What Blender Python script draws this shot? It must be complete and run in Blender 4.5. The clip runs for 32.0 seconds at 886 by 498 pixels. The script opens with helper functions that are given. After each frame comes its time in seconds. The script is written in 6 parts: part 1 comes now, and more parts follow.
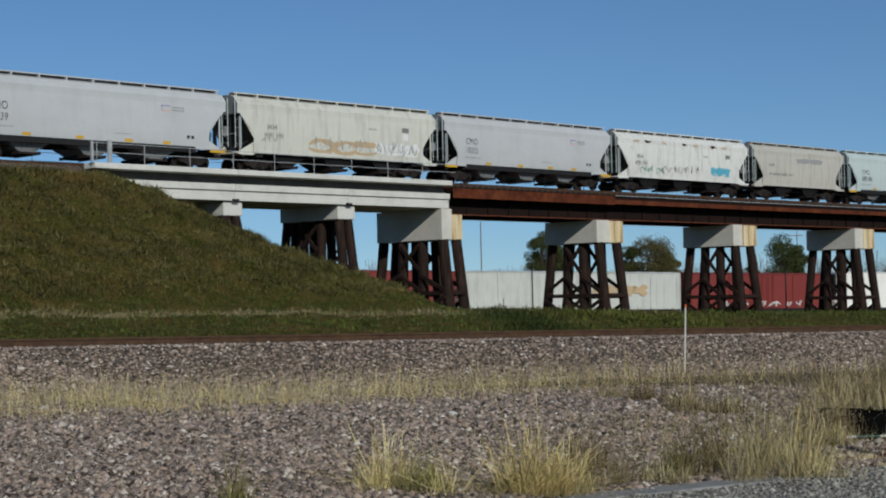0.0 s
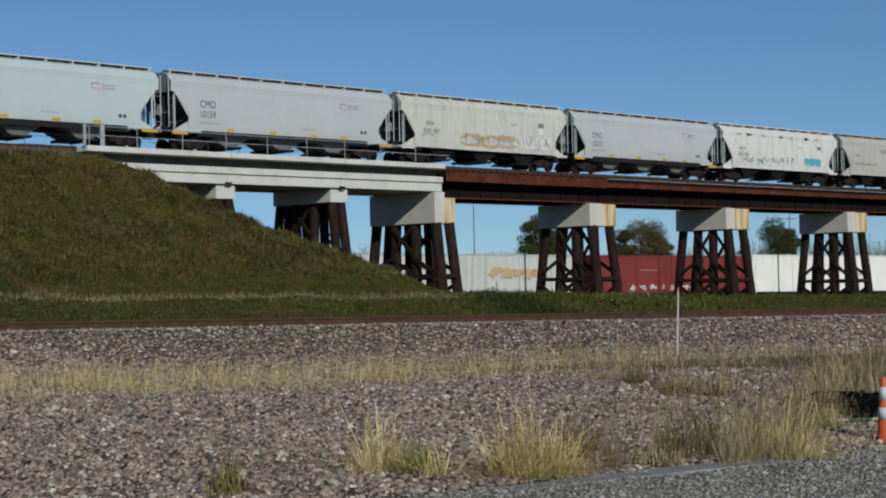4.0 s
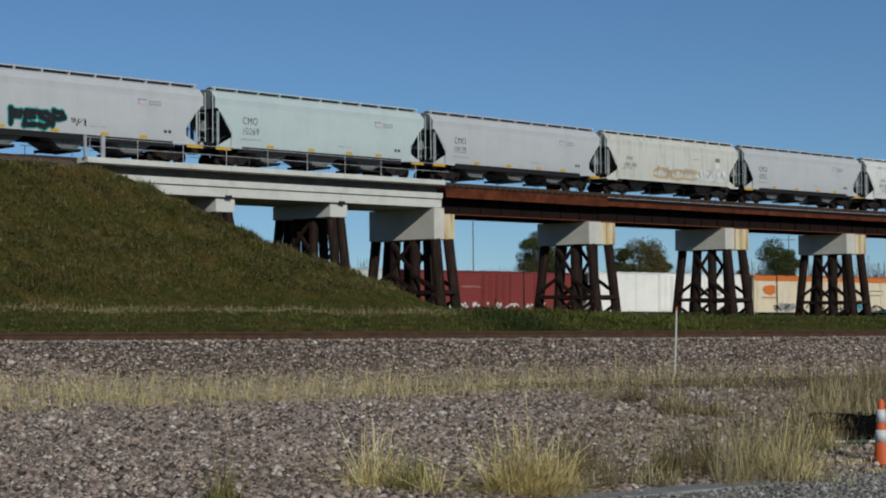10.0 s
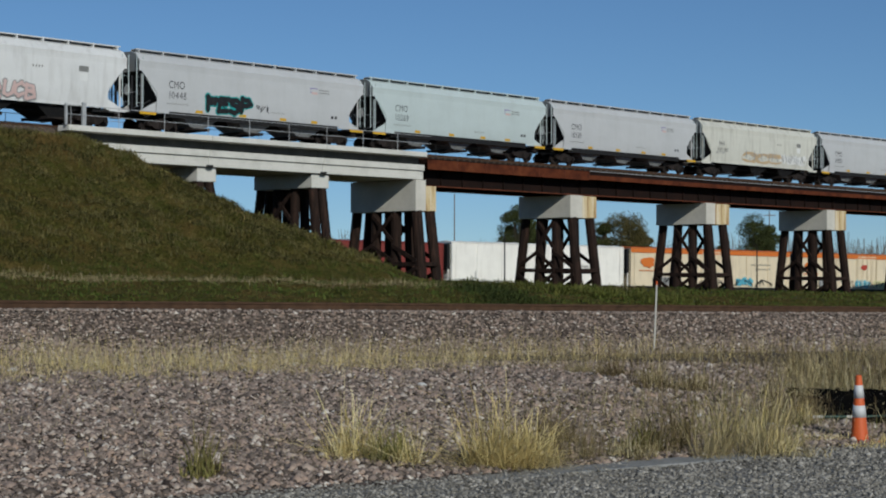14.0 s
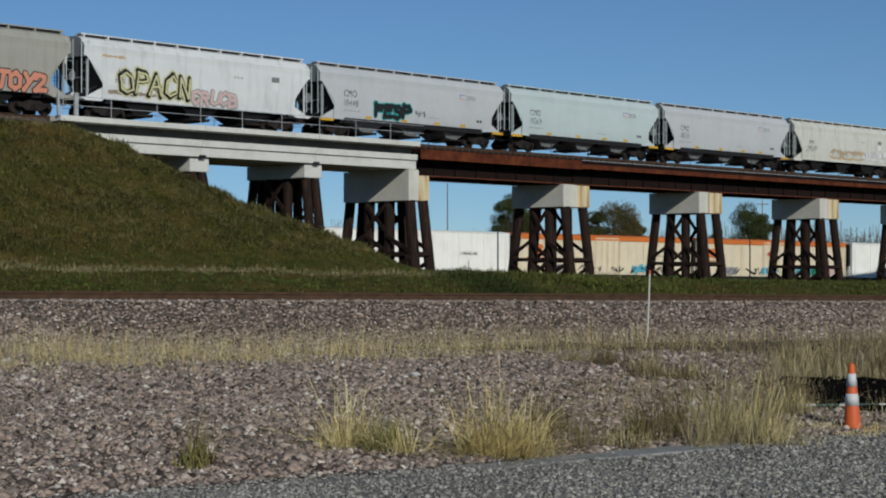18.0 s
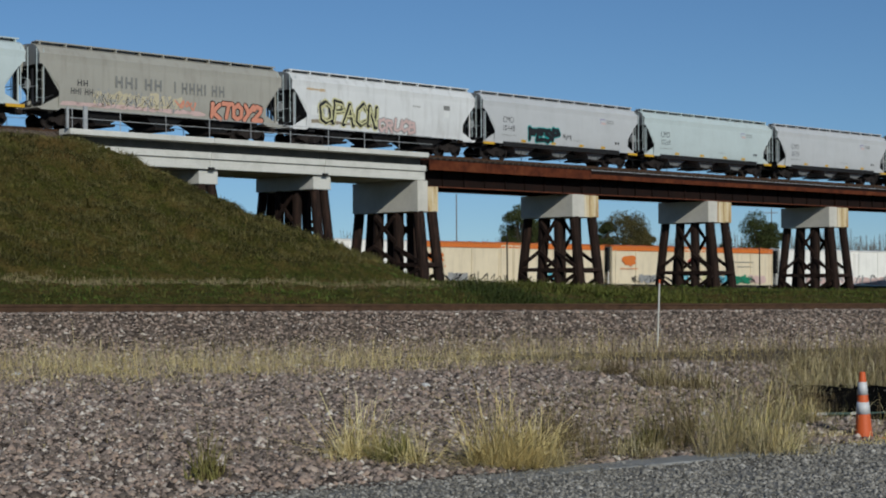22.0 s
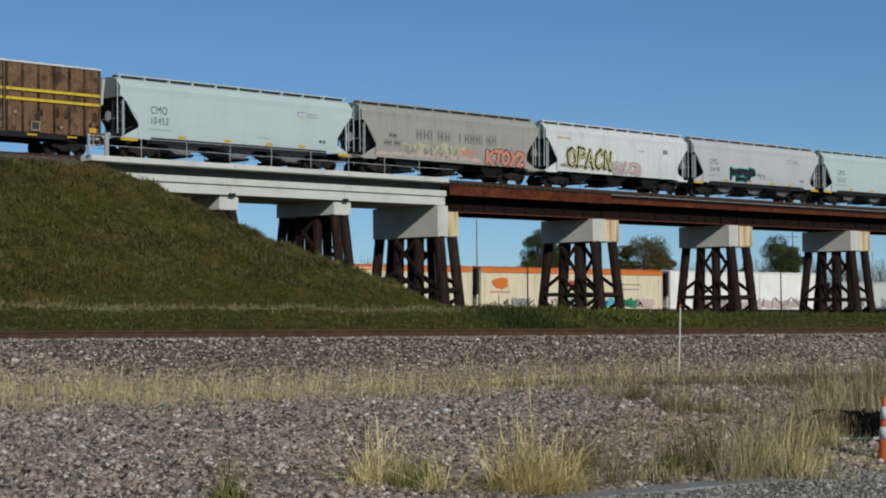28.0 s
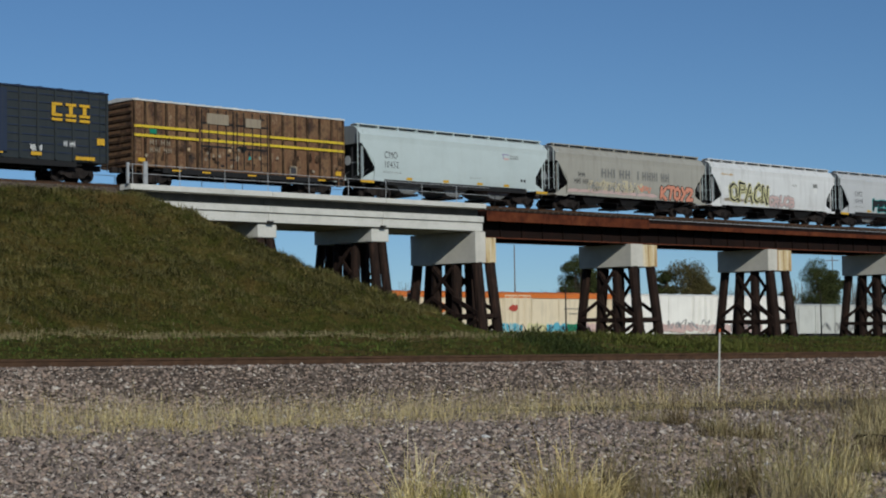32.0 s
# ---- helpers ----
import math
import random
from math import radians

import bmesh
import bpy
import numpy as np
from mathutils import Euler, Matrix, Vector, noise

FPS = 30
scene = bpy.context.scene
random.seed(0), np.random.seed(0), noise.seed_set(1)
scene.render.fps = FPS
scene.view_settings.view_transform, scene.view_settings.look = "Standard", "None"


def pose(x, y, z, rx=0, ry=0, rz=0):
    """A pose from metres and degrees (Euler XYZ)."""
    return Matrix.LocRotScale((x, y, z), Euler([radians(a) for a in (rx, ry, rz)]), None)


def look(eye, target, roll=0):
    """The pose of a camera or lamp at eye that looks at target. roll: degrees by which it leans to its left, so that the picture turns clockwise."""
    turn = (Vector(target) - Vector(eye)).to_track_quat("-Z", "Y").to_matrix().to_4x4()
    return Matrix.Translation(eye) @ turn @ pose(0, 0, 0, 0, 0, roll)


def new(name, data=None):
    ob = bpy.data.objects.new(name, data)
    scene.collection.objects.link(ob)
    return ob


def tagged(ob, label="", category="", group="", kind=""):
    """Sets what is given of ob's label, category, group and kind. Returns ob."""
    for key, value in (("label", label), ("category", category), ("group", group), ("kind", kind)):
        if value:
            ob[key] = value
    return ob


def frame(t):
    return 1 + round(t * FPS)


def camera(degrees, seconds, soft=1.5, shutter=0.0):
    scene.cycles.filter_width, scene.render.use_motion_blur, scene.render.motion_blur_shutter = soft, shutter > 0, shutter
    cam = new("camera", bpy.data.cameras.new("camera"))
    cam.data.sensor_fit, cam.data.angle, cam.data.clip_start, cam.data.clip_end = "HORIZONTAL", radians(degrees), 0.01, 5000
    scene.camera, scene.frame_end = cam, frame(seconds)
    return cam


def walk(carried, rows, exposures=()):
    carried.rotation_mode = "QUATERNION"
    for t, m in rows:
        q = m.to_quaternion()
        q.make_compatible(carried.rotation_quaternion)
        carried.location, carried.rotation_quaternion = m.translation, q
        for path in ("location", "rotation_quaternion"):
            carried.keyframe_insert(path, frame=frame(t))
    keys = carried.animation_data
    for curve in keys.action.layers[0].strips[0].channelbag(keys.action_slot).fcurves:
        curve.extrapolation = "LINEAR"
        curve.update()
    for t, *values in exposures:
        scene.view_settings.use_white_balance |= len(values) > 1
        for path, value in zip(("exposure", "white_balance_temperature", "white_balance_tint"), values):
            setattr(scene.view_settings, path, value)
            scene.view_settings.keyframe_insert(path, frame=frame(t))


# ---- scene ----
# ---- camera: held by hand on the gravel road, turning a little ----
EYE = (0.0, 0.0, 1.87)
cam = camera(30.25, 32.0, soft=2.0)


def aim(yaw, pitch, roll):
    a, b = radians(yaw), radians(pitch)
    way = Vector((math.sin(a) * math.cos(b), math.cos(a) * math.cos(b), math.sin(b)))
    return look(EYE, Vector(EYE) + way * 50, -roll)


# seconds, turn to the right, tilt up, lean to the right (degrees)
PATH = [
    (0, -1.153, 1.781, 1.296),
    (0.5, -0.978, 1.853, 1.404),
    (1, -0.707, 2.015, 1.289),
    (1.5, -0.567, 1.876, 1.507),
    (2, 0.032, 1.477, 1.157),
    (2.5, -0.069, 1.297, 1.103),
    (3, -0.893, 1.505, 1.312),
    (3.5, -1.017, 1.166, 1.343),
    (5.5, -0.393, 1.326, 0.968),
    (6, -0.709, 1.304, 0.870),
    (6.5, -0.219, 1.684, 0.773),
    (7, -0.319, 1.963, 0.430),
    (7.5, -0.438, 1.797, 0.601),
    (8, -0.341, 2.302, 0.441),
    (8.5, -0.615, 1.943, 0.197),
    (9, -1.113, 1.957, 0.799),
    (9.5, -1.713, 1.967, 0.738),
    (10, -0.877, 1.758, 0.505),
    (10.5, -1.278, 1.121, 0.665),
    (11, -1.247, 0.887, 0.541),
    (11.5, -0.292, 0.699, 0.310),
    (12, 0.018, 0.464, 0.144),
    (12.5, 0.016, 0.786, 0.107),
    (13, 0.000, 1.205, 0.000),
    (13.5, -0.339, 0.908, 0.107),
    (14, -0.220, 0.778, -0.076),
    (14.5, -0.094, 0.993, 0.173),
    (16.5, 0.039, 0.532, -0.057),
    (17, 0.050, 0.431, 0.014),
    (17.5, 0.228, 0.347, 0.137),
    (18, 0.019, 0.413, 0.073),
    (18.5, 0.019, 0.601, -0.136),
    (19, 0.046, 1.026, -0.166),
    (19.5, -0.142, 0.680, 0.098),
    (20, -0.159, 0.755, 0.339),
    (20.5, -0.644, 0.859, 0.447),
    (21, -0.730, 1.030, 0.242),
    (21.5, -0.499, 0.911, 0.058),
    (22, -0.303, 0.791, 0.430),
    (22.5, -1.105, 1.327, 0.917),
    (23, -1.418, 2.078, 1.433),
    (23.5, -1.754, 2.184, 1.019),
    (24, -1.667, 1.949, 1.023),
    (24.5, -1.102, 1.757, 1.041),
    (25, -0.687, 1.458, 0.963),
    (25.5, -0.761, 1.176, 0.999),
    (27.5, -0.696, 1.491, 0.611),
    (28, -1.007, 1.674, 0.587),
    (28.5, -0.658, 1.617, 0.783),
    (29, -0.614, 1.367, 0.859),
    (29.5, -0.813, 1.634, 0.781),
    (30, -1.520, 2.028, 0.682),
    (30.5, -1.878, 2.095, 0.670),
    (31, -2.007, 2.191, 0.825),
    (31.5, -2.324, 2.234, 0.567),
    (32, -2.314, 2.604, 0.923),
]
walk(cam, [(t, aim(a, b, c)) for t, a, b, c in PATH], exposures=[(0, 0.09, 5830, 5), (6, 0.06, 5830, 5), (7, 0.02, 5830, 5), (9, -0.07, 5830, 5), (11, 0.04, 5830, 5), (13, 0.04, 5830, 5), (22, 0.05, 5830, 5), (25, 0.02, 5830, 5), (29, 0.12, 5830, 5), (31, -0.03, 5830, 5), (32, 0.0, 5830, 5)])

# ---- daylight ----
SUN_EL, SUN_AZ = 27.0, 157.0   # degrees; azimuth clockwise from +y
world = bpy.data.worlds.new("sky_world")
scene.world = world
world.use_nodes = True
wn = world.node_tree
wn.nodes.clear()
sky = wn.nodes.new("ShaderNodeTexSky")
sky.sky_type = "NISHITA"
sky.sun_disc = False
sky.sun_elevation = radians(SUN_EL)
sky.sun_rotation = radians(SUN_AZ)
sky.altitude = 1200
sky.air_density, sky.dust_density, sky.ozone_density = 1.0, 0.0, 5.0
bg = wn.nodes.new("ShaderNodeBackground")
bg.inputs["Strength"].default_value = 0.06
wo = wn.nodes.new("ShaderNodeOutputWorld")
tc_sky = wn.nodes.new("ShaderNodeTexCoord")
lift_sky = wn.nodes.new("ShaderNodeMapping")
lift_sky.inputs["Location"].default_value = (0, 0, 0.03)
lift_sky.inputs["Scale"].default_value = (1, 1, 0.96)
unit_sky = wn.nodes.new("ShaderNodeVectorMath")
unit_sky.operation = "NORMALIZE"
wn.links.new(tc_sky.outputs["Generated"], lift_sky.inputs["Vector"])
wn.links.new(lift_sky.outputs[0], unit_sky.inputs[0])
wn.links.new(unit_sky.outputs[0], sky.inputs["Vector"])
wn.links.new(sky.outputs[0], bg.inputs[0])
wn.links.new(bg.outputs[0], wo.inputs[0])
sun_data = bpy.data.lights.new("sun", "SUN")
sun_data.energy, sun_data.angle, sun_data.color = 3.2, radians(0.53), (1.0, 0.91, 0.77)
sun = new("sun", sun_data)
sa, se = radians(SUN_AZ), radians(SUN_EL)
sun_way = Vector((math.sin(sa) * math.cos(se), math.cos(sa) * math.cos(se), math.sin(se)))
sun.matrix_world = look(sun_way * 100, (0, 0, 0))

# ---- plan: two sets of axes ----
TH1 = math.atan(2696 / 2900.0)          # the flyover's line
D1 = Vector((math.sin(TH1), math.cos(TH1), 0))
N1 = Vector((-math.cos(TH1), math.sin(TH1), 0))
RZ1 = 90 - math.degrees(TH1)
TH2 = radians(56.8)                     # the line of the tracks on the ground
D2 = Vector((math.sin(TH2), math.cos(TH2), 0))
N2 = Vector((-math.cos(TH2), math.sin(TH2), 0))
RZ2 = 90 - 56.8
FALL = 0.0158                           # the ground falls along D2


def past(u):
    """How far u lies past the end of the concrete spans, where the line begins to bend."""
    return max(0.0, u - 75.0)


def sag(u):
    return 0.0045 * past(u) ** 2 / (past(u) + 20)


def fly(u, v, z):
    """The flyover's axes: straight to the last concrete pier, then bending right and falling a little."""
    return D1 * u + N1 * (v - 4.7e-4 * past(u) ** 2) + Vector((0, 0, z - sag(u)))


def gnd(u, v, z):
    return D2 * u + N2 * v + Vector((0, 0, z))


def fly_pose(u, v, z, ahead=0.0):
    """A place on the flyover, turned along the line as it runs `ahead` metres further on."""
    p = fly(u, v, z)
    w = u + ahead
    turn = math.degrees(math.atan(9.4e-4 * past(w)))
    fall = math.degrees(math.atan((sag(w + 1) - sag(w - 1)) / 2))
    return pose(p.x, p.y, p.z, 0, fall, RZ1 - turn)


def gnd_pose(u, v, z, tilt=math.degrees(math.atan(FALL))):
    p = gnd(u, v, z)
    return pose(p.x, p.y, p.z, 0, tilt, RZ2)


# ---- mesh helpers ----
def part(name, bm, material, parent=None, label="", m=None, smooth=False):
    me = bpy.data.meshes.new(name)
    bm.normal_update()
    bm.to_mesh(me)
    bm.free()
    return part_of(name, me, material, parent, label, m, smooth)


def part_of(name, me, material, parent=None, label="", m=None, smooth=False):
    if material and not me.materials:
        for one in (material if isinstance(material, (list, tuple)) else [material]):
            me.materials.append(one)
    if smooth:
        for p in me.polygons:
            p.use_smooth = True
    ob = new(name, me)
    if parent:
        ob.parent = parent
    if m is not None:
        ob.matrix_basis = m
    if label:
        ob["label"] = label
    return ob


def thing(name, m, label, category, group="", kind=""):
    ob = new(name)
    ob.empty_display_size = 0.2
    ob.matrix_basis = m
    return tagged(ob, label, category, group, kind)


def box(bm, x0, x1, y0, y1, z0, z1, bevel=0.0):
    vs = [bm.verts.new((x, y, z)) for x in (x0, x1) for y in (y0, y1) for z in (z0, z1)]
    fs = [(0, 1, 3, 2), (4, 6, 7, 5), (0, 4, 5, 1), (2, 3, 7, 6), (0, 2, 6, 4), (1, 5, 7, 3)]
    faces = [bm.faces.new([vs[i] for i in f]) for f in fs]
    if bevel:
        edges = list({e for f in faces for e in f.edges})
        bmesh.ops.bevel(bm, geom=edges, offset=bevel, segments=1, affect="EDGES")
    return bm


def boxes(*rows, bevel=0.0):
    bm = bmesh.new()
    for r in rows:
        box(bm, *r, bevel=bevel)
    return bm


def prism(bm, poly, a, b, axis="y"):
    """A polygon drawn out from a to b along an axis; poly holds the two other coordinates in order."""
    def at(p, w):
        return {"x": (w, p[0], p[1]), "y": (p[0], w, p[1]), "z": (p[0], p[1], w)}[axis]
    lo = [bm.verts.new(at(p, a)) for p in poly]
    hi = [bm.verts.new(at(p, b)) for p in poly]
    n = len(poly)
    made = [bm.faces.new(lo[::-1]), bm.faces.new(hi)]
    for i in range(n):
        made.append(bm.faces.new((lo[i], lo[(i + 1) % n], hi[(i + 1) % n], hi[i])))
    bmesh.ops.recalc_face_normals(bm, faces=made)
    return bm


def bar(bm, p, q, r, sides=6):
    """A round bar from p to q."""
    p, q = Vector(p), Vector(q)
    rot = (q - p).to_track_quat("Z", "Y").to_matrix()
    rings = []
    for c in (p, q):
        rings.append([bm.verts.new(c + rot @ Vector((r * math.cos(2 * math.pi * i / sides), r * math.sin(2 * math.pi * i / sides), 0))) for i in range(sides)])
    for i in range(sides):
        j = (i + 1) % sides
        bm.faces.new((rings[0][i], rings[0][j], rings[1][j], rings[1][i]))
    bm.faces.new(rings[0][::-1])
    bm.faces.new(rings[1])
    return bm


def plank(bm, p, q, w, h):
    """A squared timber or bar from p to q, w across and h high."""
    p, q = Vector(p), Vector(q)
    way = (q - p).normalized()
    side = way.cross(Vector((0, 0, 1)))
    side = Vector((1, 0, 0)) if side.length < 0.05 else side.normalized()
    up = side.cross(way).normalized()
    rings = []
    for c in (p, q):
        rings.append([bm.verts.new(c + side * a * w / 2 + up * b * h / 2) for a, b in ((-1, -1), (1, -1), (1, 1), (-1, 1))])
    for i in range(4):
        j = (i + 1) % 4
        bm.faces.new((rings[0][i], rings[0][j], rings[1][j], rings[1][i]))
    bm.faces.new(rings[0][::-1])
    bm.faces.new(rings[1])
    return bm


def turned(bm, profile, sides=16, axis="z"):
    """A body turned about an axis from (radius, height) pairs."""
    rings = []
    for r, h in profile:
        ring = []
        for i in range(sides):
            a = 2 * math.pi * i / sides
            c, s = r * math.cos(a), r * math.sin(a)
            ring.append(bm.verts.new({"z": (c, s, h), "y": (c, h, s), "x": (h, c, s)}[axis]))
        rings.append(ring)
    made = []
    for a, b in zip(rings, rings[1:]):
        for i in range(sides):
            j = (i + 1) % sides
            made.append(bm.faces.new((a[i], a[j], b[j], b[i])))
    made.append(bm.faces.new(rings[0][::-1]))
    made.append(bm.faces.new(rings[-1]))
    bmesh.ops.recalc_face_normals(bm, faces=made)
    return bm


def raw_mesh(name, verts, faces):
    """A mesh from numpy arrays; every face has the same number of corners."""
    me = bpy.data.meshes.new(name)
    n, k = faces.shape
    me.vertices.add(len(verts))
    me.vertices.foreach_set("co", np.ascontiguousarray(verts, np.float32).ravel())
    me.loops.add(n * k)
    me.loops.foreach_set("vertex_index", np.ascontiguousarray(faces, np.int32).ravel())
    me.polygons.add(n)
    me.polygons.foreach_set("loop_start", np.arange(0, n * k, k, dtype=np.int32))
    me.update(calc_edges=True)
    return me


# ---- materials ----
def material(name, base, rough=0.8, metal=0.0):
    m = bpy.data.materials.new(name)
    m.use_nodes = True
    b = m.node_tree.nodes["Principled BSDF"]
    b.inputs["Base Color"].default_value = (*base, 1)
    b.inputs["Roughness"].default_value = rough
    b.inputs["Metallic"].default_value = metal
    return m, m.node_tree, b


def coords(nt, scale=(1, 1, 1), space="Object"):
    tc = nt.nodes.new("ShaderNodeTexCoord")
    mp = nt.nodes.new("ShaderNodeMapping")
    mp.inputs["Scale"].default_value = scale
    nt.links.new(tc.outputs[space], mp.inputs["Vector"])
    return mp.outputs[0]


def noise_of(nt, vec, scale, detail=4.0, rough=0.6):
    n = nt.nodes.new("ShaderNodeTexNoise")
    n.inputs["Scale"].default_value = scale
    n.inputs["Detail"].default_value = detail
    n.inputs["Roughness"].default_value = rough
    nt.links.new(vec, n.inputs["Vector"])
    return n.outputs["Fac"]


def ramp(nt, fac, stops):
    r = nt.nodes.new("ShaderNodeValToRGB")
    while len(r.color_ramp.elements) < len(stops):
        r.color_ramp.elements.new(0.5)
    for e, (p, c) in zip(r.color_ramp.elements, stops):
        e.position, e.color = p, (*c, 1) if len(c) == 3 else c
    nt.links.new(fac, r.inputs["Fac"])
    return r.outputs["Color"]


def blend(nt, fac, a, b, mode="MIX"):
    n = nt.nodes.new("ShaderNodeMix")
    n.data_type, n.blend_type = "RGBA", mode
    for sock, val in ((n.inputs["Factor"], fac), (n.inputs[6], a), (n.inputs[7], b)):
        if isinstance(val, (int, float)):
            sock.default_value = val
        elif isinstance(val, tuple):
            sock.default_value = (*val, 1)
        else:
            nt.links.new(val, sock)
    return n.outputs[2]


def bump(nt, bsdf, height, strength=0.4, dist=0.02):
    n = nt.nodes.new("ShaderNodeBump")
    n.inputs["Strength"].default_value = strength
    n.inputs["Distance"].default_value = dist
    nt.links.new(height, n.inputs["Height"])
    nt.links.new(n.outputs[0], bsdf.inputs["Normal"])


def paint(name, base, grime=(0.16, 0.13, 0.1), amount=0.5, rust=0.0, rough=0.55, streak=6.0):
    """Weathered paint: broad fading, streaks that run down, and rust spots."""
    m, nt, b = material(name, base, rough)
    broad = noise_of(nt, coords(nt, (0.35, 0.35, 0.6)), 1.0, 5)
    run = noise_of(nt, coords(nt, (streak, streak, 0.35)), 1.0, 4)
    fine = noise_of(nt, coords(nt), 18.0, 3)
    c = blend(nt, ramp(nt, broad, [(0.35, (0, 0, 0)), (0.75, (0.55, 0.55, 0.55))]), base, tuple(x * 0.8 for x in base))
    dirt = ramp(nt, run, [(0.5, (0, 0, 0)), (0.8, (amount, amount, amount))])
    c = blend(nt, dirt, c, grime)
    if rust > 0:
        spots = noise_of(nt, coords(nt, (1.4, 1.4, 0.9)), 1.3, 7, 0.7)
        c = blend(nt, ramp(nt, spots, [(0.62 - 0.2 * rust, (0, 0, 0)), (0.75, (rust, rust, rust))]), c, (0.13, 0.05, 0.022))
    c = blend(nt, 0.12, c, ramp(nt, fine, [(0.3, (0.3, 0.3, 0.3)), (0.7, (1, 1, 1))]), "MULTIPLY")
    nt.links.new(c, b.inputs["Base Color"])
    bump(nt, b, fine, 0.08, 0.005)
    b.inputs["Specular IOR Level"].default_value = 0.3
    return m


def mineral(name, stops, scale=2.0, rough=0.9, relief=0.3, space="Object", stretch=(1, 1, 1), grain=0.35):
    """Stone, soil, concrete, timber: noise at two scales through a colour ramp."""
    m, nt, b = material(name, stops[0][1], rough)
    vec = coords(nt, stretch, space)
    big = noise_of(nt, vec, scale, 6, 0.65)
    small = noise_of(nt, vec, scale * 14, 4, 0.7)
    c = ramp(nt, big, stops)
    c = blend(nt, grain, c, ramp(nt, small, [(0.3, (0.35, 0.35, 0.35)), (0.7, (1.0, 1.0, 1.0))]), "MULTIPLY")
    nt.links.new(c, b.inputs["Base Color"])
    bump(nt, b, small, relief, 0.02)
    b.inputs["Specular IOR Level"].default_value = 0.15
    return m


CONCRETE = mineral("concrete_pale", [(0.3, (0.48, 0.47, 0.425)), (0.5, (0.595, 0.58, 0.53)), (0.75, (0.66, 0.645, 0.595))], 0.7, relief=0.06, grain=0.2)
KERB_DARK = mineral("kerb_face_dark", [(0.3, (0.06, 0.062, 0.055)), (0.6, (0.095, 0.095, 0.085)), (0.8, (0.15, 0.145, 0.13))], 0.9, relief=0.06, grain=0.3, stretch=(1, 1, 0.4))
CONCRETE_CAP = mineral("concrete_cap", [(0.3, (0.49, 0.465, 0.41)), (0.6, (0.6, 0.57, 0.505)), (0.8, (0.67, 0.64, 0.57))], 0.6, relief=0.06, grain=0.14)
RUST_STEEL = mineral("rust_steel", [(0.3, (0.06, 0.022, 0.013)), (0.55, (0.13, 0.04, 0.02)), (0.8, (0.2, 0.065, 0.032))], 1.5, 0.85)
PILE = mineral("creosote_pile", [(0.3, (0.009, 0.006, 0.005)), (0.55, (0.026, 0.015, 0.011)), (0.85, (0.075, 0.038, 0.026))], 2.0, 0.85, 0.4, stretch=(3, 3, 0.4))
DARK_STEEL = mineral("dark_steel", [(0.3, (0.012, 0.012, 0.013)), (0.7, (0.035, 0.032, 0.03))], 3.0, 0.6)
TRUCK_STEEL = mineral("truck_steel", [(0.3, (0.009, 0.008, 0.008)), (0.7, (0.04, 0.031, 0.027))], 3.0, 0.75)
GALV = mineral("galvanised", [(0.3, (0.3, 0.31, 0.32)), (0.7, (0.45, 0.46, 0.47))], 3.0, 0.45)

# ---- ground ----
RAIL_V = 35.95                     # centre line of the track on the ground
YARD_V = 137.6                     # centre line of the yard track


def lerp_profile(v, knots):
    return np.interp(v, [k[0] for k in knots], [k[1] for k in knots])


PROFILE = [(-3000, 0.0), (12.3, 0.0), (13.2, 0.05), (16, 0.12), (24, 0.12), (26, 0.08), (31.6, 0.08), (32.6, 0.3), (33.9, 0.97), (38.2, 0.97),
           (40.2, 0.35), (44, 0.5), (52, 1.2), (58, 1.5), (66, 1.35), (85, 0.9), (104, 0.3), (131.5, 0.35), (134.3, 0.61), (140.9, 0.61), (143.5, 0.4), (190, 0.5), (3000, 0.5)]


def hills(x, y):
    return (np.sin(x * 0.9 + 1.3) * np.sin(y * 0.7) + 0.6 * np.sin(x * 2.1 + y * 1.7) + 0.4 * np.sin(y * 3.3 - x * 1.1)) / 2


def lumps(x, y):
    """Tussocks: uneven lumps about a metre across."""
    a = np.sin(x * 3.1 + 1.9 * np.sin(y * 1.3)) * np.sin(y * 2.7 + 1.7 * np.sin(x * 1.1))
    b = np.sin(x * 5.3 - y * 2.1 + 2.0 * np.sin(y * 0.9)) * np.sin(y * 4.7 + x * 1.3)
    return 0.6 * a + 0.4 * b


def ground_height(x, y):
    """Height of the ground at x, y (arrays)."""
    u = x * D2.x + y * D2.y
    v = x * N2.x + y * N2.y
    fall = -FALL * np.clip(u - 14, -120, 260)
    near = np.clip((v - 10) / 14, 0, 1)
    z = fall * near + lerp_profile(v, PROFILE)
    soft = np.where((v > 41) & (v < 108), 1.0, np.where((v > 14) & (v < 31), 0.25, 0.0))
    z = z + (0.12 * hills(x, y) + 0.14 * lumps(x, y)) * soft
    # the fill that carries the flyover's track
    a = x * D1.x + y * D1.y
    b = x * N1.x + y * N1.y
    da = np.maximum(a - 48.9, 0)
    db = np.maximum(np.maximum(71.4 - b, b - 78.6), 0)
    d = np.sqrt(da * da + db * db)
    wob = 0.16 * hills(x * 0.6, y * 0.6) + 0.1 * hills(x * 1.9, y * 1.7) + 0.24 * lumps(x * 0.55, y * 0.55) + 0.13 * lumps(x, y)
    fill = 8.85 - 0.46 * np.minimum(d, 8) - 0.41 * np.clip(d - 8, 0, 10) - 0.15 * np.maximum(d - 18, 0) + wob * np.clip(d / 2, 0, 1)
    k = 1.0
    top = np.maximum(z, fill)
    return np.where(fill - z > -8, top + k * np.log1p(np.exp(-np.abs(z - fill) / k)) * 0.35 * np.clip(d / 3, 0, 1), top)


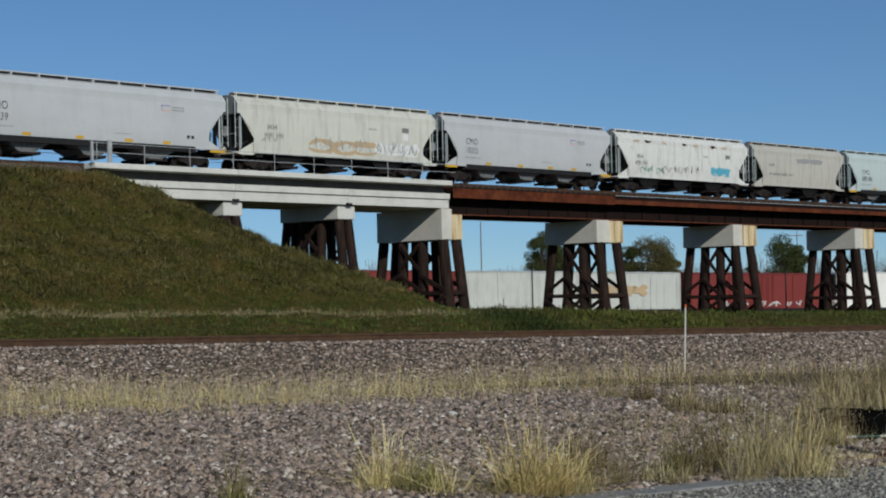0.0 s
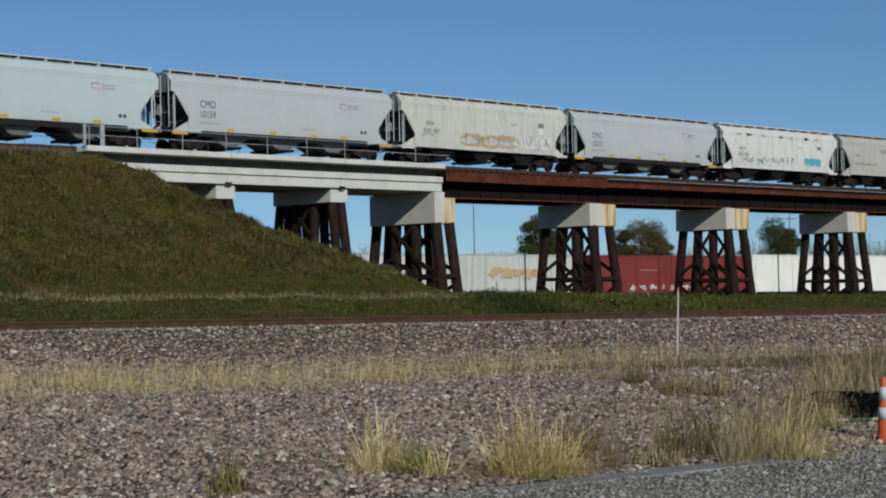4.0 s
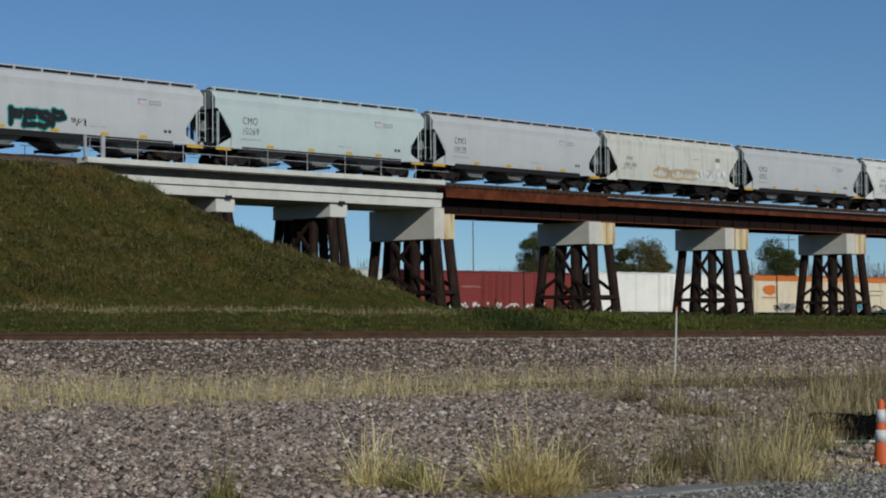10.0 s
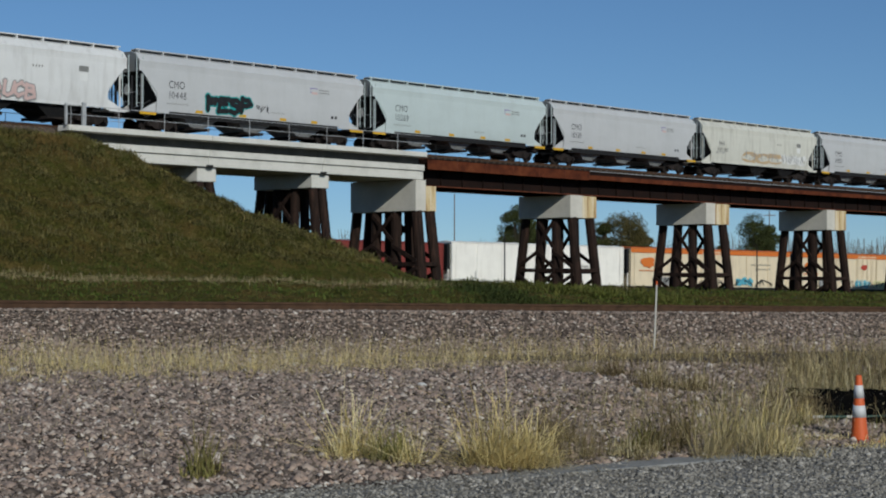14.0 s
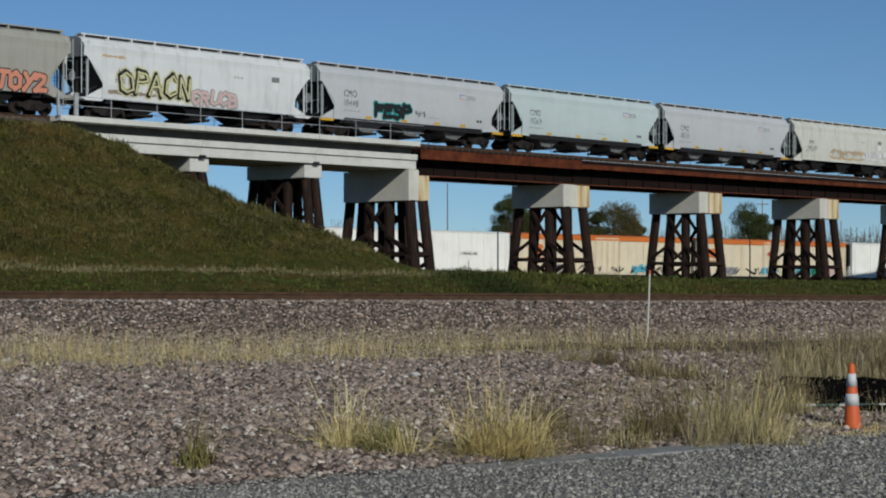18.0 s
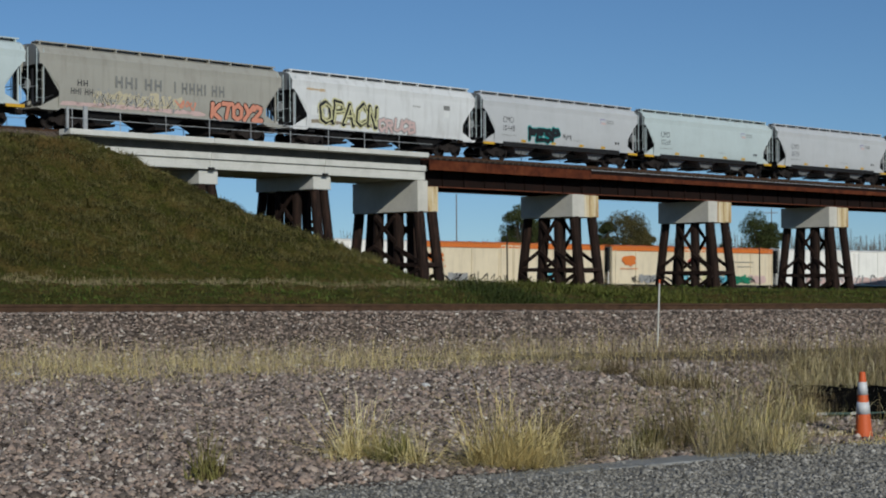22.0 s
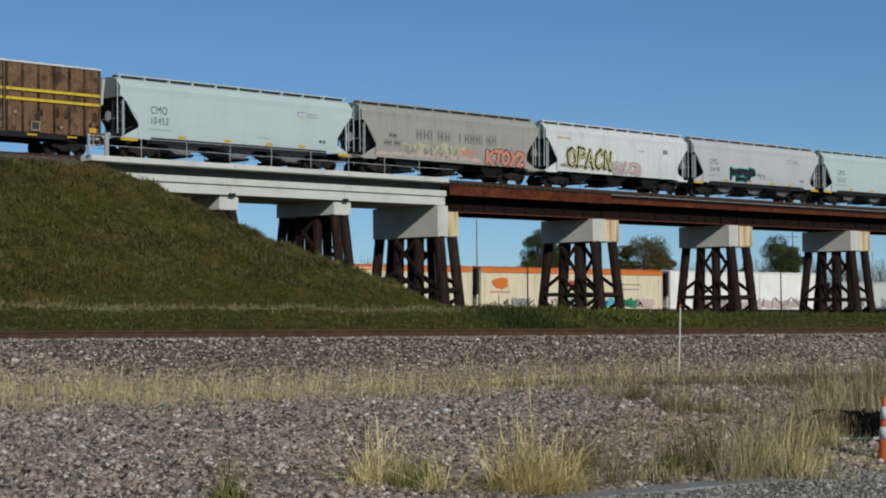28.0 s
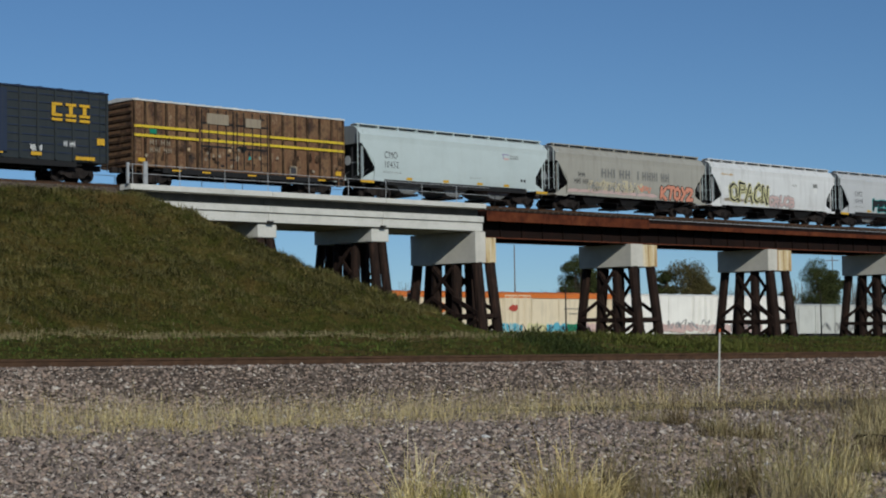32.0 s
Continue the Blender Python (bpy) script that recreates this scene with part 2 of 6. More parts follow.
def axis_steps(marks):
    out = []
    for a, b, s in marks:
        out += list(np.arange(a, b, s))
    return np.array(out + [marks[-1][1]])


def build_ground():
    us = axis_steps([(-3000, -400, 400), (-400, -80, 40), (-80, -20, 4), (-20, 60, 0.5), (60, 130, 0.8), (130, 300, 10), (300, 900, 60), (900, 4200, 300)])
    vs = axis_steps([(-900, -60, 120), (-60, 8, 4), (8, 42, 0.3), (42, 120, 0.7), (120, 200, 8), (200, 600, 40), (600, 4500, 300)])
    U, V = np.meshgrid(us, vs, indexing="ij")
    X = U * D2.x + V * N2.x
    Y = U * D2.y + V * N2.y
    Z = ground_height(X, Y)
    nu, nv = len(us), len(vs)
    idx = np.arange(nu * nv).reshape(nu, nv)
    faces = np.stack([idx[:-1, :-1], idx[1:, :-1], idx[1:, 1:], idx[:-1, 1:]], -1).reshape(-1, 4)
    me = raw_mesh("ground", np.stack([X, Y, Z], -1).reshape(-1, 3), faces)
    for m in (ROAD_GRAVEL, BALLAST, TURF):
        me.materials.append(m)
    vc = ((vs[:-1] + vs[1:]) / 2)[None, :].repeat(nu - 1, 0)
    kind = np.where(vc < 12.2, 0, np.where(vc < 40.0, 1, 2))
    yard = (vc > 133) & (vc < 142)
    kind = np.where(yard, 1, kind).ravel()
    me.polygons.foreach_set("material_index", kind.astype(np.int32))
    me.polygons.foreach_set("use_smooth", np.ones(len(kind), bool))
    ob = new("ground", me)
    return tagged(ob, "gravel road, ballast and grassy land with a raised railway fill", "ground", kind="structure")


def ballast_material(name, stops, scale):
    m, nt, b = material(name, (0.2, 0.19, 0.18), 0.95)
    vec = coords(nt)
    v = nt.nodes.new("ShaderNodeTexVoronoi")
    v.inputs["Scale"].default_value = scale
    nt.links.new(vec, v.inputs["Vector"])
    bw = nt.nodes.new("ShaderNodeRGBToBW")
    nt.links.new(v.outputs["Color"], bw.inputs[0])
    c = ramp(nt, bw.outputs[0], stops)
    big = noise_of(nt, vec, 0.35, 5)
    c = blend(nt, ramp(nt, big, [(0.5, (0, 0, 0)), (0.72, (0.5, 0.5, 0.5))]), c, (0.13, 0.105, 0.075))
    # cell rims darkened, so the shade between stones is part of the colour
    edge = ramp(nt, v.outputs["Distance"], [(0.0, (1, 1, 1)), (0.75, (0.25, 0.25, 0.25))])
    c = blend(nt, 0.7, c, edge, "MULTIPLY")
    nt.links.new(c, b.inputs["Base Color"])
    bump(nt, b, v.outputs["Distance"], -0.9, 0.03)
    b.inputs["Specular IOR Level"].default_value = 0.1
    return m


STONE_STOPS = [(0.1, (0.035, 0.027, 0.024)), (0.35, (0.091, 0.072, 0.060)), (0.55, (0.156, 0.122, 0.100)), (0.75, (0.205, 0.152, 0.117)), (0.95, (0.301, 0.253, 0.211))]
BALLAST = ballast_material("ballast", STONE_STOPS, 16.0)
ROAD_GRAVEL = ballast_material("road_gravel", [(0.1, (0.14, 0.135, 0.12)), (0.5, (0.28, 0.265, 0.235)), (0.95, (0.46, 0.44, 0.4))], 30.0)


def turf_material():
    m, nt, b = material("turf", (0.06, 0.075, 0.025), 0.95)
    vec = coords(nt)
    big = noise_of(nt, vec, 0.12, 6, 0.62)
    mid = noise_of(nt, vec, 0.9, 6, 0.7)
    fine = noise_of(nt, vec, 9.0, 4, 0.7)
    c = ramp(nt, big, [(0.36, (0.14, 0.095, 0.028)), (0.45, (0.09, 0.08, 0.018)), (0.55, (0.066, 0.074, 0.014)), (0.66, (0.14, 0.1, 0.03))])
    c = blend(nt, ramp(nt, mid, [(0.44, (0, 0, 0)), (0.68, (0.8, 0.8, 0.8))]), c, (0.18, 0.125, 0.04))
    c = blend(nt, 0.75, c, ramp(nt, fine, [(0.32, (0.1, 0.1, 0.1)), (0.62, (1.15, 1.15, 1.15))]), "MULTIPLY")
    nt.links.new(c, b.inputs["Base Color"])
    bump(nt, b, fine, 0.9, 0.2)
    b.inputs["Specular IOR Level"].default_value = 0.05
    return m


TURF = turf_material()
ground = build_ground()


def height_at(x, y):
    return float(ground_height(np.array([x]), np.array([y]))[0])


# ---- track on the ground ----
def rail_profile():
    return [(-0.07, 0), (0.07, 0), (0.07, 0.018), (0.012, 0.035), (0.012, 0.135), (0.036, 0.145), (0.036, 0.18), (-0.036, 0.18), (-0.036, 0.145), (-0.012, 0.135), (-0.012, 0.035), (-0.07, 0.018)]


RAIL_MAT = mineral("railweb_rust", [(0.3, (0.045, 0.026, 0.016)), (0.7, (0.1, 0.056, 0.032))], 4.0, 0.8)
TIE_MAT = mineral("tie_wood", [(0.3, (0.03, 0.022, 0.017)), (0.7, (0.09, 0.07, 0.055))], 3.0, 0.9, 0.5, stretch=(4, 0.4, 1))
rail_z0 = 1.39 - 0.18                   # foot of the rail where u is 0


def build_track(name, m, length0, length1, tie_step, label, ties=True):
    tr = thing(name, m, label, "railway track", kind="structure")
    for side in (-0.7525, 0.7525):
        bm = prism(bmesh.new(), [(side + a, b) for a, b in rail_profile()], length0, length1, "x")
        part("rail", bm, RAIL_MAT, tr, "rusty brown steel rail")
    if ties:
        tie = boxes((-0.11, 0.11, -1.3, 1.3, -0.17, -0.005), bevel=0.012)
        me = bpy.data.meshes.new("tie")
        tie.to_mesh(me)
        tie.free()
        plate = boxes((-0.1, 0.1, -0.9, -0.6, -0.004, 0.012), (-0.1, 0.1, 0.6, 0.9, -0.004, 0.012))
        pm = bpy.data.meshes.new("tie_plate")
        plate.to_mesh(pm)
        plate.free()
        for i in range(int((length1 - length0) / tie_step)):
            x = length0 + (i + 0.5) * tie_step
            t = part_of("tie", me, TIE_MAT, tr, m=pose(x, 0, 0, 0, 0, random.uniform(-0.6, 0.6)))
            if 0 < x < 60:
                part_of("tie_plate", pm, RAIL_MAT, t)
    return tr


ground_track = build_track("railway_track", gnd_pose(0, RAIL_V, rail_z0), -30, 90, 0.6, "rusty single railway track on grey stone ballast")
yard_track = build_track("railway_track", gnd_pose(0, YARD_V, 1.03 - 0.18), -60, 180, 0.6, "far yard track on low ballast behind the flyover")

# ---- the flyover ----
RAIL_Z = 9.55
BR_V = 75.0


def cap_stain(name):
    m, nt, b = material(name, (0.5, 0.42, 0.3), 0.9)
    vec = coords(nt, (3.5, 3.5, 0.25))
    n1 = noise_of(nt, vec, 1.0, 4)
    n2 = noise_of(nt, coords(nt), 12, 4)
    c = ramp(nt, n1, [(0.34, (0.7, 0.62, 0.46)), (0.48, (0.6, 0.46, 0.24)), (0.6, (0.3, 0.16, 0.06)), (0.7, (0.58, 0.46, 0.28)), (0.82, (0.66, 0.56, 0.4))])
    c = blend(nt, 0.3, c, ramp(nt, n2, [(0.3, (0.4, 0.4, 0.4)), (0.7, (1, 1, 1))]), "MULTIPLY")
    nt.links.new(c, b.inputs["Base Color"])
    return m


CAP_STAIN = cap_stain("rust_stained_concrete")


def pier(u0, u1, half, z0, z1, rows, group, label, stained, splay, split=0.4, low=0.03):
    """A cap on timber piles. u0..u1 along the line; rows: places of the pile rows along it."""
    um = (u0 + u1) / 2
    ob = thing("bridge_pier", fly_pose(um, BR_V, 0), label, "bridge pier", group)
    w = (u1 - u0) / 2
    if stained:
        cut = -w + split * 2 * w
        part("cap", boxes((-w, cut, -half, half, z0, z1), bevel=0.03), CONCRETE_CAP, ob, "grey concrete pier cap")
        part("cap_extension", boxes((cut + 0.004, w, -half + 0.05, half - 0.05, z0, z1 - low), bevel=0.03), CAP_STAIN, ob, "rust-streaked concrete block")
    else:
        part("cap", boxes((-w, w, -half, half, z0, z1), bevel=0.03), CONCRETE, ob, "pale concrete pier cap")
        part("bearing_block", boxes((-0.2, 0.2, -2.98, -2.856, z1 + 0.002, z1 + 0.13)), DARK_STEEL, ob, "small dark bearing block at the joint")
    feet, frames = [], []
    for r in rows:
        lines = []
        for y in np.linspace(-half + 0.3, half - 0.3, 4):
            k = y / half
            foot_y = y + splay * k * abs(k)
            x1 = r + (0.12 if r > 0 else -0.12)
            p = fly(um + x1, BR_V + foot_y, 0)
            g = height_at(p.x, p.y) - 0.4 + sag(um)
            bm = bar(bmesh.new(), (x1, foot_y, g), (r, y, z0 + 0.003), 0.35 if stained else 0.29, 10)
            part("timber_post", bm, PILE, ob)
            lines.append(((x1, foot_y, g), (r, y, z0)))
            feet.append(g)
        ground_z = max(a[2] for a, b in lines) + 0.7

        def on(line, z):
            a, b = Vector(line[0]), Vector(line[1])
            return a + (b - a) * ((z - a.z) / (b.z - a.z))
        out = -0.28 if r <= 0 else 0.28
        drop = z0 - ground_z
        tall = drop > 2.6
        levels = [z0 - drop * f for f in ((0.68, 0.94) if tall else (0.5,))]
        for z in levels:
            a, b = on(lines[0], z), on(lines[-1], z)
            a.x += out
            b.x += out
            part("girt", plank(bmesh.new(), a, b, 0.12, 0.27), PILE, ob)
        bands = [(0.05, 0.38, ((1, 2), (2, 1))), (0.44, 0.64, ((1, 0), (2, 1), (2, 3))), (0.73, 0.92, ((0, 1), (1, 2), (3, 2)))]
        for f0, f1, pairs in bands if tall else bands[:2]:
            for l0, l1 in pairs:
                a, b = on(lines[l0], z0 - drop * f0), on(lines[l1], z0 - drop * f1)
                a.x += out * 1.35
                b.x += out * 1.35
                part("cross_brace", plank(bmesh.new(), a, b, 0.1, 0.24), PILE, ob)
        frames.append((lines, levels, on))
    # girts and braces between the two rows, on both faces
    if len(frames) == 2:
        (l0, lv, on0), (l1, _, on1) = frames
        for k, s in ((0, -0.32), (-1, 0.32)):
            for z in lv:
                a, b = on0(l0[k], z), on1(l1[k], z)
                a.y += s
                b.y += s
                part("girt", plank(bmesh.new(), a, b, 0.12, 0.26), PILE, ob)
    return ob


PIERS = [
    (57.2, 58.55, 2.65, 6.86, 7.66, [-0.36, 0.36], False, 0.8, 0.4, 0.03),
    (65.8, 67.2, 2.65, 6.83, 7.66, [-0.36, 0.36], False, 1.0, 0.4, 0.03),
    (74.35, 76.28, 3.0, 5.68, 7.66, [-0.6, 0.6], True, 0.9, 0.48, 0.36),
    (90.5, 93.5, 2.45, 5.7, 7.3, [-0.98, 0.98], True, 1.05, 0.45, 0.03),
    (106.9, 110.05, 2.45, 5.64, 7.3, [-0.98, 0.98], True, 1.05, 0.38, 0.03),
    (124.1, 127.15, 2.45, 5.58, 7.3, [-0.98, 0.98], True, 1.05, 0.41, 0.03),
    (141.8, 144.9, 2.45, 5.5, 7.3, [-0.98, 0.98], True, 1.05, 0.4, 0.03),
    (158.7, 161.8, 2.45, 5.5, 7.3, [-0.98, 0.98], True, 1.05, 0.4, 0.03),
]


def build_piers():
    for u0, u1, half, z0, z1, rows, stained, splay, split, low in PIERS:
        label = "rust-stained concrete cap on dark creosoted timber pile bent" if stained else "pale concrete cap on short dark timber pile bent"
        pier(u0, u1, half, z0, z1, rows, "flyover piers", label, stained, splay, split, low)


def build_concrete_spans():
    ends = [48.4, 57.85, 66.5, 75.2]
    for a, b in zip(ends, ends[1:]):
        span = thing("concrete_span", fly_pose(a, BR_V, 0), "pale concrete trough span of the railway flyover", "bridge span", "concrete spans")
        n = b - a - 0.02
        for y0, y1 in ((-2.85, -0.02), (0.02, 2.85)):
            part("box_beam", boxes((0, n, y0, y1, 7.69, 8.25), bevel=0.02), CONCRETE, span, "pale precast box beam")
        part("deck_slab", boxes((0, n, -2.97, 2.97, 8.254, 8.62), bevel=0.015), CONCRETE, span, "pale deck edge")
        for s in (-1, 1):
            y0, y1 = sorted((s * 2.2, s * 3.22))
            part("walkway_curb", boxes((0, n, y0, y1, 9.12, 9.42), bevel=0.02), CONCRETE, span, "white concrete walkway kerb")
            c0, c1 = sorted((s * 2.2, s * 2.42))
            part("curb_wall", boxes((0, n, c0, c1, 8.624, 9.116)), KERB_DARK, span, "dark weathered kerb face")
        part("ballast_bed", boxes((0, n, -2.19, 2.19, 8.624, 9.34)), BALLAST, span, "grey ballast")


def build_handrail():
    for s, group in ((-1, "walkway handrails"), (1, "walkway handrails")):
        hr = thing("handrail", fly_pose(48.6, BR_V + s * 3.1, 9.424), "galvanised pipe handrail along the concrete walkway", "handrail", group)
        n = 27.0
        posts = list(np.arange(0.0, n, 3.0))
        for x in posts:
            part("post", bar(bmesh.new(), (x, 0, 0), (x, 0, 1.05), 0.021), GALV, hr)
        for z in (0.55, 1.03):
            part("pipe_rail", bar(bmesh.new(), (-0.3, 0, z), (n, 0, z), 0.019), GALV, hr)
        for x in (-0.3,) if s < 0 else ():
            part("end_post", boxes((x - 0.06, x + 0.06, -0.06, 0.06, 0, 1.1)), GALV, hr, "wide galvanised end post")
        if s < 0:
            part("end_post", boxes((0.68, 0.9, -0.07, 0.05, 0, 1.2)), GALV, hr, "wide galvanised end post")


def build_wire_rail(a, b):
    """Thin posts with two wires along the near edge of a steel span."""
    n = b - a - 0.1
    rail = thing("wire_handrail", fly_pose(a, BR_V, 9.062, n / 2), "thin dark posts with wires along the steel deck edge", "handrail", "wire handrails")
    for x in np.arange(0.8, n, 4.1):
        part("post", bar(bmesh.new(), (x, -2.8, 0), (x, -2.8, 1.0), 0.022), DARK_STEEL, rail)
    for z in (0.5, 0.97):
        part("wire", bar(bmesh.new(), (0.1, -2.8, z), (n, -2.8, z), 0.007, 4), DARK_STEEL, rail)


def build_steel_spans():
    ends = [75.6, 92.1, 108.6, 125.7, 143.4, 160.3, 177.3]
    for q, (a, b) in enumerate(zip(ends, ends[1:])):
        n = b - a - 0.04
        span = thing("steel_span", fly_pose(a, BR_V, 0, n / 2), "rusty riveted steel plate girder span of the flyover", "bridge span", "steel spans")
        for s in (-1, 1):
            y = s * 1.9
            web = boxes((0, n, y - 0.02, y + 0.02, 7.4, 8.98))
            g = part("plate_girder", web, GIRDER_SHADE, span, "dark brown plate girder")
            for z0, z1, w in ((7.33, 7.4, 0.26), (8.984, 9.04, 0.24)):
                # bottom flange in plain rust where it catches light, the top one in shade colour
                part("flange", boxes((0, n, y - w, y + w, z0, z1), bevel=0.008), RUST_STEEL if z0 < 8 else GIRDER_SHADE, g)
            k = int(n / 1.9)
            for i in range(k + 1):
                x = 0.05 + i * (n - 0.1) / k
                o = s * 0.021
                y0, y1 = sorted((y + o, y + o + s * 0.13))
                part("stiffener", boxes((x - 0.02, x + 0.02, y0, y1, 7.402, 8.978)), GIRDER_SHADE, g)
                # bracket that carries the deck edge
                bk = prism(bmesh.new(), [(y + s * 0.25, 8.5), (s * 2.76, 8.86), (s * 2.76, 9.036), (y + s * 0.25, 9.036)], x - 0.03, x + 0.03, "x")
                part("outrigger", bk, GIRDER_SHADE, g)
        for s in (-1, 1):
            y0, y1 = sorted((s * 2.785, s * 2.845))
            # the first span has a deep rust-red edge plate, the others a narrow one under a dark strip added for shade
            z0, z1 = (8.38, 9.02) if q == 0 else (8.44, 8.76)
            f = part("deck_fascia", boxes((0, n, y0, y1, z0, z1), bevel=0.006), FASCIA, span, "red-brown rusted deck edge plate")
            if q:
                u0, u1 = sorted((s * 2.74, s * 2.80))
                part("shade_strip", boxes((0, n, u0, u1, z1 + 0.004, 9.02)), GIRDER_SHADE, span, "dark strip over the deck edge in place of shade")
            e0, e1 = sorted((s * 2.72, s * 2.88))
            # dark on the first span in place of the walkway's thin shadow line
            part("edge_angle", boxes((0, n, e0, e1, 9.024, 9.06)), GIRDER_SHADE if q == 0 else GALV, span, "thin steel angle along the deck edge")
            k = max(2, int(round(n / 2.9)))
            for i in range(k + 1):
                x = min(n - 0.03, i * n / k)
                q0, q1 = sorted((s * 2.847, s * 2.87))
                part("splice_rib", boxes((max(0, x - 0.03), x + 0.03, q0, q1, z0 + 0.02, z1 - 0.02)), RUST_STEEL, f)
        part("deck_floor", boxes((0, n, -2.71, 2.71, 9.044, 9.08)), RUST_STEEL, span)
        for y in (-0.75, 0.75):
            part("stringer", boxes((0, n, y - 0.22, y + 0.22, 9.084, 9.198)), GIRDER_SHADE, span)
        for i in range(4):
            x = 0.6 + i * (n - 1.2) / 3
            part("cross_frame", plank(plank(bmesh.new(), (x, -1.85, 7.5), (x, 1.85, 8.85), 0.1, 0.1), (x, -1.85, 8.85), (x, 1.85, 7.5), 0.1, 0.1), GIRDER_SHADE, span)
    return ends


# rust brown taken almost to black: the deck's shade is in the colour
GIRDER_SHADE = mineral("girder_shade", [(0.3, (0.008, 0.005, 0.004)), (0.6, (0.015, 0.007, 0.005)), (0.85, (0.032, 0.013, 0.008))], 1.3, 0.9)
FASCIA = mineral("rust_red_plate", [(0.3, (0.045, 0.012, 0.006)), (0.5, (0.1, 0.026, 0.01)), (0.8, (0.17, 0.055, 0.02))], 1.2, 0.85)
build_piers()
build_concrete_spans()
build_handrail()
span_ends = build_steel_spans()
for a, b in zip(span_ends, span_ends[1:]):
    build_wire_rail(a, b)
fly_track = build_track("railway_track", fly_pose(0, BR_V, RAIL_Z - 0.18), -30, 75.58, 0.6, "elevated single track that runs over the fill and the concrete spans")
fill_bed = prism(bmesh.new(), [(-3.0, -0.95), (3.0, -0.95), (1.75, -0.05), (-1.75, -0.05)], -30, 48.38, "x")
part("ballast_bed", fill_bed, BALLAST, fly_track, "grey-brown ballast shoulder on the fill")
for a, b in zip(span_ends, span_ends[1:]):
    build_track("railway_track", fly_pose(a, BR_V, RAIL_Z - 0.18, (b - a) / 2), 0, b - a, 0.6, "elevated single track on the steel spans")

# ---- rolling stock ----
CMO_GREY = paint("car_grey", (0.5, 0.505, 0.51), amount=0.12, streak=2.2)
CMO_MINT = paint("car_mint", (0.5, 0.565, 0.56), amount=0.1, streak=2.2)
UP_CREAM = paint("car_cream", (0.6, 0.59, 0.52), amount=0.45, rust=0.12, streak=2.6)
UP_WHITE = paint("car_white", (0.66, 0.66, 0.65), amount=0.3, rust=0.05, streak=2.6)
UP_TAN = paint("car_tan_grey", (0.35, 0.335, 0.29), amount=0.4, rust=0.12, streak=2.6)
OLD_WHITE = paint("car_old_white", (0.7, 0.69, 0.65), amount=0.45, rust=0.38)
DULL_GREY = paint("car_dull_grey", (0.5, 0.475, 0.42), amount=0.55, rust=0.12)


def rusted(name):
    """Old boxcar paint gone to rust: blotches, runs, dark soot low down in the doors' own dirt."""
    m, nt, b = material(name, (0.15, 0.09, 0.05), 0.8)
    blot = noise_of(nt, coords(nt, (0.9, 0.9, 0.7)), 1.0, 8, 0.72)
    run = noise_of(nt, coords(nt, (2.6, 2.6, 0.22)), 1.0, 5, 0.65)
    chip = noise_of(nt, coords(nt), 5.0, 6, 0.75)
    c = ramp(nt, blot, [(0.36, (0.018, 0.011, 0.007)), (0.43, (0.08, 0.04, 0.019)), (0.5, (0.175, 0.102, 0.048)), (0.57, (0.115, 0.052, 0.023)), (0.66, (0.25, 0.175, 0.1))])
    c = blend(nt, ramp(nt, run, [(0.5, (0, 0, 0)), (0.68, (0.8, 0.8, 0.8))]), c, (0.1, 0.038, 0.015))
    c = blend(nt, ramp(nt, chip, [(0.6, (0, 0, 0)), (0.7, (0.5, 0.5, 0.5))]), c, (0.26, 0.19, 0.11))
    nt.links.new(c, b.inputs["Base Color"])
    bump(nt, b, chip, 0.2, 0.01)
    return m


BOX_BROWN = rusted("boxcar_rust")
BOX_NAVY = paint("boxcar_navy", (0.022, 0.032, 0.06), (0.05, 0.05, 0.05), 0.4, rust=0.05)
BOX_SLATE = paint("boxcar_slate", (0.028, 0.034, 0.037), (0.06, 0.055, 0.05), 0.5, rust=0.05)
UNDER_DARK = paint("underframe_black", (0.012, 0.012, 0.013), (0.03, 0.026, 0.022), 0.6, rough=0.8)
BAY_GREY = paint("hopper_bay_grey", (0.26, 0.265, 0.265), (0.02, 0.018, 0.016), 0.7)
# near-black base: the shade under the car ends is put into the colour
SLOPE_SHADE = paint("slope_sheet_shade", (0.018, 0.018, 0.02), (0.05, 0.042, 0.038), 0.5)
# end walls greyed, their turn away from the sun put into the colour
END_SHADE = paint("end_wall_shade", (0.19, 0.2, 0.205), (0.05, 0.045, 0.04), 0.6)
YELLOW = paint("safety_yellow", (0.62, 0.36, 0.02), amount=0.3)
ROOF_BROWN = paint("roof_walk_steel", (0.4, 0.385, 0.36), amount=0.4, rust=0.3)
INK = paint("stencil_ink", (0.045, 0.045, 0.05), amount=0.2)
FADED_INK = paint("faded_ink", (0.2, 0.2, 0.19), amount=0.3)
SPRAY = {n: paint("spray_" + n, c, amount=0.15) for n, c in (
    ("teal", (0.03, 0.3, 0.29)), ("cream", (0.5, 0.44, 0.3)), ("black", (0.015, 0.015, 0.017)), ("yellow", (0.58, 0.55, 0.3)), ("pink", (0.58, 0.42, 0.39)), ("salmon", (0.62, 0.26, 0.17)),
    ("orange", (0.55, 0.2, 0.04)), ("tan", (0.5, 0.37, 0.22)), ("blue", (0.12, 0.4, 0.52)), ("red", (0.4, 0.06, 0.04)), ("white", (0.72, 0.72, 0.7)), ("grey", (0.3, 0.3, 0.3)), ("lilac", (0.3, 0.28, 0.42)), ("green", (0.02, 0.2, 0.11)))}

LEMON = paint("stripe_lemon", (0.66, 0.48, 0.03), (0.2, 0.11, 0.05), 0.6, rust=0.15)
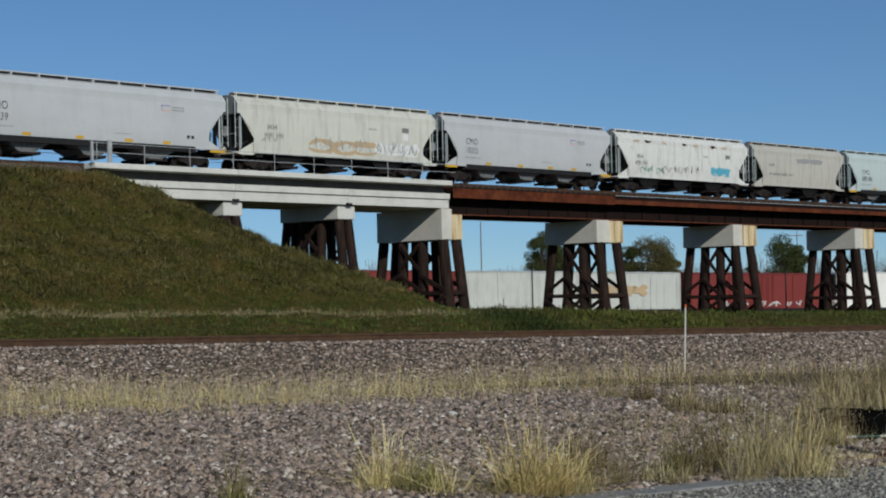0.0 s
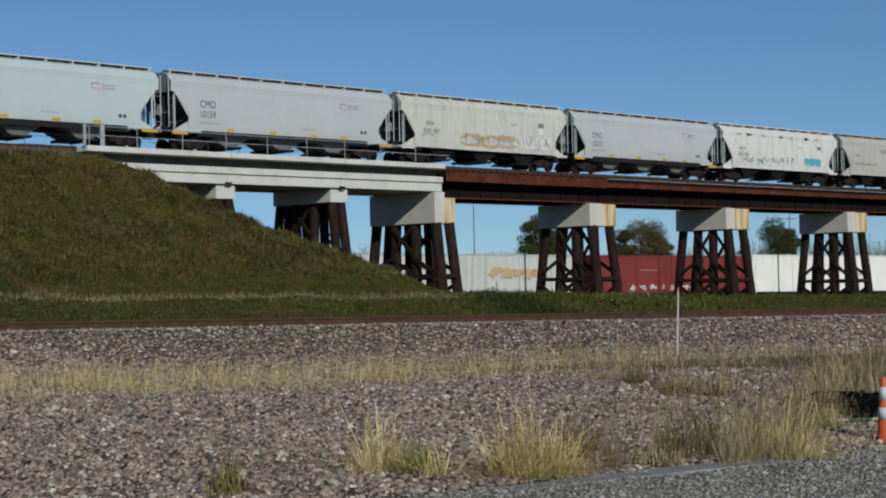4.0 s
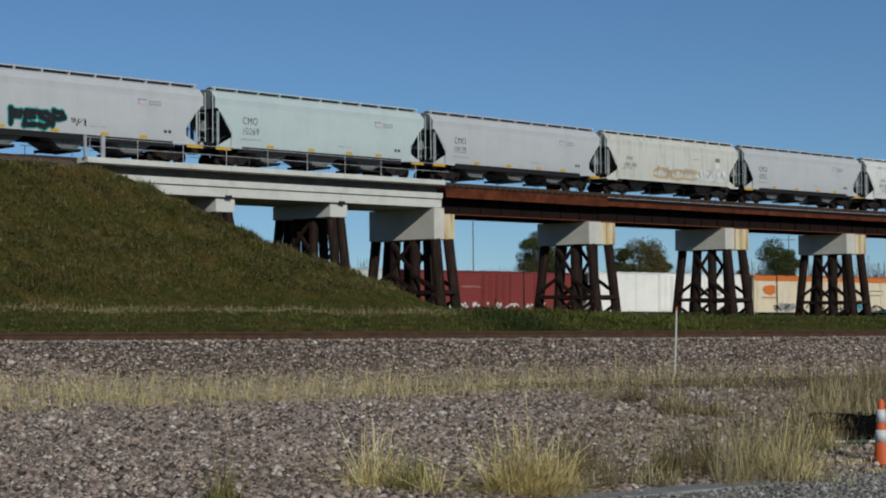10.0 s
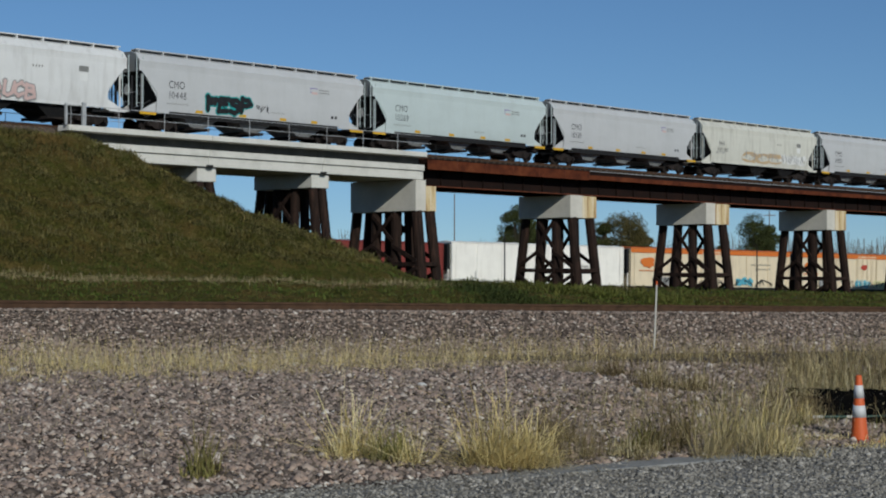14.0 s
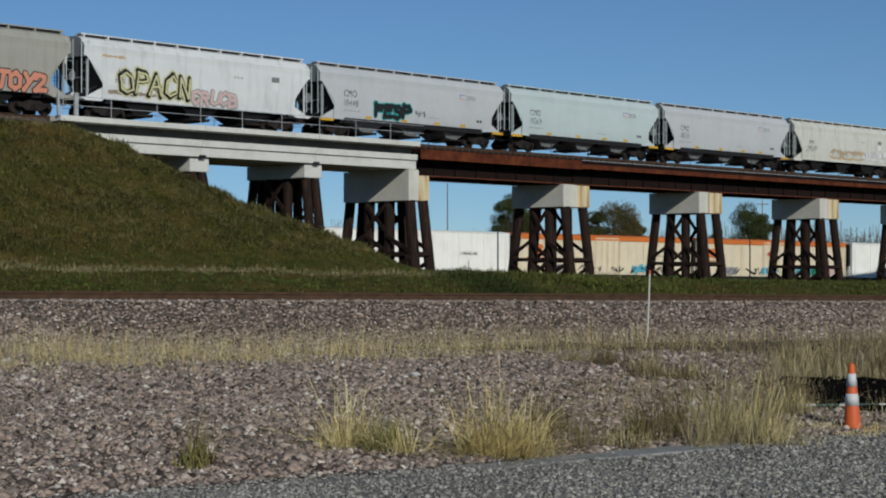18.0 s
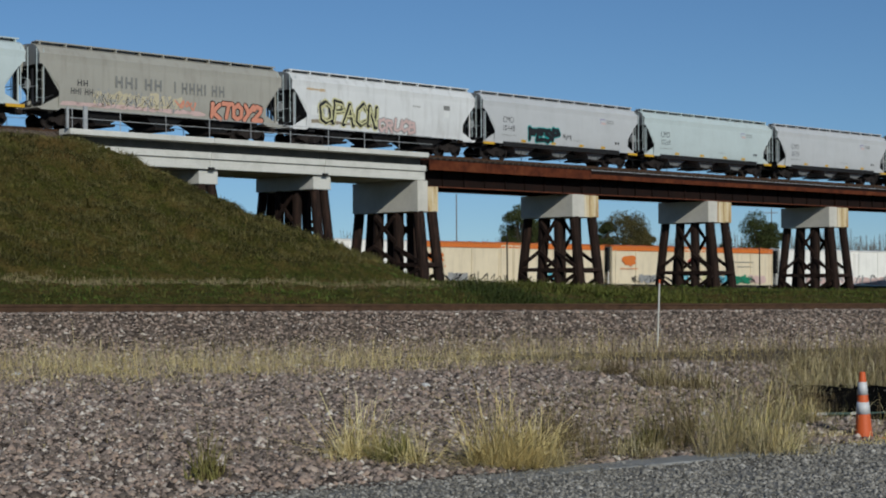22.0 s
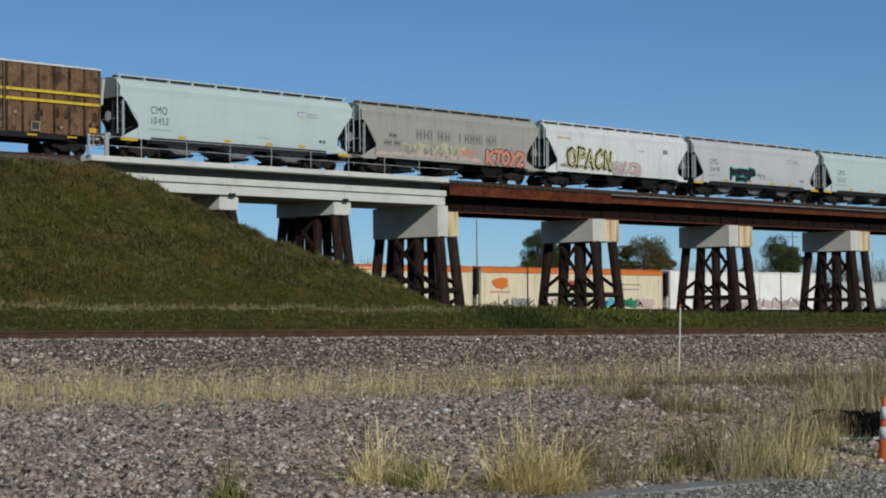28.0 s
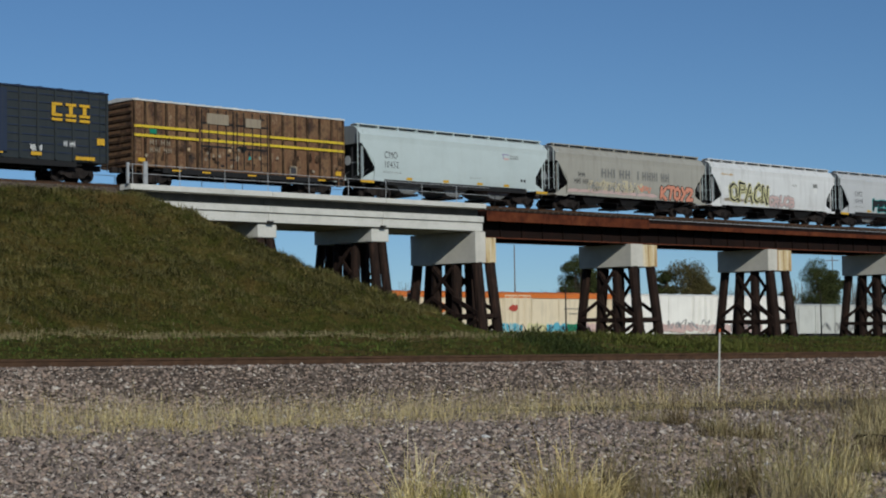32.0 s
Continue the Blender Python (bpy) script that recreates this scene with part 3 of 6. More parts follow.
# dark rust of ends and grime; on side posts it stands in for shadow
RUST_SHADE = mineral("dark_rust_and_shade", [(0.35, (0.02, 0.013, 0.009)), (0.55, (0.075, 0.045, 0.026)), (0.75, (0.15, 0.1, 0.06))], 1.2, 0.85)
WORN_WHITE = paint("worn_white", (0.3, 0.25, 0.18), amount=0.7, rust=0.4, streak=9.0)

SECTION = [(1.5, 1.2), (1.56, 1.65), (1.6, 2.4), (1.6, 3.2), (1.58, 3.5), (1.615, 3.86), (1.26, 4.26), (0.92, 4.4), (0.4, 4.43)]


def skin_y(z):
    """Half width of the hopper's skin at height z."""
    return float(np.interp(z, [s[1] for s in SECTION], [s[0] for s in SECTION]))


def hopper_shell(n):
    """The round-sided hull: full length above, drawn in below along the end slope sheets."""
    bm = bmesh.new()
    ring_full = [(y, z) for y, z in SECTION]
    rings = []
    for x in (-n, -n + 0.2, -n + 1.75, n - 1.75, n - 0.2, n):
        zb = 3.3 if abs(x) > n - 1 else 1.2
        pts = [(skin_y(max(z, zb)) - (0.0), max(z, zb)) for y, z in SECTION]
        ring = [bm.verts.new((x, y, z)) for y, z in pts] + [bm.verts.new((x, -y, z)) for y, z in reversed(pts)]
        rings.append(ring)
    k = len(rings[0])
    made = []
    for a, b in zip(rings, rings[1:]):
        for i in range(k):
            j = (i + 1) % k
            made.append(bm.faces.new((a[i], a[j], b[j], b[i])))
    made.append(bm.faces.new(rings[0][::-1]))
    made.append(bm.faces.new(rings[-1]))
    bmesh.ops.remove_doubles(bm, verts=bm.verts, dist=0.0005)
    bmesh.ops.recalc_face_normals(bm, faces=bm.faces)
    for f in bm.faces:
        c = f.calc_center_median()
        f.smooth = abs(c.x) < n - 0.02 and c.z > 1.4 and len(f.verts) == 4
        # black on the slope sheets and below stands in for the shade there
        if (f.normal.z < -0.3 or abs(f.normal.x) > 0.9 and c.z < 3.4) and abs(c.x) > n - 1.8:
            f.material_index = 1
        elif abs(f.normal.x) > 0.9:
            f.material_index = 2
    bm.normal_update()
    for e in bm.edges:
        e.smooth = len(e.link_faces) == 2 and e.calc_face_angle(0) < radians(24)
    return bm


def side_sheet(n, side):
    """The curved side plate that hangs past the slope sheet, with its cut corners."""
    bm = bmesh.new()
    cols = []
    out = 0.012
    zs = [1.21, 1.4, 1.65, 2.15, 2.4, 2.8, 3.2, 3.4, 3.5]
    def half_at(z):
        if z <= 2.15:
            return n - 1.2
        return n - 1.2 + (z - 2.15) / (3.4 - 2.15) * 1.15 if z < 3.4 else n - 0.05
    for z in zs:
        h = half_at(z)
        row = []
        for x in (-h, -h * 0.5, 0, h * 0.5, h):
            y = skin_y(z) + out
            row.append((bm.verts.new((x, side * y, z)), bm.verts.new((x, side * (y - 0.03), z))))
        cols.append(row)
    made = []
    for a, b in zip(cols, cols[1:]):
        for i in range(4):
            made.append(bm.faces.new((a[i][0], a[i + 1][0], b[i + 1][0], b[i][0])))
            made.append(bm.faces.new((a[i][1], a[i + 1][1], b[i + 1][1], b[i][1])))
        for i in (0, 4):
            made.append(bm.faces.new((a[i][0], b[i][0], b[i][1], a[i][1])))
    for row in (cols[0], cols[-1]):
        for i in range(4):
            made.append(bm.faces.new((row[i][0], row[i + 1][0], row[i + 1][1], row[i][1])))
    bmesh.ops.recalc_face_normals(bm, faces=made)
    for e in bm.edges:
        e.smooth = len(e.link_faces) == 2 and e.calc_face_angle(0) < radians(24)
    return bm


def mesh_of(bm, name):
    me = bpy.data.meshes.new(name)
    bm.normal_update()
    bm.to_mesh(me)
    bm.free()
    return me


WHEEL_R = 0.42


def wheelset_mesh():
    bm = bmesh.new()
    for s in (-1, 1):
        turned(bm, [(0.14, s * 0.66), (WHEEL_R + 0.025, s * 0.685), (WHEEL_R + 0.02, s * 0.71), (WHEEL_R, s * 0.715), (WHEEL_R - 0.005, s * 0.8), (0.33, s * 0.8), (0.3, s * 0.77), (0.16, s * 0.76), (0.14, s * 0.83)], 24, "y")
    turned(bm, [(0.085, -0.95), (0.085, 0.95)], 10, "y")
    # lightening holes' rims show the turn
    for s in (-1, 1):
        for a in range(5):
            c, q = math.cos(a * 1.2566), math.sin(a * 1.2566)
            turned(bm, [(0.03, s * 0.765), (0.03, s * 0.79)], 6, "y")
            bm.verts.ensure_lookup_table()
            for v in bm.verts[-12:]:
                v.co.x += 0.23 * c
                v.co.z += 0.23 * q
    return mesh_of(bm, "wheelset")


def side_frame_mesh():
    bm = bmesh.new()
    poly = [(-1.05, 0.5), (-0.95, 0.62), (-0.6, 0.6), (-0.35, 0.74), (0.35, 0.74), (0.6, 0.6), (0.95, 0.62), (1.05, 0.5), (1.0, 0.38), (0.75, 0.4), (0.45, 0.2), (-0.45, 0.2), (-0.75, 0.4), (-1.0, 0.38)]
    prism(bm, poly, -0.09, 0.09, "y")
    for x in (-0.87, 0.87):
        turned(bm, [(0.11, -0.16), (0.11, 0.1)], 10, "y")
        bm.verts.ensure_lookup_table()
        for v in bm.verts[-20:]:
            v.co.x += x
            v.co.z += 0.44
    for x in (-0.17, 0.0, 0.17):
        bar(bm, (x, -0.11, 0.28), (x, -0.11, 0.56), 0.06, 8)
    return mesh_of(bm, "side_frame")


WHEELSET, SIDE_FRAME = wheelset_mesh(), side_frame_mesh()
BOLSTER = mesh_of(boxes((-0.22, 0.22, -1.05, 1.05, 0.5, 0.82), bevel=0.03), "bolster")
COUPLER = mesh_of(boxes((-0.35, 0.1, -0.09, 0.09, 0.78, 0.96), (0.1, 0.42, -0.16, 0.16, 0.72, 1.02), (-0.4, -0.34, -0.2, 0.2, 0.7, 1.04), bevel=0.02), "coupler")
HAND_WHEEL = mesh_of(turned(bmesh.new(), [(0.26, -0.02), (0.3, 0), (0.26, 0.02), (0.22, 0)], 16, "x"), "brake_wheel")
ROLLERS = []                        # (wheelset, x on its truck, phase)


def truck(car, x):
    tk = part_of("truck", BOLSTER, TRUCK_STEEL, car, "dark cast-steel wheel truck", pose(x, 0, 0))
    for s in (-1, 1):
        part_of("side_frame", SIDE_FRAME, TRUCK_STEEL, tk, m=pose(0, s * 1.0, 0, 0, 0, 0 if s < 0 else 180))
    for wx in (-0.87, 0.87):
        w = part_of("wheelset", WHEELSET, TRUCK_STEEL, tk, "dark steel wheels on an axle", pose(wx, 0, WHEEL_R))
        ROLLERS.append((w, wx))
    return tk


def ladder_mesh(z0, z1, w=0.42, rungs=6):
    bm = bmesh.new()
    for x in (-w / 2, w / 2):
        bar(bm, (x, 0, z0), (x, 0, z1), 0.025, 5)
    for i in range(rungs):
        z = z0 + (i + 0.5) * (z1 - z0) / rungs
        bar(bm, (-w / 2, 0, z), (w / 2, 0, z), 0.009, 5)
    return mesh_of(bm, "ladder")


LADDER = ladder_mesh(1.3, 4.1, 0.42, 6)


def panel(name, car, mat, x0, x1, z0, z1, label="", lift=0.016, flat=None):
    """A thin painted plate or decal that follows the near side's skin."""
    bm = bmesh.new()
    zs = np.linspace(z0, z1, max(2, int((z1 - z0) / 0.25) + 1))
    rows = []
    for z in zs:
        y = -(flat if flat is not None else skin_y(z)) - lift
        rows.append([(bm.verts.new((x, y, z)), bm.verts.new((x, y + 0.004, z))) for x in (x0, x1)])
    made = []
    for a, b in zip(rows, rows[1:]):
        made.append(bm.faces.new((a[0][0], a[1][0], b[1][0], b[0][0])))
        made.append(bm.faces.new((a[0][1], b[0][1], b[1][1], a[1][1])))
        for i in (0, 1):
            made.append(bm.faces.new((a[i][0], b[i][0], b[i][1], a[i][1])))
    return part(name, bm, mat, car, label)


def bars(name, car, mat, x, z, count, w, h, gap, label, lift=0.016, flat=None, thin=0.22):
    """A row of plain marks, one for each character: uprights joined by a link. Tiny rows stay joined."""
    tiny = h < 0.2
    lift = lift + (0.045 if h > 0.6 else 0.012)
    joined = bmesh.new()
    for i in range(count):
        bm = joined if tiny else bmesh.new()
        t = w * thin
        xs = [x + i * (w + gap) + q for q in (0, t, w - t, w)]
        zs = [z, z + h * 0.42, z + h * 0.6, z + h * 0.82, z + h]
        k = (i * 7 + count) % 4
        cells = [(0, r) for r in range(4)]
        if tiny:
            cells = [(0, r) for r in range(4)]
        else:
            cells += [] if k == 3 else [(1, 1), (2, 0), (2, 1), (2, 2), (2, 3)]
        made = {}

        def corner(c, r):
            if (c, r) not in made:
                made[c, r] = bm.verts.new((xs[c], -(flat if flat is not None else skin_y(zs[r])) - lift, zs[r]))
            return made[c, r]
        for c, r in cells:
            bm.faces.new((corner(c, r), corner(c + 1, r), corner(c + 1, r + 1), corner(c, r + 1)))
        if not tiny:
            part(name, bm, mat, car, label)
    if tiny:
        tagged(part(name, joined, mat, car, label), kind="stuff")
    else:
        joined.free()


def lettering(name, car, mat, text, x, z, h, label, lift=0.016):
    """Stencilled characters laid on the near side's skin, each a part; x is where they begin, h their height."""
    for ch in text:
        cu = bpy.data.curves.new("stencil", "FONT")
        cu.body, cu.size = ch, h * 1.42
        ob = new("stencil", cu)
        deps = bpy.context.evaluated_depsgraph_get()
        me = bpy.data.meshes.new_from_object(ob.evaluated_get(deps))
        bpy.data.objects.remove(ob)
        x0 = min(v.co.x for v in me.vertices)
        wide = (max(v.co.x for v in me.vertices) - x0) * 0.8
        side = max(0.0, 0.17 * h - wide / 2)
        for v in me.vertices:
            zz = z + v.co.y
            v.co = (x + side + (v.co.x - x0) * 0.8, -skin_y(zz) - lift, zz)
        x += wide + 2 * side + 0.17 * h
        me.materials.clear()
        part_of(name, me, mat, car, label)


GLYPHS = {"F": "1019 1898 1575", "E": "98181090 1575", "S": "9769182684925011", "P": "1019 1979965515", "K": "1019 891490", "T": "0999 5950", "O": "59171250929759", "Y": "1955 9920",
          "2": "174988861090", "R": "1019 1979965515 5590", "A": "004990 2474", "C": "976917125092", "U": "1912509299", "B": "1019 19888615 15949110", "N": "10198089"}


def sprayed(name, car, mat, text, x0, x1, z0, z1, thick, label, lift, seed=1, flat=None):
    """Sprayed letters in a row, each a part of fat round-ended strokes."""
    rng = random.Random(seed)
    step = (x1 - x0) / len(text)
    H = z1 - z0
    for i, ch in enumerate(text):
        bm = bmesh.new()
        lean, drop, k = rng.uniform(-0.1, 0.18), rng.uniform(-0.07, 0.07) * H, 0
        wob = [(rng.uniform(-0.5, 0.5), rng.uniform(-0.5, 0.5)) for _ in range(30)]

        def skin(x, z, k):
            return bm.verts.new((x, -(flat if flat is not None else skin_y(z)) - lift - 0.0007 * k, z))
        last = None
        for stroke in GLYPHS[ch].split():
            pts = []
            for q in range(0, len(stroke), 2):
                wx, wz = wob[(k + q) % 30]
                u, v = (int(stroke[q]) + wx) / 9, (int(stroke[q + 1]) + wz) / 9
                pts.append((x0 + (i + 0.08 + 0.84 * u) * step + lean * v * H, z0 + drop + v * H))
            for q, (x, z) in enumerate(pts):
                ww = thick * (0.8 + 0.4 * abs(math.sin(q * 1.9 + i)))
                hub = skin(x, z, k)
                rim = [skin(x + ww * math.cos(a * 0.7854), z + ww * math.sin(a * 0.7854), k) for a in range(8)]
                for a in range(8):
                    bm.faces.new((hub, rim[a], rim[(a + 1) % 8]))
                k += 1
                if q:
                    px, pz = pts[q - 1]
                    ln = math.hypot(x - px, z - pz) or 1
                    ox, oz = -(z - pz) / ln * thick * 0.95, (x - px) / ln * thick * 0.95
                    cuts = max(1, int(ln / 0.3))
                    row = [(skin(px + (x - px) * f / cuts + ox, pz + (z - pz) * f / cuts + oz, k), skin(px + (x - px) * f / cuts - ox, pz + (z - pz) * f / cuts - oz, k)) for f in range(cuts + 1)]
                    for a, b in zip(row, row[1:]):
                        bm.faces.new((a[0], a[1], b[1], b[0]))
                    bm.faces.new((row[0][0], row[0][1], last))
                    bm.faces.new((row[-1][1], row[-1][0], hub))
                    k += 1
                elif last:
                    bm.faces.new((last, hub, rim[0]))
                last = hub
        part(name, bm, mat, car, label)


def tag(name, car, mat, x0, x1, z0, z1, count, label, seed, lift=0.018, fat=0.5, strokes=False, flat=None, wild=0.25):
    """Sprayed shapes in a row, each a part: swollen blobs, or one looping stroke of uneven width."""
    rng = random.Random(seed)
    step = (x1 - x0) / count
    H = z1 - z0
    for i in range(count):
        bm = bmesh.new()

        def skin(x, z):
            return bm.verts.new((x, -(flat if flat is not None else skin_y(z)) - lift, z))
        cx = x0 + (i + 0.5) * step
        cz = (z0 + z1) / 2 + rng.uniform(-0.06, 0.06) * H
        if strokes:
            # corner points of a loose zigzag, rounded off
            m = rng.choice((4, 5, 6))
            knots = [(cx + step * rng.uniform(-0.55, 0.55), cz + H * 0.5 * (1 if (q + i) % 2 else -1) * rng.uniform(0.35, 1.0)) for q in range(m)]
            pts = []
            for q in range(m - 1):
                p0, p1, p2, p3 = knots[max(q - 1, 0)], knots[q], knots[q + 1], knots[min(q + 2, m - 1)]
                for k in range(5):
                    f = k / 5
                    pts.append(tuple(0.5 * (2 * b + (c - a) * f + (2 * a - 5 * b + 4 * c - d) * f * f + (3 * b - a - 3 * c + d) * f ** 3) for a, b, c, d in zip(p0, p1, p2, p3)))
            wd = fat * 0.13 * H
            prev = None
            for q, (x, z) in enumerate(pts):
                nx, nz = pts[min(q + 1, len(pts) - 1)]
                bx, bz = pts[max(q - 1, 0)]
                ln = math.hypot(nx - bx, nz - bz) or 1
                ww = wd * (0.55 + 0.6 * abs(math.sin(q * 0.7 + i)))
                z = min(max(z, z0 - 0.1), z1 + 0.15)
                cur = (skin(x - (nz - bz) / ln * ww, z + (nx - bx) / ln * ww), skin(x + (nz - bz) / ln * ww, z - (nx - bx) / ln * ww))
                if prev:
                    bm.faces.new((prev[0], prev[1], cur[1], cur[0]))
                prev = cur
        else:
            ring = []
            m = 14
            for q in range(m):
                a = 2 * math.pi * q / m
                r = 1 + rng.uniform(-wild, wild)
                sq = max(abs(math.cos(a)), abs(math.sin(a)))
                ring.append(skin(cx + step * 0.56 * r * math.cos(a) / sq ** 0.6, cz + H * fat * r * math.sin(a) / sq ** 0.6))
            bm.faces.new(ring)
        part(name, bm, mat, car, label)


def hopper_car(length, skin, label, style):
    """A covered hopper, its middle on the rail at the origin. style: 'c' with a deep black sill recess, 'u' with a plain sill, 's' for a short car."""
    car = thing("hopper_car", Matrix(), label, "hopper car", "covered hopper cars")
    n = length / 2 - 0.42
    shell = part("hull", hopper_shell(n), [skin, SLOPE_SHADE, END_SHADE], car)
    for s in (-1, 1):
        part("side_sheet", side_sheet(n, s), skin, car, smooth=True)
        # roof edge walk with its brackets
        y0, y1 = sorted((s * 0.72, s * 1.14))
        wk = part("roof_walk", boxes((-n + 0.1, n - 0.1, y0, y1, 4.51, 4.55)), ROOF_BROWN, car, "grey-brown grating roof walk")
        k0, k1 = sorted((s * 0.64, s * 0.67))
        part("walk_skirt", boxes((-n + 0.1, n - 0.1, k0, k1, 4.4, 4.52)), ROOF_BROWN, wk)
        bracket = mesh_of(boxes((-0.025, 0.025, min(s * 0.8, s * 1.17), max(s * 0.8, s * 1.17), 4.24, 4.507), (-0.03, 0.03, min(s * 1.15, s * 1.18), max(s * 1.15, s * 1.18), 4.22, 4.57)), "bracket")
        k = 11 if style != "s" else 8
        e0, e1 = sorted((s * 1.142, s * 1.16))
        part("walk_edge", boxes((-n + 0.1, n - 0.1, e0, e1, 4.5, 4.56)), skin, wk)
        for i in range(k):
            part_of("bracket", bracket, skin, wk, m=pose(-n + 0.3 + i * (2 * n - 0.6) / (k - 1), 0, 0))
    # hatch trough on the roof
    part("hatch_cover", boxes((-n + 1.0, n - 1.0, -0.3, 0.3, 4.42, 4.52), bevel=0.03), skin, car, "long roof hatch")
    # centre sill and end platforms
    part("centre_sill", boxes((-n - 0.05, n + 0.05, -0.22, 0.22, 0.8, 1.12)), UNDER_DARK, car)
    part("underframe", boxes((-5.3, 5.3, -1.4, 1.4, 1.0, 1.198)), UNDER_DARK, car, "black recessed sill")
    for e in (-1, 1):
        x0, x1 = sorted((e * (n - 1.28), e * (n + 0.1)))
        pf = part("end_platform", boxes((x0, x1, -1.55, 1.55, 1.0, 1.08)), skin if style != "c" else UNDER_DARK, car)
        for s in (-1, 1):
            y0, y1 = sorted((s * 1.555, s * 1.58))
            q0, q1 = sorted((e * (n - 1.15), e * (n - 0.05)))
            part("corner_stripe", boxes((q0, q1, y0, y1, 0.93, 1.09)), YELLOW if style == "c" else skin, pf, "yellow reflective sill corner" if style == "c" else "")
            part_of("ladder", LADDER, skin, car, "", pose(e * (n - 0.06), s * 1.56, 0))
        # end bracing under the slope sheet
        b = bmesh.new()
        for s in (-1, 1):
            plank(b, (e * (n - 0.1), s * 0.75, 1.2), (e * (n - 0.1), s * 0.75, 3.1), 0.09, 0.09)
            plank(b, (e * (n - 0.1), s * 0.75, 1.25), (e * (n - 1.7), s * 0.9, 2.0), 0.07, 0.07)
        part("end_brace", b, SLOPE_SHADE, car)
        # tapered pale post in the middle of the end wall, and pale shear plates in the corners
        x0, x1 = sorted((e * (n + 0.002), e * (n + 0.14)))
        part("end_post", prism(bmesh.new(), [(-0.22, 4.36), (0.16, 4.36), (0.12, 3.5), (0.0, 2.95), (-0.05, 3.5)], x0, x1, "x"), skin, car, "pale tapered end post")
        for s in (-1, 1):
            y0, y1 = sorted((s * 1.38, s * 1.42))
            part("shear_plate", prism(bmesh.new(), [(e * (n - 0.1), 1.084), (e * (n - 1.5), 1.084), (e * (n - 1.5), 1.8), (e * (n - 1.1), 1.6)], y0, y1, "y"), skin, car)
            part("corner_post", boxes((min(e * (n - 0.36), e * (n - 0.28)), max(e * (n - 0.36), e * (n - 0.28)), y0, y1 + 0.03, 1.084, 3.3)), skin, car)
        part("end_rail", bar(bmesh.new(), (e * (n + 0.02), -1.5, 2.15), (e * (n + 0.02), 1.5, 2.15), 0.022), GALV, car)
        bolster = part("body_bolster", boxes((e * 6.35 - 0.25, e * 6.35 + 0.25, -1.35, 1.35, 0.86, 1.12)), UNDER_DARK, car)
        cp = part_of("coupler", COUPLER, TRUCK_STEEL, car, "", pose(e * (n + 0.02), 0, 0, 0, 0, 0 if e > 0 else 180))
        truck(car, e * (length / 2 - 2.35))
    part_of("brake_wheel", HAND_WHEEL, GALV, car, "", pose(-n - 0.03, -0.5, 2.3))
    for e in (-1, 1):
        if style == "c":
            y0, y1 = sorted((e * 1.45, e * 1.505))
            part("side_sill", boxes((-6.4, 6.4, y0, y1, 0.88, 1.205), bevel=0.01), UNDER_DARK, car, "deep black side sill")
    for e in (-1, 1):
        for f in (-1, 1):
            y0, y1 = sorted((e * 1.49, e * 1.512))
            x0, x1 = sorted((f * 6.45 if style == "c" else 0.01 * f, f * (n - 1.2)))
            part("sill_plate", boxes((x0, x1, y0, y1, 1.06, 1.212)), skin, car)
    # the discharge bays
    bays = (-4.0, 0.0, 4.0) if style != "s" else (-1.9, 1.9)
    for x in bays:
        b = bmesh.new()
        top = [(-1.62, -1.4, 1.19), (1.62, -1.4, 1.19), (1.62, 1.4, 1.19), (-1.62, 1.4, 1.19)]
        low = [(-0.45, -0.95, 0.42), (0.45, -0.95, 0.42), (0.45, 0.95, 0.42), (-0.45, 0.95, 0.42)]
        tv, lv = [b.verts.new(p) for p in top], [b.verts.new(p) for p in low]
        for i in range(4):
            b.faces.new((lv[i], lv[(i + 1) % 4], tv[(i + 1) % 4], tv[i]))
        b.faces.new(lv[::-1])
        b.faces.new(tv)
        bay = part("hopper_bay", b, BAY_GREY if style == "c" else UNDER_DARK, car, "sloped discharge hopper", pose(x, 0, 0))
        part("gate", boxes((-0.55, 0.55, -1.2, 1.2, 0.33, 0.42), (-0.65, -0.58, -1.25, 1.25, 0.3, 0.46), (0.58, 0.65, -1.25, 1.25, 0.3, 0.46)), TRUCK_STEEL, bay, "dark sliding outlet gate")
    # air tank and pipes
    part("brake_cylinder", turned(bmesh.new(), [(0.16, -0.45), (0.2, -0.4), (0.2, 0.4), (0.16, 0.45)], 12, "x"), UNDER_DARK, car, m=pose(n - 2.9 if style != "s" else n - 2.2, -0.9, 1.02))
    part("train_pipe", bar(bmesh.new(), (-n, -0.75, 0.72), (n, -0.75, 0.72), 0.035), TRUCK_STEEL, car)
    return car


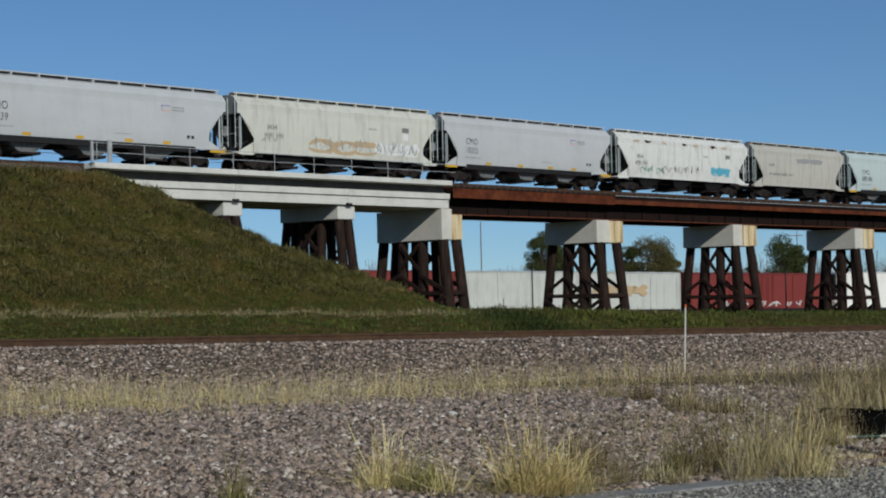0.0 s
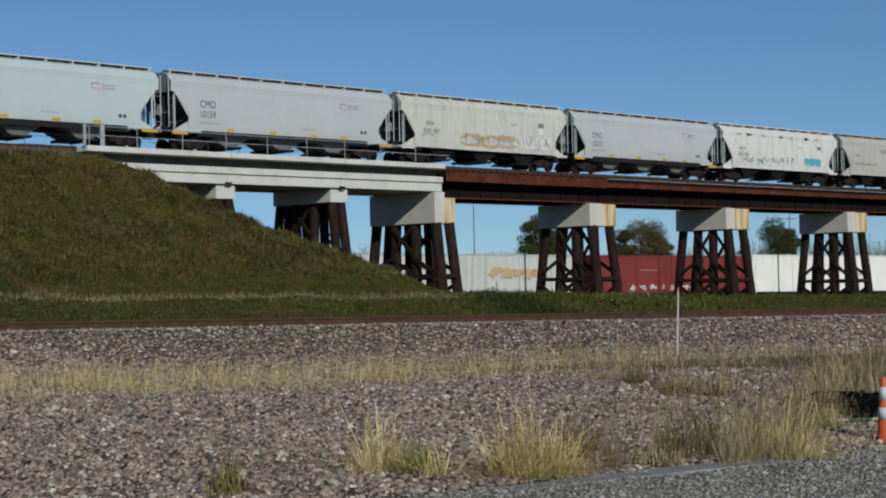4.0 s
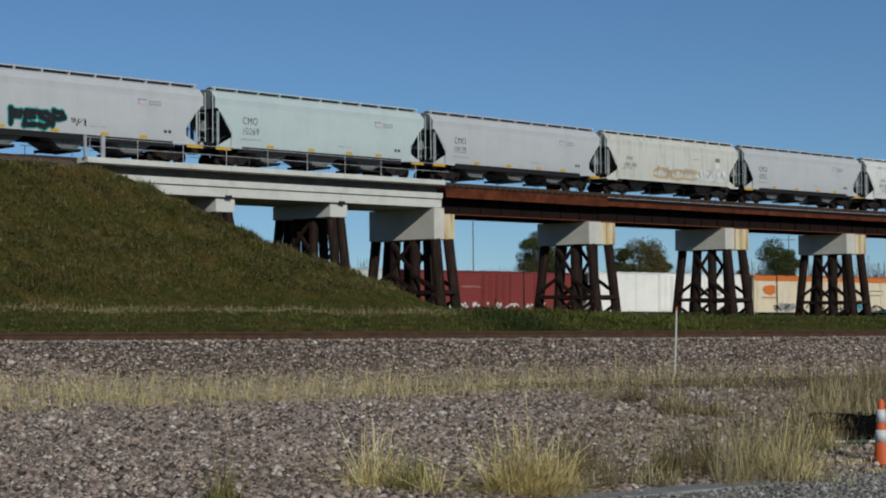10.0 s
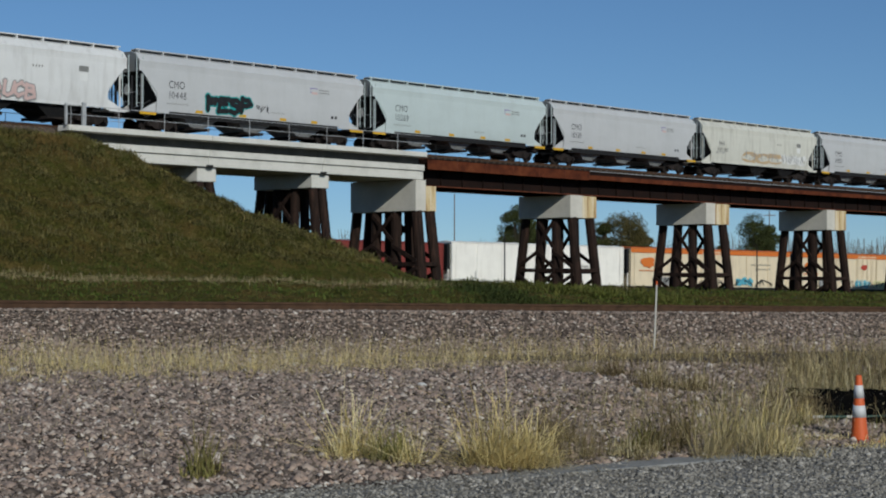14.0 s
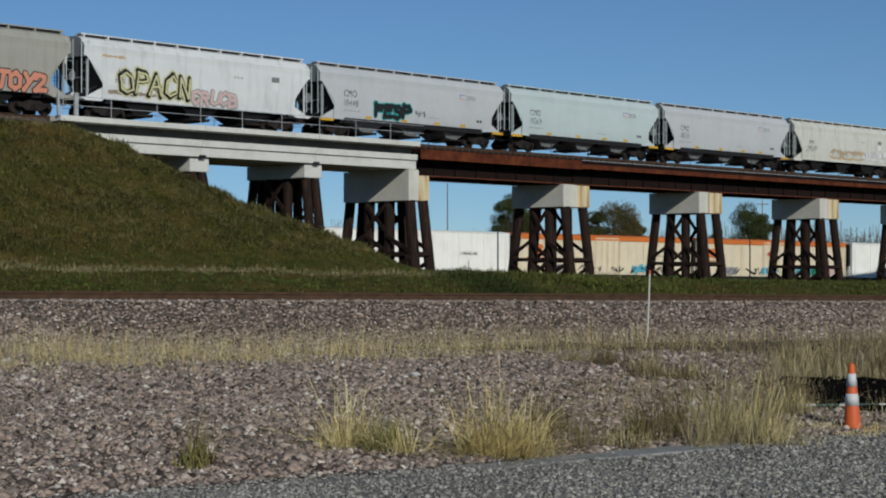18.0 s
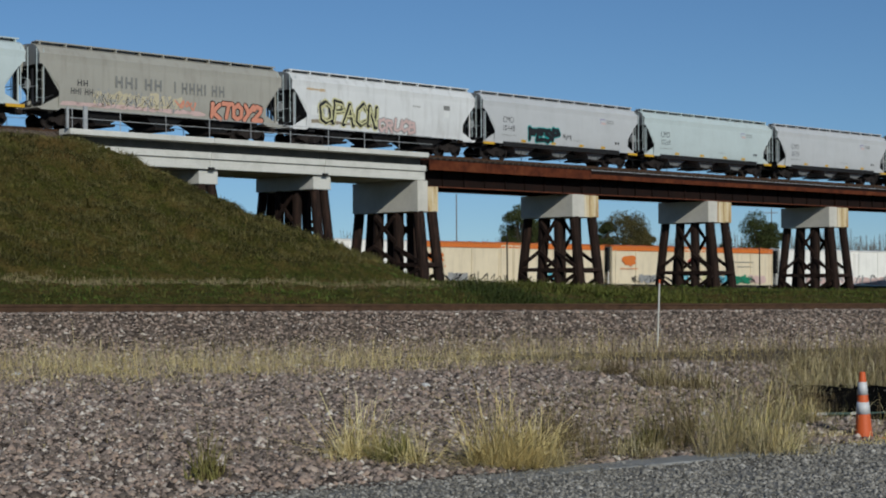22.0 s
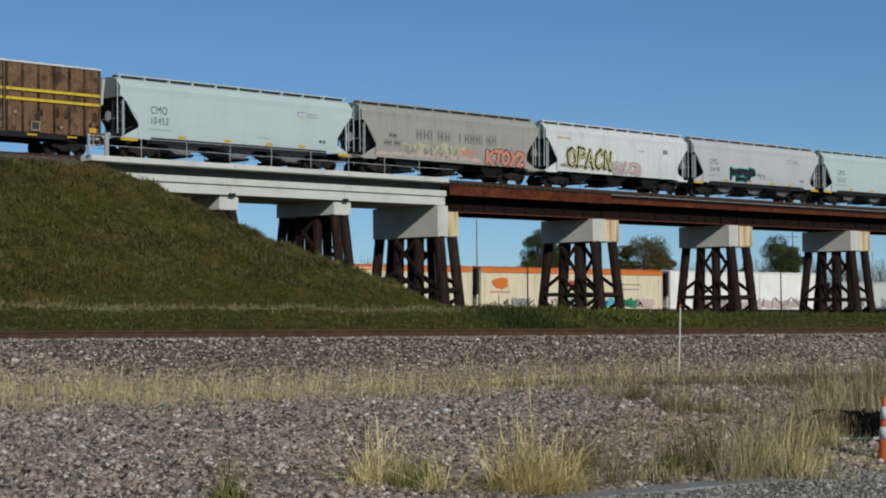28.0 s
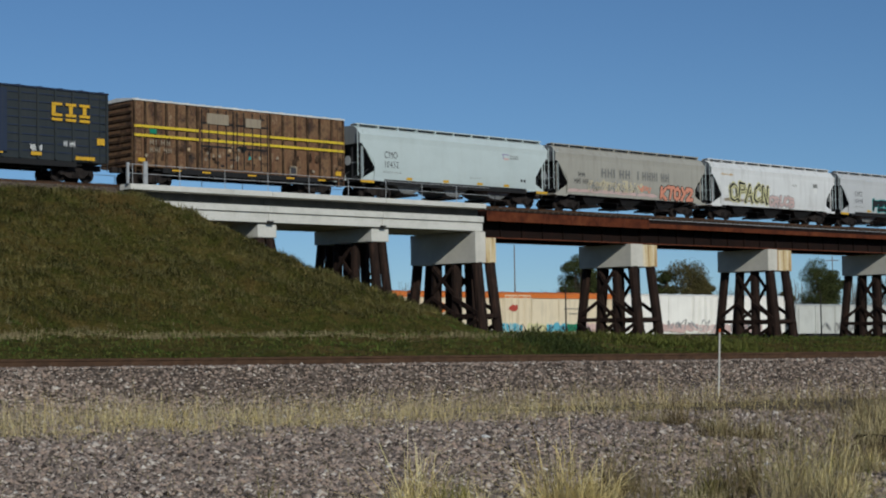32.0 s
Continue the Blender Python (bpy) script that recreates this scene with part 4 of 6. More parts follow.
def mark_grey(car, n, number=""):
    """Stencils of the grey and mint cars: two rows of marks, an emblem, small data and yellow sill stripes."""
    lettering("reporting_mark", car, INK, "CMO", -n + 2.0, 2.5, 0.42, "black stencilled letters")
    if number:
        lettering("car_number", car, INK, number, -n + 2.0, 1.93, 0.4, "black stencilled number")
    else:
        bars("car_number", car, INK, -n + 2.0, 1.95, 5, 0.24, 0.4, 0.07, "black stencilled number")
    panel("emblem", car, SPRAY["lilac"], 4.05, 4.17, 3.08, 3.4, "small faded emblem")
    panel("emblem", car, SPRAY["lilac"], 4.17, 4.65, 3.32, 3.4, "small faded emblem")
    panel("emblem", car, SPRAY["pink"], 4.17, 4.65, 3.0, 3.14, "small faded emblem")
    bars("caption", car, FADED_INK, 4.8, 3.24, 6, 0.1, 0.09, 0.04, "small faded lettering", thin=0.7)
    bars("caption", car, FADED_INK, 4.8, 3.08, 6, 0.1, 0.09, 0.04, "small faded lettering", thin=0.7)
    bars("caption", car, FADED_INK, -n + 1.9, 1.6, 14, 0.07, 0.08, 0.04, "small data lettering", thin=0.6)
    bars("caption", car, FADED_INK, 1.0, 1.62, 9, 0.07, 0.07, 0.05, "small data lettering", thin=0.6)
    panel("data_panel", car, INK, 5.8, 6.0, 1.62, 1.8, "small black data panel")
    panel("data_panel", car, INK, 6.1, 6.3, 1.62, 1.8, "small black data panel")
    for x in (-4.6, -1.4, 1.7, 4.2):
        panel("reflector", car, YELLOW, x, x + 0.5, 1.24, 1.4, "yellow reflective sill stripe")


def mark_old(car, n):
    bars("reporting_mark", car, FADED_INK, -n + 2.2, 2.45, 2, 0.3, 0.34, 0.1, "faded stencilled mark")
    bars("car_number", car, FADED_INK, -n + 2.0, 1.98, 5, 0.22, 0.34, 0.07, "faded stencilled number")
    panel("white_patch", car, SPRAY["white"], 5.1, 5.6, 2.42, 2.82, "bright white paint patch")
    panel("grey_patch", car, FADED_INK, 5.05, 5.65, 2.9, 3.2, "faded grey data block")
    bars("caption", car, FADED_INK, 2.2, 2.9, 4, 0.12, 0.12, 0.06, "small faded lettering", thin=0.6)


# positions of the coupler joints at 13 s, from the head of the train
JOINTS = [187.0, 169.5, 155.8, 138.8, 120.9, 103.8, 85.85, 68.1, 50.2, 33.1, 15.65, -2.2, -18.75, -36.9]
TRAIN = []


def add_car(i, car):
    a, b = JOINTS[i], JOINTS[i + 1]
    TRAIN.append((car, (a + b) / 2))


def span_of(i):
    return JOINTS[i] - JOINTS[i + 1]


def build_train():
    # 0: mint hopper at the head
    L = span_of(0); n = L / 2 - 0.42
    car = hopper_car(L, CMO_MINT, "pale mint covered hopper car with black stencilled marks", "c")
    mark_grey(car, n); add_car(0, car)
    # 1: short dull grey hopper
    L = span_of(1); n = L / 2 - 0.42
    car = hopper_car(L, DULL_GREY, "short dull grey covered hopper car with dirt streaks", "s")
    bars("reporting_mark", car, FADED_INK, -n + 2.0, 2.6, 2, 0.3, 0.3, 0.1, "faded stencilled mark")
    bars("caption", car, FADED_INK, -n + 2.0, 1.9, 12, 0.2, 0.22, 0.08, "faded lettering row")
    tag("dirt_stain", car, SPRAY["grey"], -0.5, 3.0, 3.0, 3.5, 2, "dark dirt stain", 3, fat=0.4); add_car(1, car)
    # 2: old white, rust along the top
    L = span_of(2); n = L / 2 - 0.42
    car = hopper_car(L, OLD_WHITE, "rust-spotted white covered hopper car with small graffiti", "u")
    mark_old(car, n)
    for k, x in enumerate((-6.2, -4.9, -3.0, -0.4, 0.9, 3.1, 4.6)):
        tag("rust_patch", car, RUST_SHADE if k % 2 else SPRAY["tan"], x, x + 0.5 + 0.1 * (k % 3), 3.62, 3.8 + 0.06 * (k % 2), 1, "brown rust patch", 5 + k, fat=0.35, wild=0.6)
    tag("graffiti", car, SPRAY["blue"], 3.2, 5.6, 1.5, 2.2, 3, "sky blue sprayed shape", 6, fat=0.45)
    tag("graffiti", car, SPRAY["black"], -3.2, 1.6, 1.5, 2.15, 9, "thin black sprayed strokes", 7, strokes=True, fat=0.22)
    tag("graffiti", car, SPRAY["green"], -5.5, -2.5, 1.4, 2.0, 3, "thin green sprayed strokes", 8, strokes=True, fat=0.4); add_car(2, car)
    # 3: grey
    L = span_of(3); n = L / 2 - 0.42
    car = hopper_car(L, CMO_GREY, "plain grey covered hopper car with black stencilled marks", "c")
    mark_grey(car, n, "10333"); add_car(3, car)
    # 4: cream with beige graffiti
    L = span_of(4); n = L / 2 - 0.42
    car = hopper_car(L, UP_CREAM, "dirty cream covered hopper car with beige graffiti along the sill", "u")
    mark_old(car, n)
    tag("graffiti", car, SPRAY["tan"], -2.6, 2.8, 1.3, 2.15, 3, "beige sprayed blobs", 11, fat=0.52, wild=0.12)
    tag("graffiti", car, SPRAY["grey"], -2.4, 2.4, 1.4, 2.3, 9, "grey sprayed strokes", 12, strokes=True, fat=0.16, lift=0.024)
    tag("graffiti", car, SPRAY["grey"], -6.4, -5.0, 1.75, 2.05, 4, "grey sprayed scrawl", 13, strokes=True, fat=0.4)
    tag("graffiti", car, SPRAY["white"], 2.8, 6.6, 1.35, 2.2, 5, "dull white sprayed blobs", 15, fat=0.42, wild=0.3)
    tag("graffiti", car, SPRAY["grey"], 2.8, 6.4, 1.4, 2.3, 8, "grey sprayed scrawl", 14, strokes=True, fat=0.16, lift=0.026); add_car(4, car)
    # 5: grey
    L = span_of(5); n = L / 2 - 0.42
    car = hopper_car(L, CMO_GREY, "plain grey covered hopper car with black stencilled marks", "c")
    mark_grey(car, n, "10139"); add_car(5, car)
    # 6: mint
    L = span_of(6); n = L / 2 - 0.42
    car = hopper_car(L, CMO_MINT, "pale mint covered hopper car with black stencilled marks", "c")
    mark_grey(car, n, "10269"); add_car(6, car)
    # 7: grey with teal graffiti
    L = span_of(7); n = L / 2 - 0.42
    car = hopper_car(L, CMO_GREY, "grey covered hopper car with black and teal graffiti", "c")
    mark_grey(car, n, "10448")
    sprayed("graffiti", car, SPRAY["teal"], "FESP", -3.9, -0.6, 1.45, 2.2, 0.215, "teal sprayed outline", 0.018, 21)
    sprayed("graffiti", car, SPRAY["black"], "FESP", -3.9, -0.6, 1.45, 2.2, 0.145, "black sprayed letter", 0.036, 21)
    tag("graffiti", car, SPRAY["black"], -0.2, 0.9, 1.6, 2.1, 3, "thin dark scrawl", 23, strokes=True, fat=0.35); add_car(7, car)
    # 8: white with yellow and black graffiti
    L = span_of(8); n = L / 2 - 0.42
    car = hopper_car(L, UP_WHITE, "weathered white covered hopper car with yellow, black and pink graffiti", "u")
    mark_old(car, n)
    sprayed("graffiti", car, SPRAY["yellow"], "OPACN", -5.9, -1.0, 1.5, 2.7, 0.24, "pale yellow sprayed outline", 0.018, 31)
    sprayed("graffiti", car, SPRAY["black"], "OPACN", -5.9, -1.0, 1.5, 2.7, 0.15, "black sprayed letter", 0.036, 31)
    sprayed("graffiti", car, SPRAY["yellow"], "OPACN", -5.85, -0.95, 1.55, 2.62, 0.06, "pale yellow sprayed line", 0.054, 31)
    panel("data_panel", car, SPRAY["white"], -6.6, -5.9, 1.85, 2.45, "pale data panel")
    sprayed("graffiti", car, SPRAY["grey"], "CRUCB", -1.0, 2.4, 1.25, 1.95, 0.15, "dark grey sprayed outline", 0.056, 33)
    sprayed("graffiti", car, SPRAY["pink"], "CRUCB", -1.0, 2.4, 1.25, 1.95, 0.09, "pale pink sprayed letter", 0.074, 33)
    tag("paint_bloom", car, WORN_WHITE, -6.6, 0.6, 1.3, 1.65, 11, "grey sprayed smear", 37, fat=0.3, wild=0.5)
    tag("rust_patch", car, SPRAY["tan"], -6.9, -5.5, 3.3, 3.5, 3, "brown rust patch", 35, fat=0.35, wild=0.5); add_car(8, car)
    # 9: tan grey with faded lettering and orange graffiti
    L = span_of(9); n = L / 2 - 0.42
    car = hopper_car(L, UP_TAN, "weathered tan-grey covered hopper car with faded lettering and salmon graffiti", "u")
    bars("reporting_mark", car, INK, -n + 2.3, 2.3, 2, 0.28, 0.34, 0.1, "faded stencilled mark")
    bars("car_number", car, INK, -n + 1.9, 1.85, 5, 0.22, 0.34, 0.07, "faded stencilled number")
    bars("company_mark", car, FADED_INK, -3.6, 2.4, 5, 0.48, 0.62, 0.17, "large faded grey letter-like bars", thin=0.26)
    bars("company_mark", car, FADED_INK, 0.35, 2.4, 7, 0.38, 0.62, 0.15, "large faded grey letter-like bars", thin=0.26)
    sprayed("graffiti", car, SPRAY["black"], "KTOY2", 2.95, 6.8, 1.22, 2.0, 0.19, "black sprayed outline", 0.03, 41)
    sprayed("graffiti", car, SPRAY["salmon"], "KTOY2", 2.95, 6.8, 1.22, 2.0, 0.13, "salmon sprayed letter", 0.048, 41)
    tag("graffiti", car, SPRAY["cream"], -5.0, 0.9, 1.3, 2.2, 8, "pale cream sprayed blobs", 43, fat=0.42, wild=0.35)
    tag("graffiti", car, SPRAY["grey"], -5.1, 1.0, 1.25, 2.3, 9, "grey sprayed outline strokes", 47, strokes=True, fat=0.2, lift=0.024)
    tag("graffiti", car, SPRAY["black"], -5.0, 0.8, 1.35, 2.1, 6, "thin black sprayed strokes", 49, strokes=True, fat=0.13, lift=0.03)
    tag("graffiti", car, SPRAY["salmon"], 0.2, 2.2, 1.5, 2.1, 2, "faded salmon sprayed strokes", 48, strokes=True, fat=0.7, lift=0.034)
    tag("graffiti", car, SPRAY["pink"], -7.0, 2.5, 1.24, 1.5, 9, "pink sprayed band", 44, fat=0.45)
    panel("reflector", car, YELLOW, 1.9, 2.4, 1.25, 1.45, "yellow reflective sill stripe"); add_car(9, car)
    # 10: mint
    L = span_of(10); n = L / 2 - 0.42
    car = hopper_car(L, CMO_MINT, "clean pale mint covered hopper car with black stencilled marks", "c")
    mark_grey(car, n, "10452"); add_car(10, car)


def boxcar(length, skin, end_skin, roof, label, height, doors, posts, group, gap=0.45, floor=1.0):
    """A boxcar: plated sides with posts, corrugated ends, doors with rods, roof with ribs."""
    car = thing("boxcar", Matrix(), label, "boxcar", group)
    n = length / 2 - gap
    w = 1.5
    part("body", boxes((-n, n, -w, w, floor, height - 0.1), bevel=0.02), skin, car)
    roof_ob = part("roof", prism(bmesh.new(), [(-w - 0.06, height - 0.1), (-w - 0.06, height - 0.02), (0, height + 0.12), (w + 0.06, height - 0.02), (w + 0.06, height - 0.1)], -n - 0.06, n + 0.06, "x"), roof, car)
    for i in range(14):
        x = -n + 0.3 + i * (2 * n - 0.6) / 13
        part("roof_rib", prism(bmesh.new(), [(-w - 0.05, height - 0.02), (-w - 0.05, height + 0.02), (0, height + 0.165), (w + 0.05, height + 0.02), (w + 0.05, height - 0.02), (0, height + 0.12)], x - 0.04, x + 0.04, "x"), roof, roof_ob)
    for s in (-1, 1):
        d0, d1 = doors
        for i in range(posts):
            for side in (0, 1):
                x = (-n + 0.06 + i * (d0 + n - 0.2) / (posts - 1)) if side == 0 else (d1 + 0.14 + i * (n - d1 - 0.2) / (posts - 1))
                y0, y1 = sorted((s * (w + 0.001), s * (w + 0.09)))
                # the brown car's posts are darker than its sides to draw their shadow lines
                part("side_post", boxes((x - 0.06, x + 0.06, y0, y1, floor + 0.05, height - 0.12)), end_skin, car)
        y0, y1 = sorted((s * (w + 0.002), s * (w + 0.075)))
        mid = (d0 + d1) / 2
        for a, b in ((d0, mid - 0.02), (mid + 0.02, d1)):
            door = part("door", boxes((a, b, y0, y1, floor + 0.12, height - 0.2), bevel=0.012), skin, car, "plug door with upright locking rods")
            for x in (a + 0.12, a + 0.6, (a + b) / 2, b - 0.6, b - 0.12):
                part("locking_rod", bar(bmesh.new(), (x, s * (w + 0.105), floor + 0.15), (x, s * (w + 0.105), height - 0.25), 0.035), UNDER_DARK if floor < 1.05 else skin, door)
            for z in (floor + 0.4, floor + 1.35, height - 1.0, height - 0.28):
                q0, q1 = sorted((s * (w + 0.077), s * (w + 0.1)))
                part("door_rib", boxes((a + 0.05, b - 0.05, q0, q1, z - 0.05, z + 0.05)), UNDER_DARK if floor < 1.05 and z in (floor + 1.35, height - 1.0) else skin, door)
        q0, q1 = sorted((s * (w - 0.02), s * (w + 0.03)))
        part("side_sill", boxes((-n + 1.9, n - 1.9, q0, q1, floor - 0.28, floor - 0.004)), UNDER_DARK, car)
    for e in (-1, 1):
        for k in range(9):
            z = floor + 0.25 + k * (height - floor - 0.6) / 8
            x0, x1 = sorted((e * (n + 0.001), e * (n + 0.06)))
            part("end_corrugation", boxes((x0, x1, -w + 0.1, w - 0.1, z - 0.09, z + 0.09), bevel=0.025), end_skin, car)
        part_of("ladder", ladder_mesh(0.6, height - 0.3, 0.42, 10), skin, car, "", pose(e * (n - 0.3), -w - 0.08, 0))
        part_of("coupler", COUPLER, TRUCK_STEEL, car, "", pose(e * (n + 0.02), 0, 0, 0, 0, 0 if e > 0 else 180))
        truck(car, e * (length / 2 - 2.5))
        part("body_bolster", boxes((e * (length / 2 - 2.5) - 0.25, e * (length / 2 - 2.5) + 0.25, -1.3, 1.3, 0.84, floor - 0.004)), UNDER_DARK, car)
    part("centre_sill", boxes((-n - 0.04, n + 0.04, -0.25, 0.25, 0.74, floor - 0.004)), UNDER_DARK, car)
    part("brake_cylinder", boxes((-1.6, -0.9, -0.8, -0.28, 0.5, floor - 0.01), bevel=0.05), UNDER_DARK, car)
    for x in (0.9, 1.6, -2.9, 3.4, -4.2, 4.6):
        part("hanger", boxes((x, x + 0.09, -1.0, -0.9, 0.45, floor - 0.01)), UNDER_DARK, car)
    return car


def build_boxcars():
    L = span_of(11); n = L / 2 - 0.8
    car = boxcar(L, BOX_BROWN, RUST_SHADE, OLD_WHITE, "rusty brown boxcar with two yellow stripes and double doors", 4.65, (-3.15, 1.7), 7, "boxcars on the flyover", gap=0.8)
    for z in (2.61, 3.1):
        for a, b, f in ((-n + 0.02, -3.22, 1.58), (-3.1, 1.65, 1.6), (1.76, n - 0.02, 1.58)):
            panel("yellow_stripe", car, LEMON, a, b, z, z + 0.14, "yellow painted stripe", flat=f)
    panel("green_plate", car, SPRAY["green"], -n + 1.0, -n + 1.45, 2.8, 3.06, "small green plate", flat=1.585)
    bars("reporting_mark", car, WORN_WHITE, -n + 1.0, 2.2, 4, 0.24, 0.28, 0.12, "worn white lettering bars", flat=1.585)
    bars("car_number", car, WORN_WHITE, -n + 1.0, 1.8, 5, 0.2, 0.28, 0.1, "worn white lettering bars", flat=1.585)
    for i, (x, z, c) in enumerate(((-1.9, 1.75, "white"), (0.9, 1.8, "white"), (0.2, 1.75, "teal"), (2.2, 1.9, "white"), (-1.2, 2.1, "tan"), (-6.8, 1.5, "white"), (-4.0, 2.0, "tan"), (4.9, 1.25, "white"))):
        tag("paint_scrap", car, WORN_WHITE if c == "white" else SPRAY[c], x, x + 0.16, z, z + 0.18, 1, "worn paint scrap", 60 + i, flat=1.615, wild=0.4)
    rr = random.Random(71)
    for i in range(44):
        x, z = rr.uniform(-3.0, 1.3), rr.uniform(1.2, 2.7) if i % 3 else rr.uniform(1.2, 4.1)
        tag("grime_patch", car, (RUST_SHADE, UNDER_DARK, RUST_SHADE, UNDER_DARK, WORN_WHITE)[i % 5], x, x + rr.uniform(0.08, 0.35), z, z + rr.uniform(0.08, 0.3), 1, "flaked dark grime", 300 + i, flat=1.585, wild=0.5)
    for i in range(16):
        x, z = rr.choice((-1, 1)) * rr.uniform(2.9, 7.6), rr.uniform(1.15, 2.6)
        tag("grime_patch", car, RUST_SHADE, x, x + rr.uniform(0.08, 0.3), z, z + rr.uniform(0.1, 0.5), 1, "flaked dark grime", 340 + i, flat=1.595, wild=0.5)
    panel("stencil_frame", car, WORN_WHITE, 3.2, 3.75, 1.08, 1.58, "worn pale stencil frame", flat=1.597)
    panel("stencil_plate", car, INK, 3.27, 3.68, 1.15, 1.51, "black stencil plate", flat=1.603)
    panel("chalk_panel", car, WORN_WHITE, -2.7, -1.2, 3.6, 4.2, "pale worn door panel", flat=1.62)
    panel("chalk_panel", car, WORN_WHITE, 0.0, 1.1, 3.6, 4.1, "pale worn door panel", flat=1.62)
    for a in (-5.0, -3.0, 0.2, 3.0, 5.4):
        panel("reflector", car, YELLOW, a, a + 0.6, 0.84, 0.93, "yellow reflective sill stripe", flat=1.54)
    panel("reflector", car, YELLOW, n - 0.75, n - 0.3, 1.2, 1.45, "yellow corner patch", flat=1.585)
    panel("reflector", car, YELLOW, -n + 0.25, -n + 0.7, 1.25, 1.45, "yellow corner patch", flat=1.585)
    add_car(11, car)
    L = span_of(12); n = L / 2 - 0.8
    car = boxcar(L, BOX_SLATE, BOX_SLATE, BOX_NAVY, "dark slate blue boxcar with yellow block letters and patches", 4.75, (-1.9, 1.9), 7, "boxcars on the flyover", gap=0.8)
    for z in np.arange(1.4, 4.4, 0.42):
        panel("side_rib", car, BOX_NAVY, 2.4, n - 0.05, z, z + 0.06, "", flat=1.52)
    panel("navy_field", car, BOX_NAVY, -n + 0.1, 2.3, 1.3, 4.5, "navy blue painted field", flat=1.6, lift=0.03)
    for i in range(3):
        x = n - 3.4 + i * 0.82
        panel("company_mark", car, YELLOW, x, x + 0.62, 3.86, 4.0, "yellow block letter-like shape", flat=1.585)
        panel("company_mark", car, YELLOW, x, x + 0.62, 3.3, 3.44, "yellow block letter-like shape", flat=1.585)
        panel("company_mark", car, YELLOW, x + (0.0 if i == 0 else 0.2), x + (0.22 if i == 0 else 0.42), 3.45, 3.85, "yellow block letter-like shape", flat=1.585)
        panel("company_mark", car, YELLOW, x, x + 0.62, 3.06, 3.2, "yellow bar", flat=1.585)
    panel("yellow_patch", car, YELLOW, n - 0.7, n - 0.25, 1.95, 2.3, "yellow square patch", flat=1.585)
    panel("yellow_patch", car, YELLOW, n - 2.0, n - 0.85, 1.1, 1.28, "yellow sill patch", flat=1.585)
    panel("yellow_patch", car, YELLOW, n - 4.6, n - 4.0, 1.2, 1.38, "yellow sill patch", flat=1.585)
    panel("yellow_patch", car, YELLOW, n - 6.8, n - 6.2, 1.2, 1.38, "yellow sill patch", flat=1.585)
    bars("car_number", car, SPRAY["white"], n - 2.7, 1.75, 4, 0.14, 0.3, 0.03, "small white lettering bars", flat=1.585)
    tag("graffiti", car, SPRAY["white"], n - 4.7, n - 4.0, 1.42, 1.8, 3, "white sprayed scrawl", 77, strokes=True, fat=0.9, flat=1.585)
    add_car(12, car)


build_train()
build_boxcars()

# ---- the yard train ----
YARD_RAIL = 1.03
YARD_CARS = []
Y_RED = paint("boxcar_red", (0.2, 0.035, 0.03), (0.1, 0.05, 0.04), 0.5, rust=0.15)
Y_WHITE = paint("reefer_white", (0.86, 0.84, 0.79), amount=0.16, streak=3)
Y_GREYW = paint("reefer_grey_white", (0.55, 0.56, 0.53), amount=0.35, rust=0.05, streak=3)
Y_CREAM = paint("reefer_cream", (0.72, 0.62, 0.45), amount=0.3, streak=3)
Y_ORANGE = paint("reefer_orange", (0.62, 0.17, 0.03), amount=0.25)


def yard_car(offset0, offset1, skin, label, height, kind):
    length = offset1 - offset0
    car = boxcar(length, skin, skin if kind != "box" else skin, Y_ORANGE if kind == "orange" else skin, label, height, (-1.6, 1.6), 4, "yard freight cars", floor=1.1)
    n = length / 2 - 0.45
    if kind == "orange":
        panel("orange_band", car, Y_ORANGE, -n, n, height - 0.52, height - 0.12, "bright orange band under the roof", flat=1.58)
        tag("emblem", car, Y_ORANGE, -n + 1.6, -n + 3.2, height - 2.1, height - 1.0, 1, "orange emblem shape", 90, flat=1.58, fat=0.5)
        bars("caption", car, Y_ORANGE, -n + 1.2, height - 2.5, 9, 0.22, 0.14, 0.05, "small orange lettering bars", flat=1.58, thin=0.7)
        bars("caption", car, FADED_INK, n - 6.0, height - 1.6, 12, 0.2, 0.14, 0.06, "small grey lettering bars", flat=1.58, thin=0.6)
        bars("caption", car, FADED_INK, n - 5.4, height - 2.1, 9, 0.2, 0.14, 0.06, "small grey lettering bars", flat=1.58, thin=0.6)
    if kind in ("orange", "white"):
        part("cooling_unit", boxes((-n - 0.4, -n - 0.08, -1.4, 1.4, 2.4, height - 0.2), bevel=0.03), UNDER_DARK, car, "dark cooling unit on the end wall")
        part("end_frame", boxes((-n - 0.36, -n - 0.28, -1.45, -1.35, 1.1, 2.5), (-n - 0.36, -n - 0.28, 1.35, 1.45, 1.1, 2.5), (-n - 0.36, -n - 0.28, -1.34, 1.34, 1.7, 1.78)), Y_WHITE, car)
    YARD_CARS.append((car, (offset0 + offset1) / 2))
    return car, n


